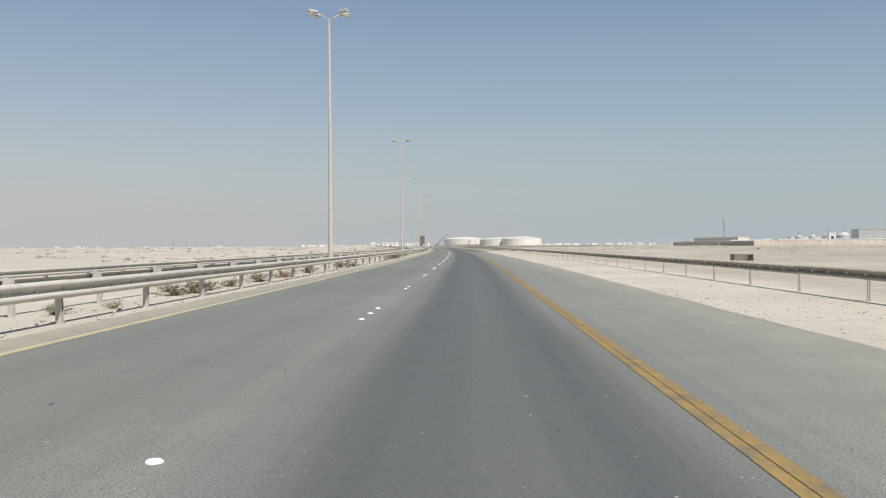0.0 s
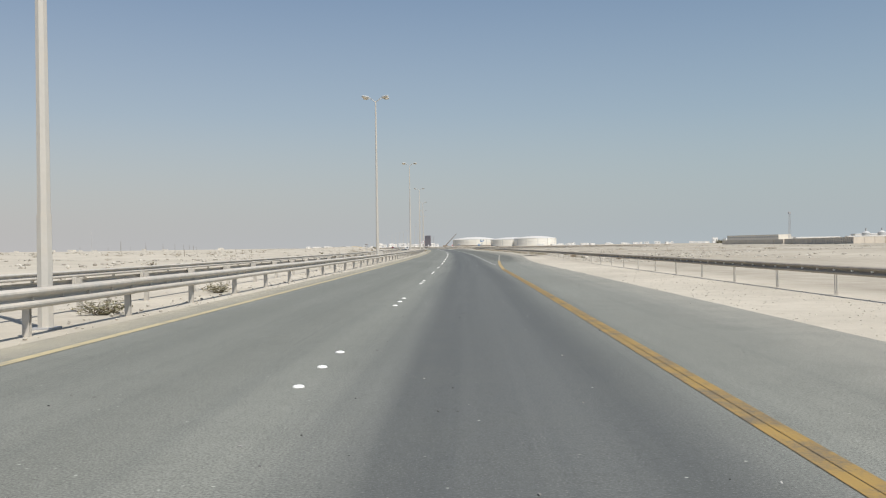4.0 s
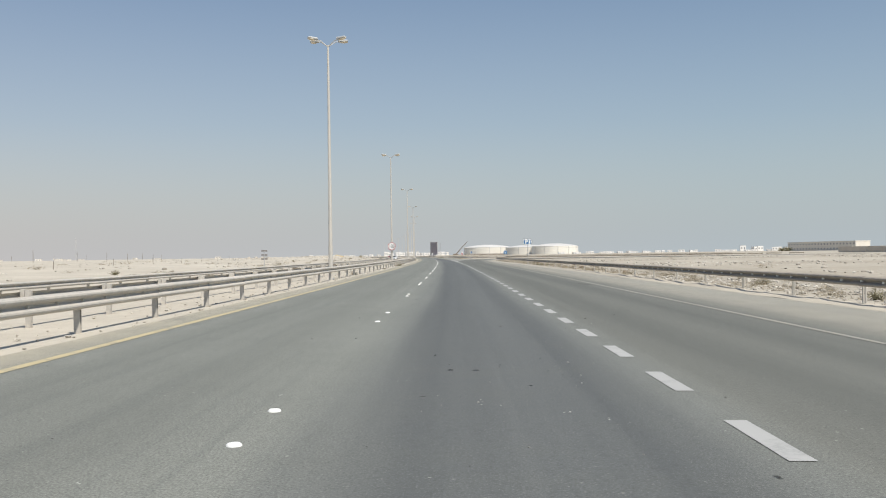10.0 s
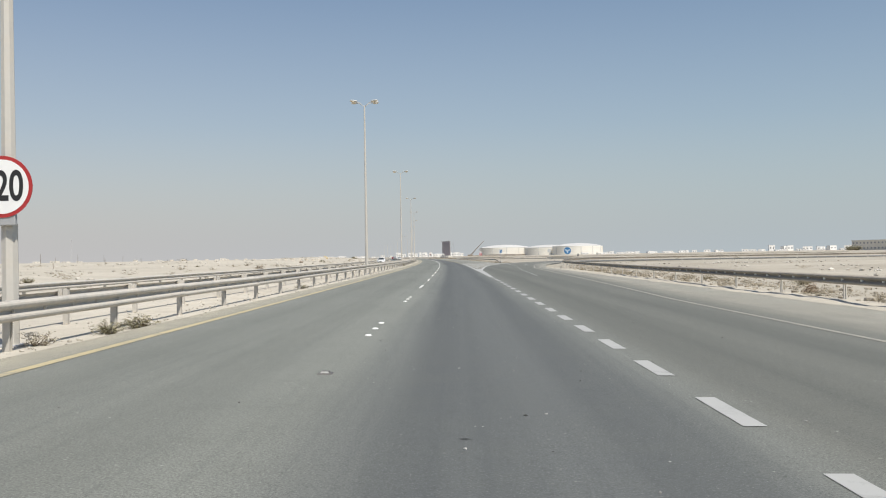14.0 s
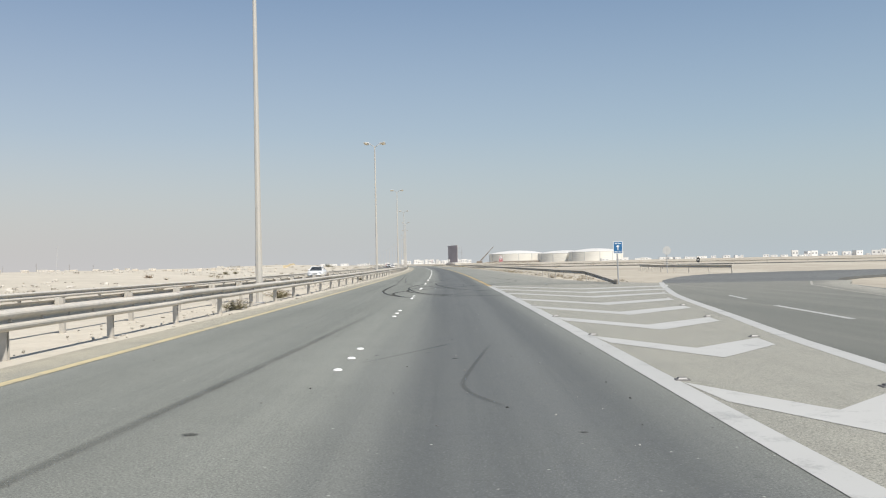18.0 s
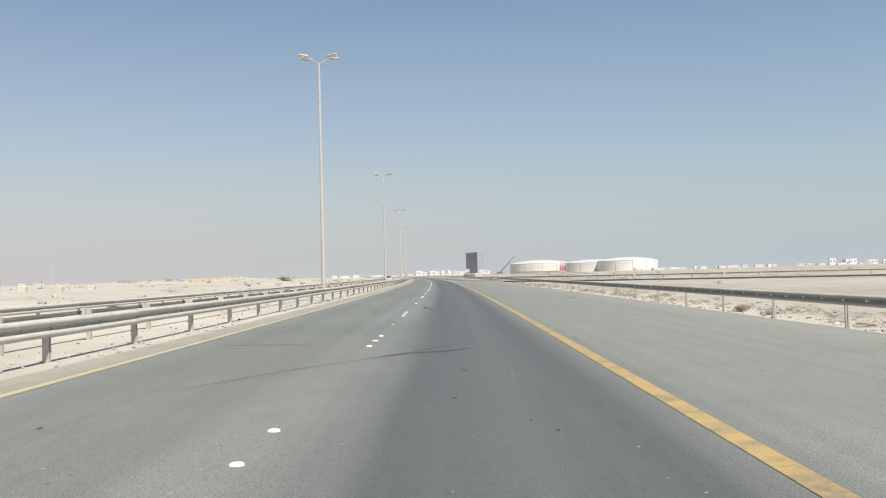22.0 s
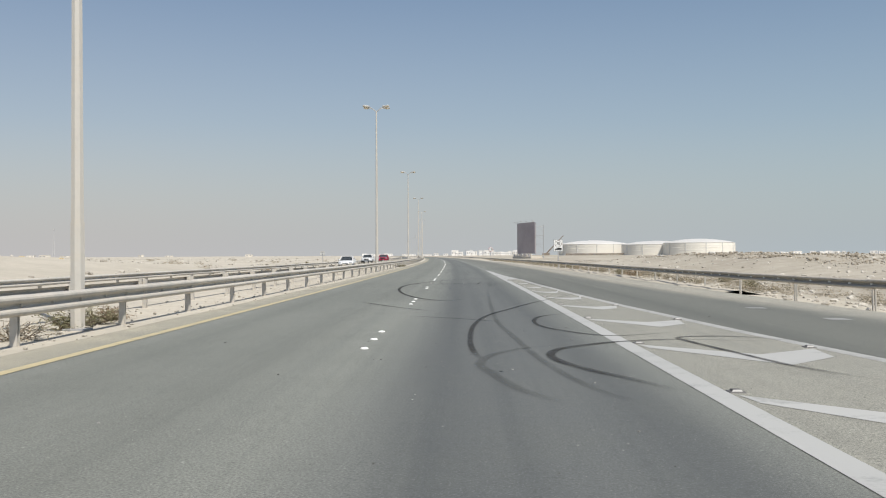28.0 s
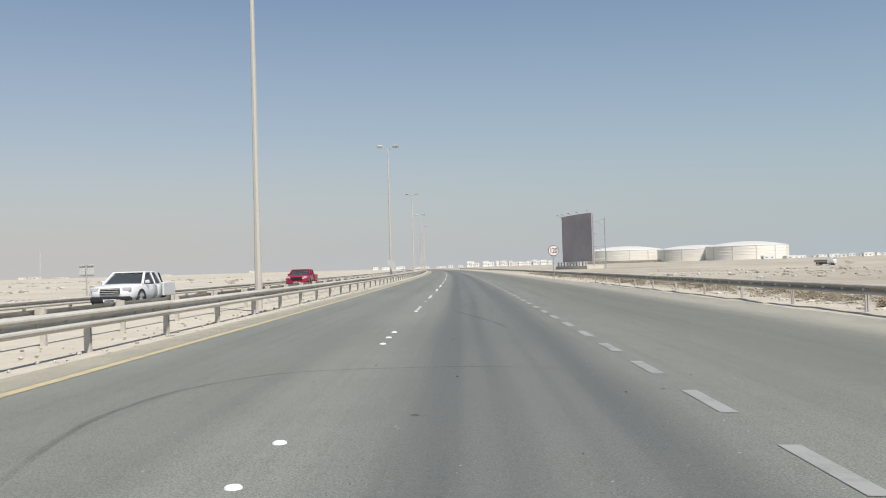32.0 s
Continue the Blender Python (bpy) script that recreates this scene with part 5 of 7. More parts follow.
def sedan(lat, y, label):
    car = new("sedan")
    part("body", loft([(-2.15, 0.34, 0.78, 0.6, 0.72, 0.92, 0.66), (-1.95, 0.26, 0.82, 0.72, 0.82, 0.97, 0.74), (-1.2, 0.2, 0.86, 0.78, 0.86, 0.98, 0.8), (0.6, 0.2, 0.85, 0.78, 0.86, 0.95, 0.8), (1.25, 0.22, 0.78, 0.78, 0.85, 0.9, 0.76), (1.95, 0.26, 0.64, 0.72, 0.8, 0.74, 0.68), (2.18, 0.34, 0.55, 0.58, 0.66, 0.62, 0.56)]), PAINT_WHITE, car, "", True)
    cabin(car, PAINT_WHITE, (1.15, 0.25, -0.85, -1.8), 0.92, 1.37, 0.76, 0.56)
    face_of_car(car, 2.22, 0.66, 0.76, 0.6, 0.1, True)
    for x in (-0.82, 0.82):
        for yy in (-1.3, 1.32):
            wheel(car, x, yy, 0.31)
        for yy in (-0.55, 0.45):
            bm = bmesh.new()
            box(bm, x * 1.06 - 0.02, x * 1.06 + 0.02, yy - 0.1, yy + 0.1, 0.78, 0.81, 0.008)
            part("door_handle", bm, PAINT_WHITE, car)
    car.matrix_basis = at_road(lat, y, -0.16, 180)
    return tagged(car, label, "car")


def pickup(lat, y, paint, label, wide=1.0):
    car = new("pickup_truck")
    w = 0.9 * wide
    part("body", loft([(-0.35, 0.45, 0.98, w - 0.1, w, 1.08, w - 0.05), (0.3, 0.42, 1.0, w - 0.1, w, 1.1, w - 0.06), (1.3, 0.42, 1.0, w - 0.1, w, 1.12, w - 0.1), (2.3, 0.46, 0.95, w - 0.1, w - 0.02, 1.06, w - 0.16), (2.62, 0.52, 0.86, w - 0.2, w - 0.14, 0.94, w - 0.26)]), paint, car, "", True)
    part("rear_body", loft([(-1.0, 0.45, 0.98, w - 0.1, w, 1.08, w - 0.05), (-0.3, 0.45, 0.98, w - 0.1, w, 1.08, w - 0.05)]), paint, car, "", True)
    cabin(car, paint, (1.3, 0.5, -0.75, -1.0), 1.1, 1.6, w - 0.06, w - 0.26)
    for s in (-1, 1):
        bm = bmesh.new()
        box(bm, s * w - 0.05, s * w + 0.05, -2.6, -1.02, 0.55, 1.14, 0.03)
        part("bed_side", bm, paint, car)
    bm = bmesh.new()
    box(bm, -w + 0.05, w - 0.05, -2.62, -2.54, 0.55, 1.14, 0.03)
    part("tailgate", bm, paint, car)
    bm = bmesh.new()
    box(bm, -w + 0.06, w - 0.06, -2.52, -1.04, 0.6, 0.68)
    part("bed_floor", bm, TRIM, car)
    for s in (-1, 1):
        bm = bmesh.new()
        tube(bm, (s * (w - 0.05), -1.12, 1.1), (s * (w - 0.2), -1.08, 1.56), 0.035, 0.035, 8)
        part("sports_bar", bm, TRIM, car)
    face_of_car(car, 2.68, 0.92, w - 0.06, 0.86, 0.22, paint is PAINT_WHITE)
    bm = bmesh.new()
    box(bm, -w + 0.1, w - 0.1, 2.4, 2.66, 0.4, 0.66, 0.05)
    part("bumper", bm, TRIM if paint is PAINT_WHITE else paint, car)
    for x in (-w + 0.02, w - 0.02):
        for yy in (-1.65, 1.65):
            wheel(car, x, yy, 0.39, 0.25)
            bm = bmesh.new()
            ring(bm, [(0.4, 0.0), (0.5, 0.0), (0.5, 0.05), (0.4, 0.05)], 20)
            bm.transform(Matrix.Translation((x if x > 0 else x - 0.05, yy, 0.42)) @ Matrix.Rotation(radians(90), 4, "Y"))
            part("wheel_arch", bm, TRIM, car)
    car.matrix_basis = at_road(lat, y, -0.16, 180)
    return tagged(car, label, "pickup truck")


sedan(-12.6, 723.0, "white compact sedan on the opposite carriageway")
sedan(-10.9, 990.0, "white sedan with dark windows on the opposite carriageway")
pickup(-12.6, 1035.5, PAINT_WHITE, "white double-cab pickup truck with a black bumper")
pickup(-12.8, 1078.0, PAINT_RED, "dark red pickup truck coming along the opposite carriageway", 1.1)


def small_lorry(x, y, turn, label):
    t = new("small_lorry")
    part("cab", loft([(-0.1, 0.5, 1.2, 0.8, 0.85, 1.95, 0.75), (1.0, 0.5, 1.2, 0.8, 0.85, 1.95, 0.75), (1.6, 0.5, 1.15, 0.75, 0.82, 1.3, 0.7)]), PAINT_WHITE, t)
    bm = bmesh.new()
    box(bm, -0.7, 0.7, 1.0, 1.35, 1.35, 1.85, 0.04)
    part("windscreen", bm, GLASS, t)
    bm = bmesh.new()
    box(bm, -0.95, 0.95, -3.2, -0.2, 0.8, 0.95, 0.03)
    part("flatbed", bm, STEEL, t)
    for x0 in (-0.93, 0.88):
        bm = bmesh.new()
        box(bm, x0, x0 + 0.05, -3.18, -0.25, 0.95, 1.4, 0.01)
        part("side_board", bm, RAIL_GREY, t)
    bm = bmesh.new()
    box(bm, -0.4, 0.4, -3.0, 1.3, 0.4, 0.8, 0.03)
    part("chassis", bm, TRIM, t)
    for k in range(5):
        bm = bmesh.new()
        box(bm, -0.93, 0.93, -3.15 + k * 0.7, -3.08 + k * 0.7, 0.95, 1.35, 0.02)
        part("stake", bm, TRIM, t)
    for x1 in (-0.85, 0.85):
        for yy in (-2.3, 0.8):
            wheel(t, x1, yy, 0.36, 0.24)
    t.matrix_basis = Matrix.Translation((x, y, dune(x - axis(y), y) - 0.03)) @ Matrix.Rotation(radians(turn), 4, "Z") @ Matrix.Scale(0.66, 4)
    return tagged(t, label, "lorry")


small_lorry(*(axis(1152) + 61.0, 1152), -128, "small white flatbed lorry on the desert track")

# ---- compound with walls, long building, mast and plant ----
WALL_STUFF = plain("sandy block wall", (0.6, 0.535, 0.45), 0.9, 0, 0.15, 0.3, 0.2)
HOUSE_WHITE = plain("whitewashed render", (0.84, 0.82, 0.78), 0.85, 0, 0.08, 0.3)
HOUSE_CREAM = plain("cream render", (0.76, 0.71, 0.62), 0.85, 0, 0.1, 0.3)
HOUSE_SAND = plain("sand-coloured render", (0.6, 0.53, 0.43), 0.85, 0, 0.1, 0.3)
SHADE_GLASS = plain("dark window glass", (0.06, 0.065, 0.07), 0.25)
DUSTY_GLASS = plain("sun-bleached window glass", (0.3, 0.3, 0.3), 0.4)
SILVER = plain("dull silver cladding", (0.6, 0.6, 0.58), 0.45, 0.3, 0.1, 0.4)
LEAF = plain("dusty dark foliage", (0.07, 0.075, 0.045), 0.9, 0, 0.3, 1.0)


def wall_run(points, height, label, bay=4.0):
    w = new("compound_wall")
    tagged(w, label, "wall")
    for (x0, y0), (x1, y1) in zip(points, points[1:]):
        d = Vector((x1 - x0, y1 - y0, 0))
        turn = Matrix.Translation((x0, y0, 0)) @ Matrix.Rotation(math.atan2(d.y, d.x), 4, "Z")
        n = max(1, int(d.length / bay))
        for k in range(n):
            bm = bmesh.new()
            box(bm, k * bay + 0.15, k * bay + bay - 0.15, -0.1, 0.1, -1, height * 0.97)
            bm.transform(turn)
            part("panel", bm, WALL_STUFF, w)
            bm = bmesh.new()
            box(bm, k * bay - 0.18, k * bay + 0.18, -0.25, 0.25, -1, height, 0.02)
            bm.transform(turn)
            part("pier", bm, WALL_STUFF, w)
    return w


wall_run([(126.5, 597), (212, 612)], 2.7, "sand-coloured panel wall round a compound")
wall_run([(126.5, 597), (148, 742)], 2.7, "sand-coloured ribbed panel wall beside the mast", 3.0)
wall_run([(148, 742), (134.5, 811)], 2.6, "plain sand-coloured compound wall running back", 10.0)


def block_house(name, x, y, w, d, h, mat, turn, storeys, bays, label, category="building", group=""):
    """A flat-roofed building: walls, parapet, and each window of the front."""
    b = new(name)
    b.matrix_basis = Matrix.Translation((x, y, 0)) @ Matrix.Rotation(radians(turn), 4, "Z")
    bm = bmesh.new()
    box(bm, -w / 2, w / 2, -d / 2, d / 2, -2, h)
    part("wall", bm, mat, b)
    bm = bmesh.new()
    box(bm, -w / 2 - 0.15, w / 2 + 0.15, -d / 2 - 0.15, d / 2 + 0.15, h, h + 0.5)
    part("parapet", bm, mat, b)
    for i in range(bays):
        for j in range(storeys):
            cx, cz = -w / 2 + w * (i + 0.5) / bays, h * (j + 0.55) / storeys
            bm = bmesh.new()
            box(bm, cx - w / bays * 0.2, cx + w / bays * 0.2, -d / 2 - 0.03, -d / 2 + 0.1, cz - h / storeys * 0.14, cz + h / storeys * 0.18)
            part("window", bm, SHADE_GLASS if name not in ("house", "long_building") else DUSTY_GLASS, b)
    return tagged(b, label, category, group)


block_house("long_building", 277, 1236, 93, 14, 8.0, HOUSE_CREAM, -73, 2, 22, "long cream two-storey building behind the compound wall")
block_house("low_building", 174, 770, 22, 8, 3.2, HOUSE_WHITE, -8, 1, 5, "low white shed beside the mast")
block_house("warehouse", 318, 900, 46, 26, 11.5, SILVER, -10, 1, 0, "tall grey clad warehouse in the plant")


def lattice_mast(x, y, h, wide, label, rings=10, mat=STEEL):
    m = new("lattice_mast")
    m.location = (x, y, 0)
    legs = [(-wide, -wide), (wide, -wide), (0, wide)]
    for lx, ly in legs:
        bm = bmesh.new()
        tube(bm, (lx, ly, -1), (lx * 0.35, ly * 0.35, h), wide * 0.13, wide * 0.09, 6)
        part("leg", bm, mat, m)
    for k in range(rings):
        a, b = k / rings, (k + 1) / rings
        sa, sb = 1 - 0.65 * a, 1 - 0.65 * b
        for (x0, y0), (x1, y1) in zip(legs, legs[1:] + legs[:1]):
            bm = bmesh.new()
            tube(bm, (x0 * sa, y0 * sa, h * a), (x1 * sb, y1 * sb, h * b), wide * 0.06, wide * 0.06, 4)
            part("brace", bm, mat, m)
    bm = bmesh.new()
    box(bm, -wide * 0.7, wide * 0.7, -wide * 0.7, wide * 0.7, h - 1.2, h)
    part("antenna", bm, mat, m)
    return tagged(m, label, "mast")


lattice_mast(151, 742, 16.4, 0.75, "grey lattice radio mast in the compound")
HAZE_STEEL = plain("pale distant steel", (0.55, 0.55, 0.54), 0.8)
lattice_mast(-880, 2260, 46, 1.6, "tall thin red and white radio mast far away", 12, HAZE_STEEL)


def silo(x, y, r, h, label):
    s = new("silo")
    s.location = (x, y, 0)
    bm = bmesh.new()
    ring(bm, [(r, -1), (r, h)], 24)
    part("shell", bm, SILVER, s, "", True)
    bm = bmesh.new()
    rows = ring(bm, [(r * 1.02, h), (r * 0.5, h + r * 0.4), (0.3, h + r * 0.5)], 24)
    bm.faces.new(rows[-1])
    part("roof", bm, SILVER, s)
    bm = bmesh.new()
    tube(bm, (0, 0, h + r * 0.4), (0, 0, h + r * 0.4 + 2), 0.4, 0.5, 8)
    part("vent", bm, STEEL, s)
    return tagged(s, label, "silo", "silos of the plant")


for x, y, r, h in ((241, 872, 2.6, 6.2), (251, 872, 2.6, 6.4), (272, 895, 5.0, 7.0), (284, 898, 5.2, 7.2)):
    silo(x, y, r, h, "dull silver plant silo with a conical roof")
block_house("plant_house", 252, 892, 22, 12, 5.4, HOUSE_WHITE, -8, 1, 3, "pale plant house behind the silos")
block_house("plant_tower", 266, 874, 5, 5, 8.6, HOUSE_WHITE, -8, 1, 1, "narrow white tower in the plant")
for k in range(3):
    block_house("shed", 214 + k * 26, 800 + k * 9, 24, 10, 3.6, HOUSE_WHITE, -12, 1, 6, "low white-roofed shed in the plant", "shed", "sheds of the plant")


# ---- far towns ----
rnd = random.Random(5)


def town(n, x0, x1, y0, y1, h0, h1, group, w0=8, w1=18, mat=None):
    for k in range(n):
        x = x0 + (x1 - x0) * (k + rnd.uniform(0.1, 0.9)) / n
        y, w, h = rnd.uniform(y0, y1), rnd.uniform(w0, w1), rnd.uniform(h0, h1)
        block_house("house", x, y, w, w * 0.8, h, mat or HOUSE_WHITE, rnd.uniform(-20, 20), 1, 2, "far flat-roofed white house" if mat is None else "far flat-roofed cream hut", "house", group)


town(34, -318, -150, 2820, 2960, 7, 12, "houses beyond the tanks", 5, 9)
town(12, -560, -330, 2850, 3050, 3, 6, "low houses far to the west")
town(46, 180, 900, 2850, 3200, 3, 7, "houses of the far eastern town")
town(10, 640, 900, 2900, 3000, 9, 16, "towers of the far eastern town", 14, 22)
town(12, -1500, -700, 2400, 2900, 2.5, 5, "low huts far across the desert", mat=HOUSE_CREAM)
town(6, 70, 200, 1700, 1900, 2, 3.2, "low sheds beside the tanks", 6, 14)

# ---- crane beside the tanks ----
c = new("crane")
c.location = (-72, 2035, 0)
tagged(c, "dark mobile crane with its boom raised", "crane")
bm = bmesh.new()
tube(bm, (-14, 0, 2), (8, 0, 25), 0.75, 0.45, 6)
part("boom", bm, RUST, c)
bm = bmesh.new()
box(bm, -18, -9, -1.5, 1.5, 0.6, 3.4, 0.2)
part("carrier", bm, RUST, c)
bm = bmesh.new()
tube(bm, (-10, 0, 3), (-4, 0, 12), 0.3, 0.25, 6)
part("lift_ram", bm, STEEL, c)

# ---- pipe rack at the foot of the tanks ----
s = new("pipe_rack")
s.location = (-30, 1925, 0)
tagged(s, "long low dark pipe rack at the tank's foot", "pipe rack")
for z in (0.8, 1.6, 2.4):
    bm = bmesh.new()
    tube(bm, (-30, 0, z), (34, 0, z), 0.35, 0.35, 8)
    part("pipe", bm, RUST, s)
for k in range(9):
    bm = bmesh.new()
    box(bm, -30 + k * 8 - 0.2, -30 + k * 8 + 0.2, -0.4, 0.4, -1, 2.9)
    part("trestle", bm, STEEL, s)

# ---- power poles across the desert ----
WOOD = plain("weathered grey timber", (0.2, 0.17, 0.13), 0.9)


def power_pole():
    p = new("power_pole")
    bm = bmesh.new()
    tube(bm, (0, 0, -1), (0, 0, 5.2), 0.11, 0.08, 8)
    part("pole", bm, WOOD, p)
    bm = bmesh.new()
    box(bm, -0.11, 0.11, -0.11, 0.11, 5.15, 5.28, 0.02)
    part("cap", bm, STEEL, p)
    return tagged(p, "weathered timber power pole standing in the desert", "power pole", "power poles in the desert")


first = power_pole()
first.matrix_basis = at_road(-150, 700, dune(-150, 700))
for lat, y in [(-150 - 9 * k, 700 + 75 * k) for k in range(1, 8)] + [(-300 + 2 * k, 900 + 90 * k) for k in range(5)]:
    copy_thing(first, at_road(lat, y, dune(lat, y) - 0.4))


def fence_post():
    p = new("fence_post")
    bm = bmesh.new()
    tube(bm, (0, 0, -0.4), (0, 0, 1.2), 0.045, 0.04, 6)
    part("stake", bm, WOOD, p)
    bm = bmesh.new()
    box(bm, -0.06, 0.06, -0.06, 0.06, 1.15, 1.25)
    part("cap", bm, STEEL, p)
    return tagged(p, "thin leaning timber stake in the sand", "post", "stakes along the desert track")


first = fence_post()
first.matrix_basis = at_road(-44, 420, dune(-44, 420))
for lat, y in [(-44 - 2.6 * k, 420 + 31 * k) for k in range(1, 14)]:
    copy_thing(first, at_road(lat, y, dune(lat, y)) @ Matrix.Rotation(rnd.uniform(-0.08, 0.08), 4, "Y"))

# ---- marker boards and blocks along the embankment ----
CHEV_YELLOW = plain("faded yellow board", (0.6, 0.5, 0.32), 0.7, 0, 0.15, 2.0, 0, (0.6, 0.53, 0.42))


CHEV_MARK = plain("bleached brown chevron paint", (0.4, 0.3, 0.17), 0.8)


def bend_board():
    b = new("chevron_board")
    bm = bmesh.new()
    box(bm, -0.6, 0.6, -0.25, 0.25, -0.3, 0.25, 0.04)
    part("foot", bm, CONCRETE, b)
    bm = bmesh.new()
    box(bm, -0.6, 0.6, -0.04, 0.04, 0.25, 1.15, 0.015)
    part("board", bm, CHEV_YELLOW, b)
    for k in (-0.3, 0.15):
        flat("chevron_mark", [(k + 0.3, 0.35), (k + 0.12, 0.35), (k - 0.12, 0.7), (k + 0.12, 1.05), (k + 0.3, 1.05), (k + 0.06, 0.7)], -0.045, CHEV_MARK, b)
    return tagged(b, "faded yellow bend marker board with black chevrons", "marker board", "bend marker boards on the embankment")


first = bend_board()
first.matrix_basis = at_road(-40, 876, dune(-40, 876) - 0.08, 10) @ Matrix.Scale(0.75, 4)
for k in range(1, 13):
    u = (k / 12) ** 1.3
    lat, y = -40 - 12 * u, 876 + 129 * u
    copy_thing(first, at_road(lat, y, dune(lat, y) - 0.08, 10) @ Matrix.Rotation(0.05 * math.sin(k * 2.3), 4, "Y") @ Matrix.Scale(0.75, 4))


def marker_block():
    b = new("concrete_block")
    bm = bmesh.new()
    box(bm, -0.45, 0.45, -0.35, 0.35, -0.3, 0.55, 0.05)
    part("block", bm, CONCRETE, b)
    bm = bmesh.new()
    tube(bm, (-0.12, 0, 0.54), (-0.12, 0, 0.66), 0.02, 0.02, 6)
    part("lifting_loop", bm, STEEL, b)
    return tagged(b, "pale concrete block beside the desert track", "block", "white blocks along the track")


first = marker_block()
first.matrix_basis = at_road(-64, 735, dune(-64, 735))
for k in range(1, 18):
    lat, y = -64 + 1.5 * k, 735 + 5.5 * k
    copy_thing(first, at_road(lat, y, dune(lat, y), rnd.uniform(-8, 8)))

# ---- road studs ----
def stud_mesh(r, h, mat, n=14):
    bm = bmesh.new()
    rows = ring(bm, [(r, -0.01), (r, h * 0.35), (r * 0.75, h * 0.85), (r * 0.35, h)], n)
    bm.faces.new(rows[-1])
    me = bpy.data.meshes.new("road_stud")
    bm.to_mesh(me)
    bm.free()
    me.materials.append(mat)
    me.polygons.foreach_set("use_smooth", [True] * len(me.polygons))
    return me


def reflector_mesh():
    """A square road stud: a dark sloping socket round a raised block with a pale reflector fore and aft."""
    verts, faces = [], []
    for w, d, low, top, high in ((0.088, 0.088, -0.01, 0.8, 0.013), (0.05, 0.05, 0.012, 0.8, 0.03)):
        b = len(verts)
        verts += [Vector((x * w * k, y * d * k, z)) for k, z in ((1, low), (top, high)) for x, y in ((-1, -1), (1, -1), (1, 1), (-1, 1))]
        faces += [(b + 4, b + 5, b + 6, b + 7)] + [(b + k, b + (k + 1) % 4, b + 4 + (k + 1) % 4, b + 4 + k) for k in range(4)]
    me = mesh_of("road_stud", verts, faces, [STUD_GREY, STUD_PALE])
    for k in (6, 8):
        me.polygons[k].material_index = 1
    return me


STUD_MESH, SQUARE_STUD = stud_mesh(0.055, 0.022, STUD), reflector_mesh()
STUD_AT = ((-16, 0, 2, 4, 6, 13, 15, 17, 19, 21, 22, 24, 26, 28, 31, 38, 40, 42, 45, 47, 49, 50, 52, 54, 57, 64, 66, 69, 71, 74, 110), (9.0, 187.9, 210.0, 232.25, 254.5, 334.45, 355.5, 379.2, 400.9, 424.07, 435.5, 457.4, 479.0, 501.15, 534.8, 612.4, 634.55, 656.73, 691.4, 712.85, 734.4, 746.1, 770.5, 791.05, 825.1, 902.8, 925.2, 958.8, 980.5, 1014.5, 1420.0))
STUD_GONE = {(1, 2), (12, 2), (23, 2), (30, 1), (30, 2), (37, 1), (37, 2), (21, 2), (22, 1), (52, 1), (52, 2), (54, 2), (66, 2)}
GREY_AFTER = {12: 6.6, 14: 5.85, 16: 7.1, 26: 7.3, 28: 7.5, 30: 6.4, 33: 7.0, 36: 7.0, 38: 7.0, 42: 7.5, 44: 6.8, 47: 7.2, 50: 7.0, 54: 7.4, 56: 6.6, 60: 7.0, 62: 7.0, 66: 5.9, 68: 6.5, 72: 7.0, 75: 7.0, 78: 7.0}


def stud(me, lat, y, label, group, turn=0.0):
    ob = new("road_stud", me)
    ob.matrix_basis = at_road(lat, y, 0.001, turn)
    tagged(ob, label, "road stud", group)


rnd = random.Random(11)
stud(STUD_MESH, 0.0, 177.5, "round white ceramic road stud on the lane divider", "white road studs")
for k in range(0, 100):
    y = float(np.interp(k, *STUD_AT))
    for j in range(3):
        if (k, j) not in STUD_GONE:
            stud(STUD_MESH, rnd.uniform(-0.01, 0.01), y + 1.36 * j, "round white ceramic road stud on the lane divider", "white road studs")
    if k in GREY_AFTER:
        stud(SQUARE_STUD, 0.0, y + GREY_AFTER[k], "cracked square grey road stud on the lane divider", "grey road studs", rnd.uniform(-4, 4))
for lat, y in [(3.95, 261.5), (4.1, 328.9), (3.75, 606.4), (4.06, 606.4), (3.87, 673.15), (3.84, 686.3), (4.1, 815), (4.05, 720), (4.05, 798.5), (4.1, 842), (3.75, 935.9), (4.0, 935.9), (3.6, 946), (3.9, 955)] + ISLAND_STUDS:
    stud(SQUARE_STUD, lat, y, "square grey reflector stud beside the edge line", "grey road studs", rnd.uniform(-6, 6))

# ---- rubber skid marks ----
def smooth_way(points, per=10):
    out = []
    for i in range(len(points) - 1):
        p = [Vector((*points[min(max(k, 0), len(points) - 1)], 0)) for k in (i - 1, i, i + 1, i + 2)]
        for s in range(per):
            f = s / per
            v = 0.5 * (2 * p[1] + (p[2] - p[0]) * f + (2 * p[0] - 5 * p[1] + 4 * p[2] - p[3]) * f * f + (3 * p[1] - p[0] - 3 * p[2] + p[3]) * f**3)
            out.append((v.x, v.y))
    return out + [points[-1]]


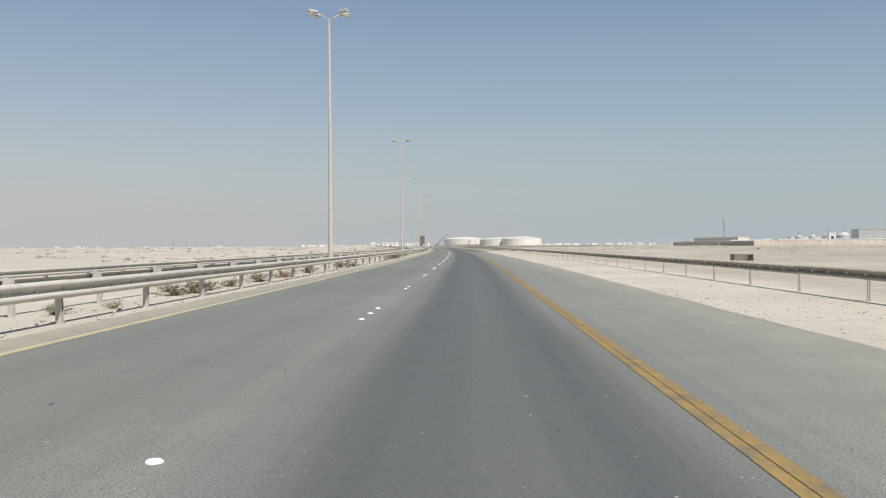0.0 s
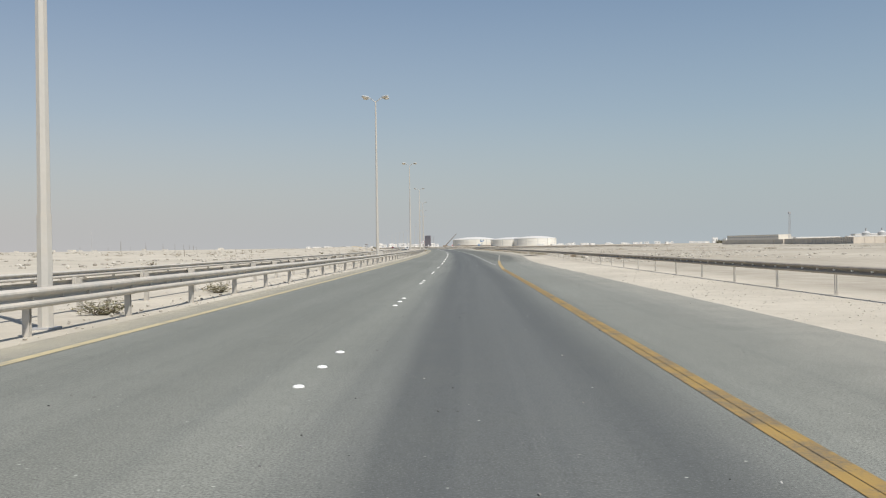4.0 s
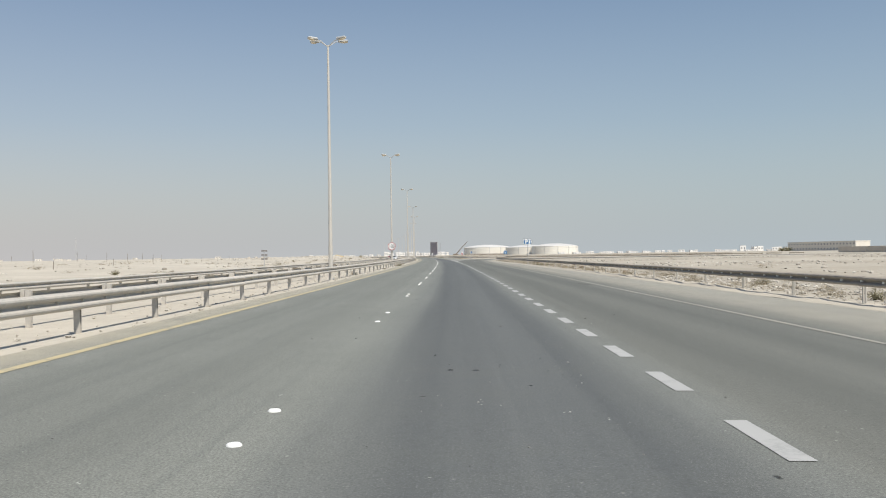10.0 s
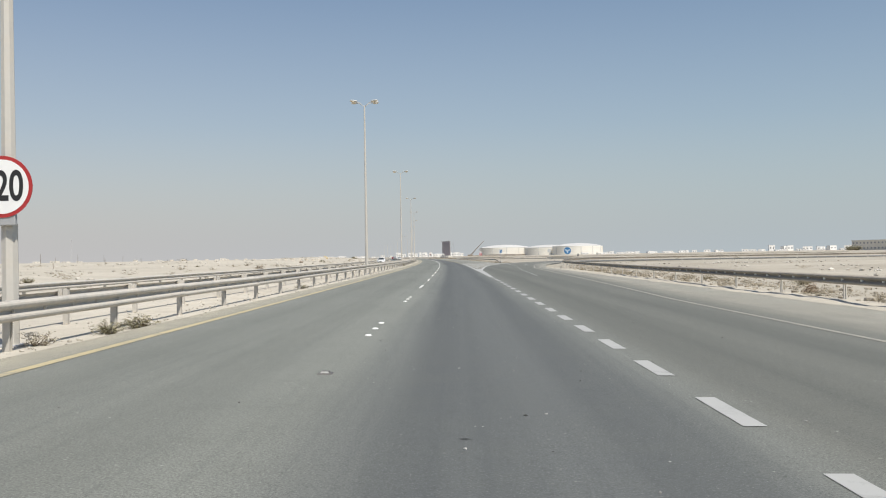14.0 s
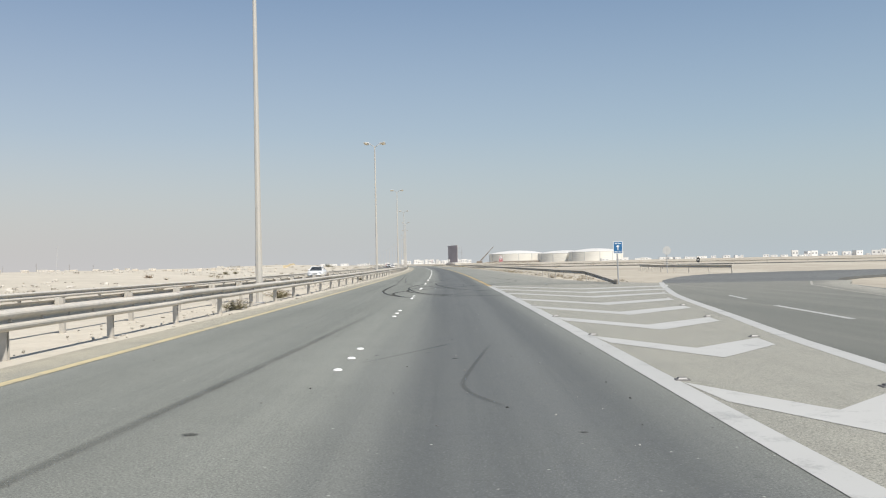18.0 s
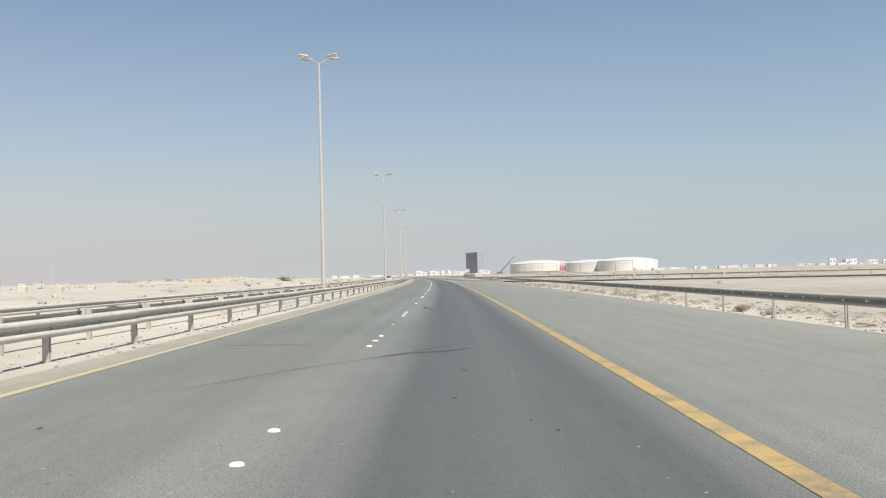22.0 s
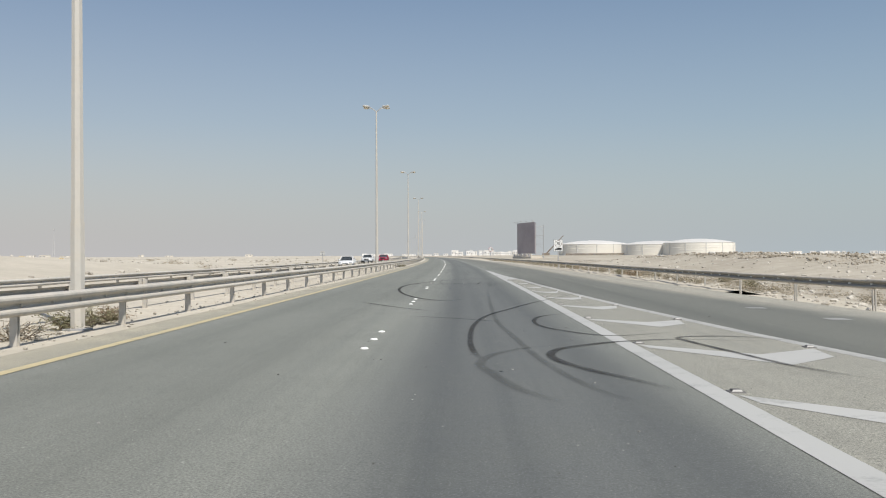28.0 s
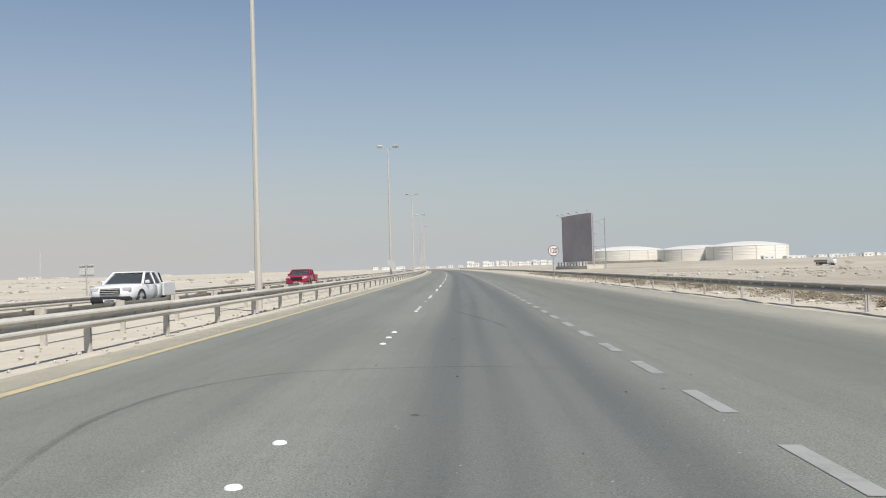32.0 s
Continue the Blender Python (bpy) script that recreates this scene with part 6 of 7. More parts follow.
def skid(points, width=0.17, mat=None, level=[0]):
    """A rubber mark: full in its middle, thinning to its edges and ends."""
    level[0] += 1
    z = 0.008 + 0.0004 * (level[0] % 12)
    ps = [place(lat, y, z) for lat, y in smooth_way(points)]
    verts, faces, fade = [], [], []
    for i, p in enumerate(ps):
        d = (ps[min(i + 1, len(ps) - 1)] - ps[max(i - 1, 0)]).normalized()
        nrm = Vector((d.y, -d.x, 0)) * width * 0.86
        u = i / (len(ps) - 1)
        end = min(1.0, 5 * u, 5 * (1 - u))
        for side, f in ((-0.5, 0.0), (-0.22, 1.0), (0.22, 1.0), (0.5, 0.0)):
            verts.append(p + nrm * side)
            fade.append(f * end)
    for i in range(len(ps) - 1):
        for k in range(3):
            a = 4 * i + k
            faces.append((a, a + 1, a + 5, a + 4))
    me = mesh_of("skid_mark", verts, faces, mat or RUBBER)
    me.attributes.new("fade", "FLOAT", "POINT").data.foreach_set("value", fade)
    faint = "dark " if mat in (None, RUBBER, RUBBER_MID) else "faint "
    return tagged(new("skid_mark", me), faint + "curving rubber skid mark on the asphalt", "skid mark", kind="structure")


skid([(-1.79, 684.3), (-2.04, 687.2), (-2.11, 690.1), (-2.17, 696.2), (-2.43, 705.8), (-3.11, 733.3)], 0.13, RUBBER_MID)
skid([(-1.4, 683.5), (-1.45, 684.8), (-1.49, 687.3), (-1.6, 691.0), (-1.91, 697.7), (-2.32, 714.0)], 0.13, RUBBER_MID)
skid([(-4.39, 690.5), (-3.39, 690.2), (-2.43, 689.7), (-1.46, 688.9), (-0.24, 687.2), (0.47, 686.2), (1.05, 685.4), (1.57, 684.4)], 0.12)
skid([(0.2, 683.8), (0.32, 685.0), (0.56, 687.2), (0.97, 690.8), (1.78, 696.7), (2.48, 701.7)], 0.13, RUBBER_MID)
skid([(-1.98, 698.2), (-1.15, 696.0), (-0.21, 693.9), (0.5, 692.9)], 0.09, RUBBER_FAINT)
skid([(3.27, 708.5), (3.76, 702.3), (5.03, 700.5), (5.29, 695.5), (5.64, 692.0), (5.87, 689.5), (5.58, 687.3), (5.37, 685.6)], 0.12)
skid([(4.02, 697.5), (4.42, 695.7), (4.92, 692.8), (5.66, 691.1), (6.29, 690.1), (6.23, 687.5)], 0.11)
skid([(1.7, 690.2), (2.1, 689.0), (2.7, 687.4), (3.07, 686.0), (3.42, 685.1)], 0.13, RUBBER_MID)
skid([(1.99, 689.1), (2.42, 688.3), (2.83, 687.2), (3.13, 686.0)], 0.1, RUBBER_FAINT)
skid([(8.07, 695.6), (7.14, 695.1), (5.99, 694.8), (4.81, 696.0), (4.23, 697.7)], 0.08, RUBBER_FAINT)
skid([(-3.81, 692.6), (-2.6, 692.0), (-1.32, 691.5), (-0.03, 690.2)], 0.08, RUBBER_FAINT)
skid([(4.78, 716.5), (4.08, 713.7), (3.78, 712.3), (3.6, 711.2), (3.5, 710.4)], 0.05)
skid([(4.54, 715.3), (4.01, 713.2), (3.75, 712.0), (3.58, 711.0)], 0.05)
skid([(4.28, 714.6), (3.87, 713.0), (3.62, 711.7), (3.46, 710.8)], 0.04, RUBBER_FAINT)
skid([(4.83, 730.3), (4.67, 726.7), (4.89, 723.5)], 0.09, RUBBER_FAINT)
skid([(2.01, 717.8), (2.13, 715.3), (2.39, 713.9)], 0.1, RUBBER_FAINT)
skid([(6.59, 794.4), (6.04, 794.4), (5.36, 793.5), (4.94, 792.6), (4.66, 791.5), (4.58, 790.6)], 0.3, RUBBER_GHOST)
skid([(-3.0, 746.9), (-2.1, 746.8), (-1.2, 746.7)], 0.1)
skid([(0.27, 743.8), (0.73, 744.35), (1.43, 744.8), (2.0, 745.5)], 0.1)
skid([(-1.85, 739.5), (-0.84, 741.8), (0.56, 744.1), (2.2, 747.5)], 0.16, RUBBER_FAINT)
skid([(3.36, 899.3), (3.0, 900.2), (2.73, 900.8), (2.5, 901.6), (2.47, 902.3), (2.66, 903.0), (3.11, 903.6), (3.65, 904.1), (4.55, 904.5), (5.99, 904.3)], .17)
skid([(2.26, 898.4), (1.89, 899.2), (1.63, 900.5), (1.55, 901.2), (1.71, 902.1), (2.12, 902.9), (2.78, 903.5)], .2, RUBBER_FAINT)
skid([(6.05, 904.5), (5.65, 905.0), (5.11, 905.1), (4.61, 904.8), (4.66, 904.0), (4.84, 902.8), (5.07, 901.4), (5.51, 900.2)], .14)
skid([(3.7, 910.6), (3.01, 909.6), (2.75, 908.5), (2.71, 907.2), (2.98, 906.1), (3.66, 905.1), (4.76, 905.8)], .13)
skid([(0.66, 934.0), (-0.59, 931.4), (-1.02, 927.7), (-0.98, 924.0), (-0.55, 920.1), (0.14, 917.1), (0.91, 915.8), (1.39, 916.8)], .16)
skid([(-1.49, 915.1), (-0.3, 912.7), (0.6, 911.2)], .1)
skid([(0.31, 909.3), (1.14, 908.8), (2.01, 908.0)], .1)
skid([(5.4, 921.6), (3.36, 915.3), (2.43, 911.9), (1.84, 909.5), (1.55, 907.0), (1.46, 904.4), (1.48, 902.8), (1.56, 901.7)], .13)
skid([(2.35, 925.8), (2.07, 913.8), (2.01, 908.0), (2.15, 904.5), (2.3, 901.6), (2.56, 899.5), (2.9, 898.4)], .16, RUBBER_FAINT)
skid([(-0.7, 930.4), (-0.42, 932.3), (0.17, 934.7), (1.24, 937.4), (2.62, 939.9), (4.11, 941.0), (4.53, 941.5)], .12)
skid([(4.53, 941.5), (3.64, 939.3), (2.46, 937.4), (1.93, 936.1)], .08, RUBBER_FAINT)
skid([(-0.23, 932.3), (0.57, 931.1), (1.24, 930.8), (2.04, 930.7), (2.83, 930.7), (3.47, 930.8), (4.24, 930.8), (4.79, 931.1)], 0.13)
skid([(4.79, 931.1), (4.34, 931.9), (3.37, 932.2), (2.64, 932.0), (1.66, 931.3), (1.08, 930.8), (0.48, 929.8), (-0.05, 929.0), (-0.31, 928.1)], 0.13)
skid([(0.5, 929.4), (1.24, 929.2), (1.93, 928.9), (2.6, 928.8), (3.47, 928.9), (4.37, 929.1), (4.89, 929.4)], 0.13)
skid([(4.89, 929.4), (4.82, 929.7), (4.48, 930.3), (4.28, 931.0)], 0.12)
skid([(0.67, 940.8), (0.41, 936.6), (0.36, 934.3), (0.4, 932.5), (0.5, 931.0), (0.67, 929.8)], .1, RUBBER_FAINT)
skid([(2.38, 934.9), (2.1, 931.0), (1.92, 928.6)], .08, RUBBER_FAINT)
skid([(2.33, 933.6), (2.03, 929.5)], .1, RUBBER_FAINT)
skid([(2.65, 932.5), (2.59, 930.6), (2.54, 928.3), (2.51, 926.0)], .2, RUBBER_GHOST)
skid([(-0.01, 657.5), (-0.26, 658.1), (-0.66, 659.3), (-0.99, 660.7), (-1.32, 662.6), (-1.68, 665.9), (-1.8, 671.3), (-1.79, 678.0), (-1.79, 684.0)], .18)
skid([(0.15, 657.5), (-0.07, 657.9), (-0.43, 658.9), (-0.71, 660.0), (-0.92, 661.3), (-1.02, 662.9), (-0.89, 664.6), (-0.45, 666.4), (0.33, 668.8), (1.5, 671.2), (3.2, 675.1), (4.92, 679.2), (5.75, 682.6), (5.98, 686.8), (5.29, 692.2)], .2)
skid([(5.93, 688.3), (4.83, 683.2), (2.95, 678.7), (1.22, 675.7), (0.11, 672.8), (-0.51, 669.0), (-0.55, 666.2), (-0.42, 664.8), (-0.09, 663.3), (0.43, 661.8), (1.04, 660.7), (1.59, 659.7), (2.11, 659.1), (2.8, 658.5), (3.45, 658.2), (4.1, 658.1), (4.79, 658.1)], .19)
skid([(1.86, 657.6), (1.56, 658.3), (1.08, 659.4), (0.66, 660.5), (0.23, 662.4), (-0.12, 664.5), (-0.46, 667.5), (-0.67, 670.9), (-0.55, 674.4), (0.05, 681.2), (0.95, 687.8)], .14)
skid([(-1.4, 683.5), (-0.86, 678.4), (0.23, 673.3), (1.24, 669.7), (2.08, 667.1), (3.02, 664.6), (3.98, 663.0), (4.99, 661.4)], .13)
skid([(0.89, 683.1), (0.64, 680.4), (0.82, 675.8), (1.23, 671.9), (1.89, 667.5)], .1)
skid([(3.02, 664.6), (3.43, 662.9), (3.86, 661.5), (4.56, 660.0)], .09, RUBBER_FAINT)
skid([(3.24, 666.5), (2.53, 663.9), (1.83, 661.2), (1.2, 659.0), (0.86, 657.7)], .16, RUBBER_FAINT)
skid([(7.28, 681.6), (6.63, 672.6), (5.79, 667.9), (5.03, 664.9), (4.05, 661.8), (3.22, 659.3)], .1, RUBBER_FAINT)
skid([(2.85, 681.9), (2.38, 677.8), (2.22, 673.2), (2.33, 669.5)], .1, RUBBER_FAINT)
skid([(0.89, 850.4), (-0.3, 847.9), (-0.96, 843.3), (-0.9, 839.2), (-0.5, 836.1), (0.33, 833.9)], .15)
skid([(2.25, 843.6), (1.2, 841.3), (1.07, 839.0), (1.23, 836.2), (2.18, 834.0), (3.14, 834.8), (4.02, 837.6)], .13)
skid([(3.66, 833.6), (4.47, 830.1), (4.86, 825.9), (5.34, 823.5)], .09)
skid([(2.89, 828.4), (3.35, 825.7), (3.57, 823.8), (3.86, 823.1)], .11)
skid([(-1.81, 839.1), (-2.72, 835.2), (-2.78, 829.7), (-2.0, 823.7), (-1.36, 820.4), (-0.76, 818.0), (-0.3, 816.3)], .2, RUBBER_GHOST)
skid([(0.49, 829.1), (0.27, 827.6), (0.32, 825.8)], .12, RUBBER_FAINT)
skid([(6.6, 857.5), (6.63, 846.4), (6.08, 839.9), (4.91, 835.9)], .1, RUBBER_FAINT)
skid([(0.55, 765.8), (0.52, 765), (0.69, 763.9), (1.02, 762.7)], 0.16)
skid([(2.83, 769.7), (2.41, 768.2), (2.21, 766), (2.22, 763.8)], 0.13, RUBBER_FAINT)
skid([(4.2, 776), (6.5, 772), (8.4, 768)], 0.08, RUBBER_FAINT)
skid([(0.4, 1000.6), (0.9, 999.3), (1.6, 995.9), (2.3, 990.0), (3.0, 986.1), (3.6, 984.0), (4.05, 982.7), (4.5, 981.4), (5.2, 980.0), (6.4, 978.4)], 0.14)
skid([(0.6, 1003), (2.0, 999.5), (3.6, 997.5), (5.2, 995)], 0.1, RUBBER_FAINT)
skid([(-1.3, 1003.5), (-1.83, 1006), (-1.93, 1007.4), (-1.7, 1008.9), (-0.89, 1010.3), (0.51, 1010.8), (1.94, 1010.8), (2.7, 1010.4)], 0.12, RUBBER_FAINT)
skid([(1.0, 1026), (1.9, 1021), (2.3, 1018)], 0.12, RUBBER_FAINT)
skid([(-2.2, 619), (-1.6, 624), (-1.1, 634), (-0.6, 648)], 0.2, RUBBER_FAINT)
skid([(2.0, 638), (1.6, 634.5), (1.5, 632.8), (1.9, 631.5)], 0.08, RUBBER_FAINT)
skid([(3.5, 690.0), (3.58, 688.8), (3.72, 687.6)], 0.07)
skid([(3.45, 689.6), (3.62, 688.4), (3.66, 687.2)], 0.06)
skid([(3.5, 724.6), (3.6, 724.2), (3.72, 723.9)], 0.2)
skid([(3.46, 817.5), (3.65, 817.7), (3.86, 818.0)], 0.16)
skid([(3.4, 816.9), (3.52, 816.9), (3.66, 816.8)], 0.14)
skid([(0.2, 635.2), (0.9, 636.8), (1.4, 638)], 0.1, RUBBER_FAINT)

for lat, y, w in ((0.9, 814.8, 0.34), (1.7, 815.6, 0.4), (2.5, 816.3, 0.42), (3.0, 814.9, 0.3), (1.3, 817.4, 0.26), (0.4, 816.9, 0.22)):
    skid([(lat - 0.45, y - 0.3), (lat, y), (lat + 0.4, y + 0.25)], w, RUBBER_FAINT)

# ---- oil stains, tar seams and small debris ----
def blot(lat, y, a, b):
    """A stain, darkest at its middle, with a ragged thin rim."""
    n, pts, fade, faces = 16, [place(lat, y, 0.0045)], [1.0], []
    for share, f in ((0.55, 0.9), (1.0, 0.0)):
        for k in range(n):
            t = 2 * math.pi * k / n
            r = share * (1 + 0.6 * noise.noise(Vector((math.cos(t) * 1.6, math.sin(t) * 1.6, lat * 7 + y))))
            pts.append(place(lat + a * r * math.cos(t), y + b * r * math.sin(t), 0.0045))
            fade.append(f)
    for k in range(n):
        q = (k + 1) % n
        faces += [(0, 1 + k, 1 + q), (1 + k, 1 + n + k, 1 + n + q, 1 + q)]
    me = mesh_of("stain", pts, faces, OIL)
    me.attributes.new("fade", "FLOAT", "POINT").data.foreach_set("value", fade)
    tagged(new("stain", me), "dark irregular oil stain on the asphalt", "stain", kind="structure")


for spec in ((-1.14, 324.4, 0.09, 0.2), (-0.98, 324.9, 0.1, 0.16), (-1.3, 323.7, 0.05, 0.2), (-1.06, 323.9, 0.07, 0.1), (1.1, 341, 0.5, 0.25), (1.9, 341.2, 0.35, 0.2), (1.7, 326.5, 0.12, 0.25), (-1.17, 762, 0.05, 0.7), (-0.63, 630.4, 0.08, 0.09), (1.2, 333, 0.5, 0.07), (6.0, 252.5, 0.22, 0.14), (2.6, 770.5, 0.1, 0.16), (4.9, 786, 0.5, 0.1), (1.0, 767.5, 0.14, 0.07), (7.4, 774.5, 0.5, 0.3), (-2.0, 691.4, 0.1, 0.5), (-2.5, 208.8, 0.22, 0.16), (-2.1, 210.0, 0.2, 0.12), (-1.85, 211.3, 0.12, 0.08), (-0.15, 206.4, 0.06, 0.07), (-0.15, 205.4, 0.05, 0.06), (2.2, 207.0, 0.07, 0.14), (2.2, 209.6, 0.03, 0.2), (3.1, 207.0, 0.05, 0.06), (-1.0, 203.7, 0.05, 0.05), (4.0, 205.2, 0.04, 0.05), (0.75, 231.4, 0.06, 0.08), (2.15, 233.3, 0.05, 0.12), (2.75, 230.8, 0.06, 0.06), (1.7, 228.8, 0.12, 0.08), (1.9, 228.6, 0.1, 0.07), (2.1, 457.6, 0.08, 0.12), (2.1, 460.7, 0.1, 0.2), (6.9, 455.6, 0.28, 0.3), (6.7, 456.3, 0.2, 0.25), (2.8, 454.5, 0.03, 0.2), (0.8, 452.8, 0.05, 0.06), (2.0, 796.3, 0.1, 0.1), (4.5, 796.1, 0.2, 0.08)):
    blot(*spec)
rnd = random.Random(21)
for k in range(260):
    y = rnd.uniform(172, 1080)
    lat = rnd.choice((rnd.gauss(1.8, 0.9), rnd.uniform(-3.4, 3.4), rnd.uniform(-3.4, 9)))
    s = rnd.uniform(0.02, 0.055)
    blot(lat, y, s * rnd.uniform(0.6, 1.3), s * rnd.uniform(0.6, 2.2))

# ---- stones ----
def stone_points(rnd_, size):
    bm = bmesh.new()
    bmesh.ops.create_icosphere(bm, subdivisions=1, radius=1)
    sx, sy, sz = rnd_.uniform(0.6, 1.3), rnd_.uniform(0.6, 1.3), rnd_.uniform(0.35, 0.8)
    vs = [Vector((v.co.x * sx, v.co.y * sy, v.co.z * sz)) * size * rnd_.uniform(0.75, 1.2) for v in bm.verts]
    fs = [tuple(v.index for v in f.verts) for f in bm.faces]
    bm.free()
    return vs, fs


def heap(name, n, where, size, mat, label, seed, level=None):
    """Many loose stones as one scatter; where(rnd) gives lat, y."""
    rnd_ = random.Random(seed)
    kinds = [stone_points(rnd_, 1.0) for _ in range(8)]
    verts, faces = [], []
    for _ in range(n):
        lat, y = where(rnd_)
        vs, fs = rnd_.choice(kinds)
        s = size(rnd_)
        m = Matrix.Translation(place(lat, y, (dune(lat, y) + bank(lat, y) if level is None else level) + s * 0.15)) @ Matrix.Rotation(rnd_.uniform(0, 6.3), 4, "Z")
        b = len(verts)
        verts += [m @ (v * s) for v in vs]
        faces += [tuple(i + b for i in f) for f in fs]
    tagged(new(name, mesh_of(name, verts, faces, mat)), label, "stones", kind="stuff")


def stone_material(name, a, b):
    m, nt, bs = material(name, 0.95)
    isl = add(nt, "ShaderNodeNewGeometry").outputs["Random Per Island"]
    col = ramp(nt, isl, [(0.0, a), (1.0, b)])
    col = mix(nt, ramp(nt, noise_of(nt, coords(nt), 9, 4), [(0.35, (0, 0, 0)), (0.7, (0.5, 0.5, 0.5))]), col, tuple(c * 0.6 for c in a))
    nt.links.new(col, bs.inputs["Base Color"])
    bump(nt, bs, noise_of(nt, coords(nt), 30, 3), 0.4, 0.01)
    return m


STONE = stone_material("pale limestone rubble", (0.33, 0.3, 0.25), (0.62, 0.58, 0.51))
EARTH = stone_material("brown dug earth and rock", (0.25, 0.215, 0.165), (0.47, 0.42, 0.34))
GRAVEL = stone_material("sandy gravel", (0.36, 0.33, 0.275), (0.58, 0.54, 0.465))
small = lambda a, b: (lambda r: a + (b - a) * r.random() ** 2.5)  # noqa: E731
heap("gravel", 9000, lambda r: (r.uniform(6.9, 10.6), 172 + 173 * r.random() ** 1.4), small(0.008, 0.03), GRAVEL, "loose sandy gravel on the verge", 1)
heap("gravel", 7000, lambda r: (-4.75 - abs(r.gauss(0, 1.3)), r.uniform(172, 1060)), small(0.01, 0.055), GRAVEL, "loose gravel and sand clods in the median", 2)
heap("rubble", 5200, lambda r: (11.5 + abs(r.gauss(0, 2.6)), r.uniform(338, 470)), small(0.02, 0.12), STONE, "pale stone rubble dumped behind the guardrail", 3)
heap("rubble", 2200, lambda r: (RAMP_RAIL(min(660, y)) + 0.6 + abs(r.gauss(0, 2.5)), y) if (y := r.uniform(480, 665)) else None, small(0.03, 0.16), EARTH, "broken brown stone and plaster along the slip road", 4)
heap("rubble", 2200, lambda r: (10.3 + abs(r.gauss(0, 1.6)), r.uniform(676, 868)), small(0.02, 0.12), STONE, "pale stones behind the guardrail", 5)
heap("rubble", 2600, lambda r: (11.0 + abs(r.gauss(0, 2.2)), r.uniform(905, 1090)), small(0.02, 0.13), STONE, "pale stones and litter behind the guardrail", 6)
heap("rubble", 3500, lambda r: (33 + r.gauss(0, 7), 985 + r.gauss(0, 34)), small(0.02, 0.14), STONE, "dug-out rocky rubble on the sand bank", 7)


def east_drifts(y0, y1):
    """Places on the eastern plain where stones lie in drifts."""
    def where(r):
        while True:
            lat, y = 14 + 90 * r.random() ** 1.4, r.uniform(y0, y1)
            if noise.noise(Vector((lat * 0.09, y * 0.04, 5))) + 0.4 * noise.noise(Vector((lat * 0.3, y * 0.12, 7))) > 0.1:
                return lat, y
    return where


heap("rubble", 2200, east_drifts(905, 1130), small(0.05, 0.3), STONE, "scattered rocks on the desert floor", 8)
heap("rubble", 5200, east_drifts(350, 640), small(0.05, 0.24), STONE, "scattered rocks on the desert floor", 9)


def drifts(r):
    """A place on the western desert where stones lie in long drifts."""
    while True:
        lat, y = -20 - 130 * r.random() ** 1.3, r.uniform(200, 1200)
        if noise.noise(Vector((lat * 0.08, y * 0.03, 8))) + 0.4 * noise.noise(Vector((lat * 0.3, y * 0.1, 2))) > 0.12:
            return lat, y


heap("rubble", 5500, drifts, small(0.06, 0.4), STONE, "scattered rocks on the western desert", 10)
heap("gravel", 1500, lambda r: (9.6 + r.uniform(0, 2.4), r.uniform(345, 1060)), small(0.012, 0.06), GRAVEL, "loose gravel along the road edge", 12)

heap("rubble", 9000, lambda r: (31 + abs(r.gauss(0, 8)) - 4, 985 + r.gauss(0, 38)), small(0.03, 0.17), EARTH, "brown rocky spoil on the dug-out bank", 14)


GRIT = stone_material("dark and pale road grit", (0.03, 0.03, 0.03), (0.5, 0.49, 0.46))
heap("grit", 6500, lambda r: (r.choice((r.gauss(2.0, 1.0), r.uniform(-3.6, 6.5))), r.uniform(172, 1030)), small(0.005, 0.017), GRIT, "loose grit and chippings on the asphalt", 13, 0.001)

# ---- desert shrubs ----
def shrub_material(name, a, b):
    m, nt, bs = material(name, 0.9)
    isl = add(nt, "ShaderNodeNewGeometry").outputs["Random Per Island"]
    nt.links.new(ramp(nt, isl, [(0.0, a), (0.6, b), (1.0, tuple(min(1, c * 1.5) for c in b))]), bs.inputs["Base Color"])
    return m


GREEN_DRY = shrub_material("dry grey-green leaves", (0.1, 0.1, 0.05), (0.22, 0.2, 0.12))
BROWN_DRY = shrub_material("dead brown twigs", (0.1, 0.07, 0.045), (0.27, 0.2, 0.13))
GREY_DRY = shrub_material("bleached grey twigs", (0.2, 0.18, 0.14), (0.4, 0.36, 0.28))
TWIG = plain("bare shrub stem", (0.16, 0.12, 0.08), 0.9)


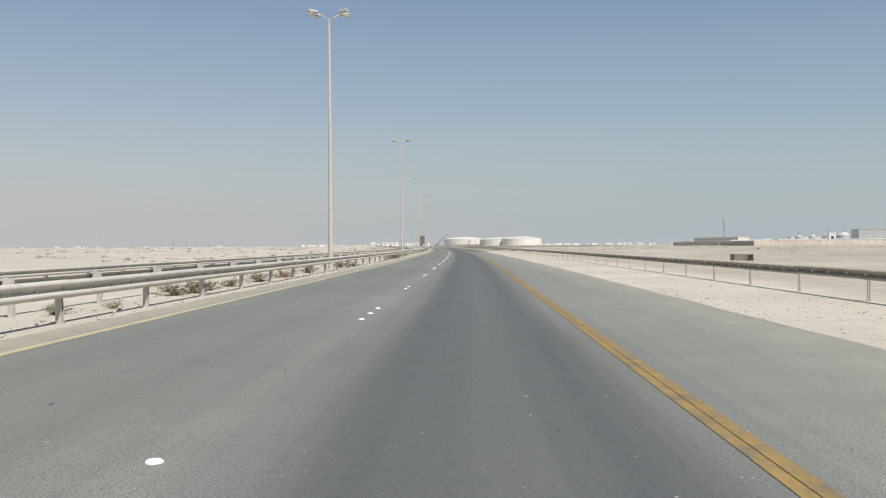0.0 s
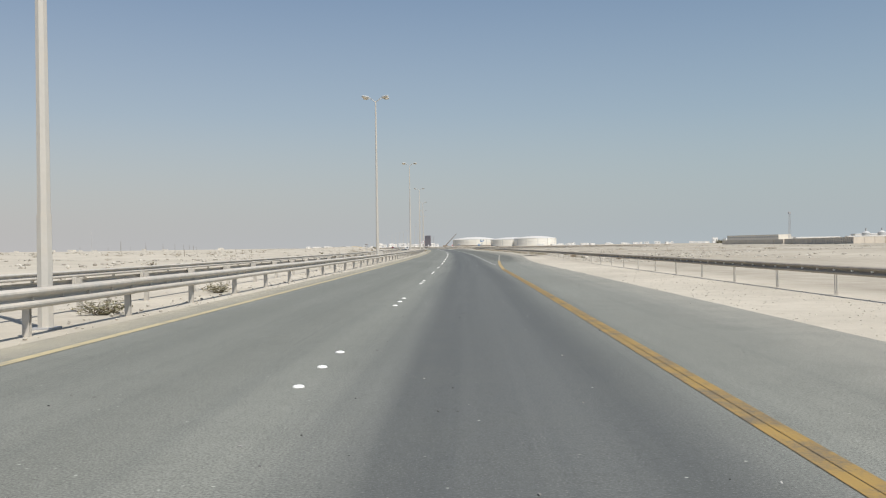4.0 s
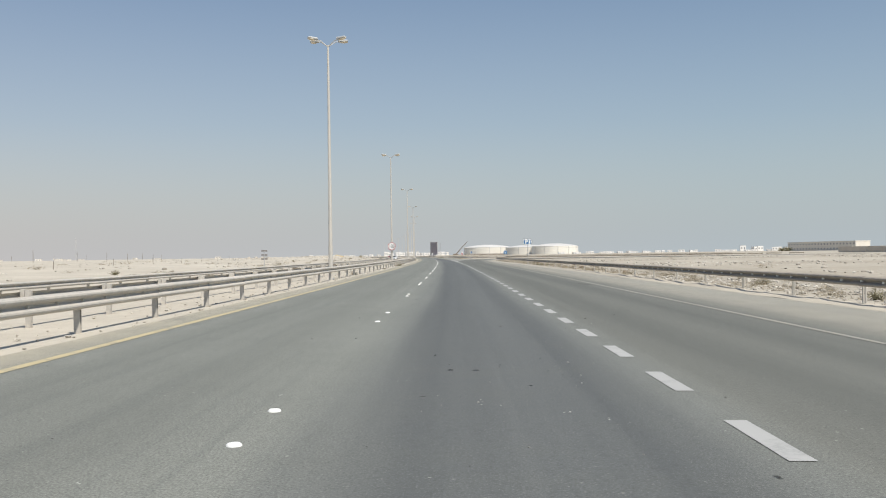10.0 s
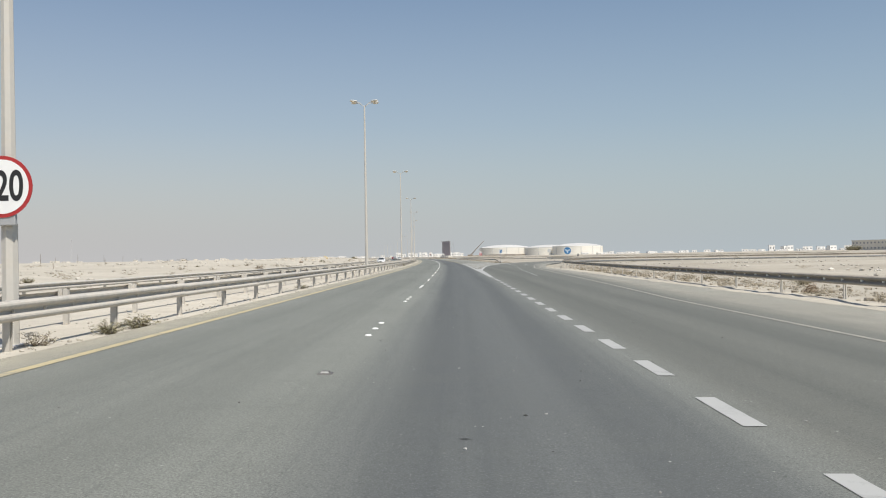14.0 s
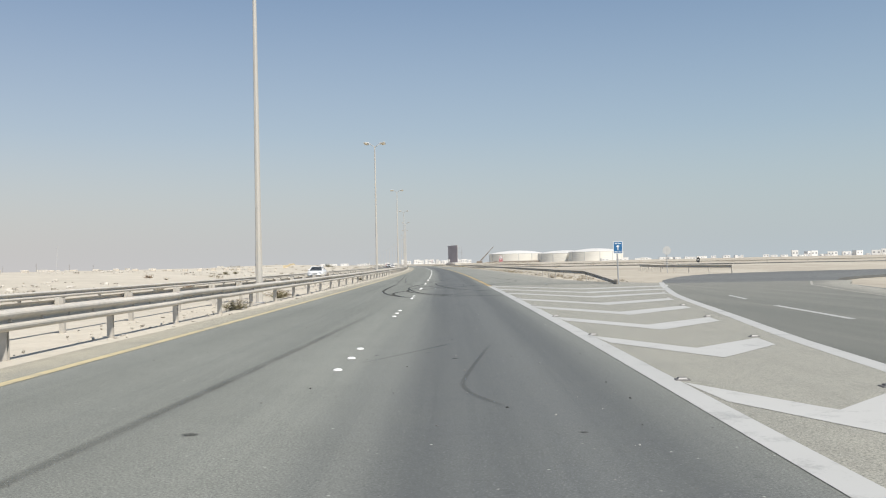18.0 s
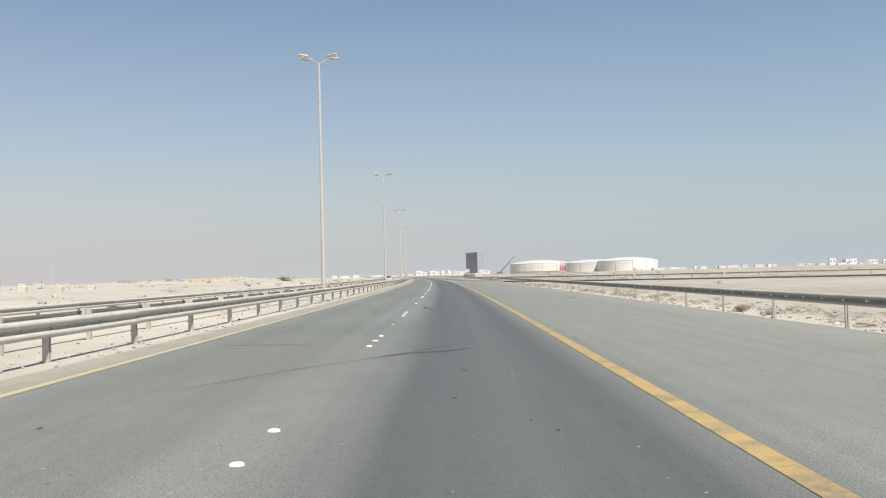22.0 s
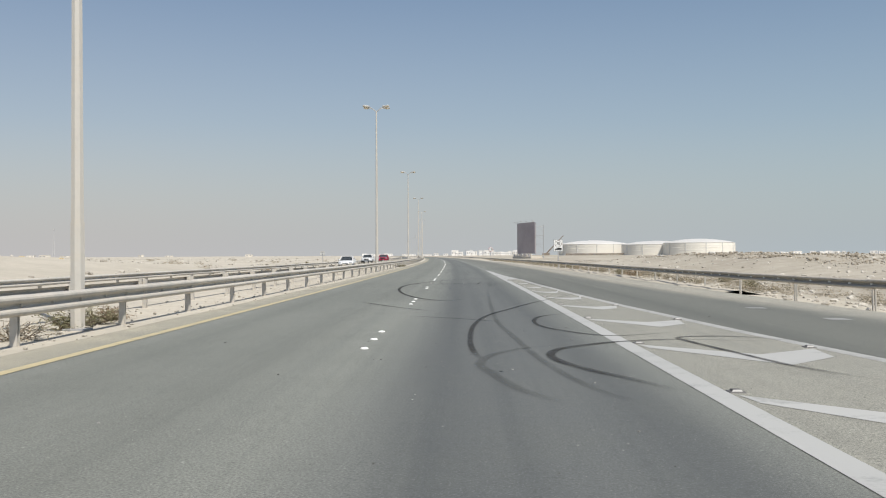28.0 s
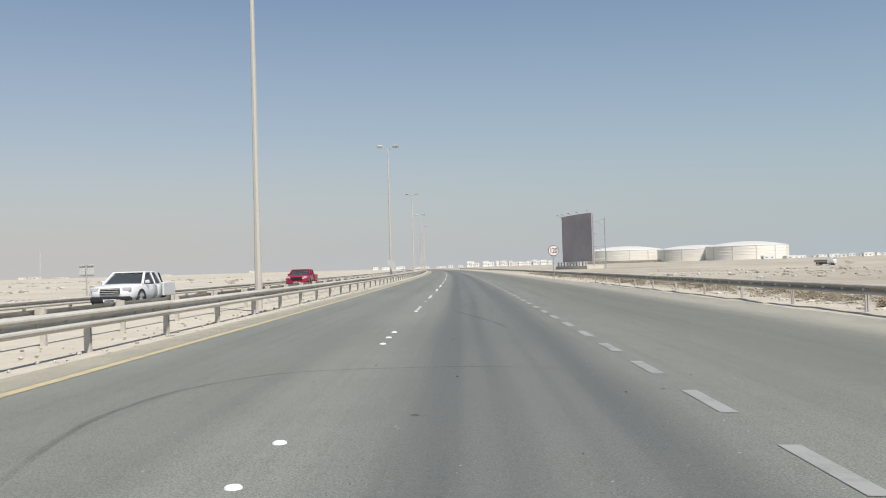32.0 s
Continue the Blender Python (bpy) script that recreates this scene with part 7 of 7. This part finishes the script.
def shrub_meshes(seed, mat, leaves=520, spread=1.0):
    """A low ragged shrub about a metre across: bent stems, and small leaf blades round their outer ends."""
    r = random.Random(seed)
    bm = bmesh.new()
    verts, faces, tips = [], [], []
    for _ in range(26):
        a, up = r.uniform(0, 6.28), r.uniform(0.25, 0.95)
        d = Vector((math.cos(a) * (1.2 - up), math.sin(a) * (1.2 - up), up)).normalized()
        p, q = Vector((r.uniform(-0.12, 0.12), r.uniform(-0.12, 0.12), -0.03)), None
        for k in range(3):
            q = p + (d + Vector((r.uniform(-0.4, 0.4), r.uniform(-0.4, 0.4), r.uniform(-0.2, 0.25)))) * r.uniform(0.1, 0.2) * spread
            tube(bm, p, q, 0.009 - 0.002 * k, 0.007 - 0.002 * k, 4)
            tips += [p.lerp(q, 0.5), q] if k else [q]
            p = q
    for _ in range(leaves):
        c = r.choice(tips) + Vector((r.gauss(0, 0.055), r.gauss(0, 0.055), r.gauss(0, 0.045)))
        c.z = max(0.01, c.z)
        u = Vector((r.uniform(-1, 1), r.uniform(-1, 1), r.uniform(-0.4, 1))).normalized() * r.uniform(0.025, 0.07)
        w = u.cross(Vector((r.uniform(-1, 1), r.uniform(-1, 1), r.uniform(-1, 1)))).normalized() * r.uniform(0.006, 0.014)
        b = len(verts)
        verts += [c - u - w * 0.4, c - u * 0.1 + w, c + u, c + u * 0.1 - w]
        faces.append((b, b + 1, b + 2, b + 3))
    stems = bpy.data.meshes.new("stems")
    bm.to_mesh(stems)
    bm.free()
    stems.materials.append(TWIG)
    return stems, mesh_of("foliage", verts, faces, mat)


SHRUBS = {"green": [shrub_meshes(s, GREEN_DRY, 620) for s in (1, 2)], "brown": [shrub_meshes(s, BROWN_DRY, 700) for s in (3, 4)], "grey": [shrub_meshes(s, GREY_DRY, 360) for s in (5, 6)]}
SHRUB_LABEL = {"green": "low ragged grey-green desert shrub", "brown": "dead brown tumbled desert shrub", "grey": "bleached bare desert shrub"}


def shrub(lat, y, size, kind, rnd_, flatness=1.0):
    s = new("shrub")
    s.matrix_basis = at_road(lat, y, dune(lat, y) + bank(lat, y), rnd_.uniform(0, 360)) @ Matrix.Diagonal((size, size, size * flatness, 1))
    stems, leaves = rnd_.choice(SHRUBS[kind])
    part("twig_frame", stems, None, s)
    part("foliage", leaves, None, s)
    tagged(s, SHRUB_LABEL[kind], "shrub", kind + " desert shrubs")


rnd = random.Random(31)
NEAR = [(-6.5, 190.4, 0.6, "green"), (-6.0, 192.1, 0.5, "grey"), (-6.3, 197.5, 0.9, "green"), (-6.1, 198.7, 1.0, "brown"), (-6.2, 200.4, 0.8, "green"), (-6.3, 203, 0.7, "green"), (-6.1, 207, 0.9, "green"), (-6.2, 212, 0.9, "brown"), (-6.1, 218, 1.0, "green"), (-6.2, 229, 1.0, "green"), (-6.0, 233, 1.0, "brown"), (-5.7, 258.6, 0.8, "grey"), (-5.8, 266.2, 0.9, "green"), (-5.7, 267.3, 1.2, "brown"), (-5.8, 268.6, 1.2, "brown"), (-5.9, 270, 1.1, "brown"), (-6.0, 278.5, 1.0, "brown"), (-6.0, 280, 0.9, "green"), (-6.1, 288, 0.9, "green"), (-6.1, 297, 0.8, "green")]
NEAR += [(-5.6, 413.2, 0.5, "green"), (-5.6, 483.6, 0.7, "grey"), (-5.0, 508, 0.35, "green"), (-5.3, 534.3, 0.6, "grey"), (-5.0, 536.4, 0.6, "green"), (-4.9, 537.8, 0.7, "green"), (-5.4, 560, 0.5, "green"), (-5.4, 651.7, 0.7, "green"), (-5.7, 653.4, 0.8, "grey"), (-5.8, 661.7, 0.8, "green"), (-6.1, 663.2, 0.8, "brown"), (-6.1, 702.4, 0.7, "green"), (-5.9, 904.2, 0.9, "grey"), (-5.9, 906.3, 0.9, "green"), (-6.0, 907.6, 0.9, "green"), (-6.1, 908.8, 0.8, "brown"), (-5.4, 995, 0.8, "green"), (-5.0, 999.2, 0.7, "green"), (-5.2, 1000.3, 0.5, "grey"), (-5.3, 1004, 0.4, "green")]
NEAR += [(11.3, 415.2, 0.7, "green"), (11.6, 418.5, 0.7, "green"), (11.8, 424.4, 0.9, "grey"), (12.2, 429, 0.9, "green"), (11.4, 519.6, 0.8, "green"), (11.5, 520.9, 0.8, "brown"), (11.6, 518.2, 0.8, "green"), (11.9, 524, 0.7, "grey"), (11.1, 532, 0.6, "green"), (10.8, 747.8, 0.8, "brown"), (10.7, 746, 0.7, "green"), (10.5, 702.4, 0.8, "grey"), (10.6, 716, 0.7, "grey"), (10.9, 760, 0.6, "green")]
for lat, y, size, kind in NEAR:
    shrub(lat, y, size * 1.45, kind, rnd, 0.52)
for k in range(46):
    y = 930 + 3.9 * k + rnd.uniform(-1.5, 1.5)
    shrub(rnd.uniform(11.6, 14.2), y, rnd.uniform(0.7, 1.3), rnd.choice(("brown", "grey", "green")), rnd, 0.7)
for k in range(34):
    shrub(rnd.uniform(11.8, 16), 352 + 6.4 * k + rnd.uniform(-2, 2), rnd.uniform(0.5, 1.0), rnd.choice(("grey", "green", "brown")), rnd, 0.7)
for k in range(70):
    shrub(-17.2 - abs(rnd.gauss(0, 7)), rnd.uniform(225, 1120), rnd.uniform(0.7, 1.6), rnd.choice(("green", "grey", "brown")), rnd, 0.6)
def far_scrub(name, n, where, size, seed, label="scattered low desert scrub far across the sand"):
    """Countless low bushes far across the sand, as one scatter of twigs and leaf blades."""
    r = random.Random(seed)
    kinds = []
    for kind in (1, 2, 3):
        me = shrub_meshes(40 + kind, GREEN_DRY, 260, 1.15)[1]
        kinds.append(([v.co * 1.0 for v in me.vertices], [tuple(p.vertices) for p in me.polygons]))
    verts, faces = [], []
    for _ in range(n):
        lat, y = where(r)
        s = size(r)
        m = at_road(lat, y, dune(lat, y) + bank(lat, y), r.uniform(0, 360)) @ Matrix.Diagonal((s, s, s * 0.45, 1))
        vs, fs = r.choice(kinds)
        b = len(verts)
        verts += [m @ v for v in vs]
        faces += [tuple(i + b for i in f) for f in fs]
    tagged(new(name, mesh_of(name, verts, faces, [SCRUB])), label, "scrub", kind="stuff")


SCRUB = shrub_material("mixed desert scrub", (0.13, 0.11, 0.07), (0.27, 0.23, 0.16))
far_scrub("scrub", 260, lambda r: (-r.uniform(22, 130), r.uniform(260, 1200)), lambda r: r.uniform(1.0, 2.6), 41)
far_scrub("scrub", 90, lambda r: (r.uniform(22, 120), r.uniform(300, 1160)), lambda r: r.uniform(0.8, 2.2), 42)
far_scrub("weeds", 520, lambda r: (11.7 + abs(r.gauss(0, 1.5)), r.uniform(905, 1130)), lambda r: r.uniform(0.5, 1.25), 43, "dry weeds growing along the foot of the guardrail")
far_scrub("weeds", 380, lambda r: (11.5 + abs(r.gauss(0, 1.5)), r.uniform(385, 600)), lambda r: r.uniform(0.4, 1.1), 44, "dry weeds and twigs behind the guardrail")
far_scrub("weeds", 260, lambda r: (10.8 + abs(r.gauss(0, 1.3)), r.uniform(682, 866)), lambda r: r.uniform(0.35, 0.9), 45, "dry weeds and twigs behind the guardrail")
shrub(-31.5, 924, 4.2, "green", rnd, 0.5)
for k in range(5):
    shrub(229 - axis(1205) + k * 2.0, 1205 + k, 7.5, "green", rnd, 0.9)
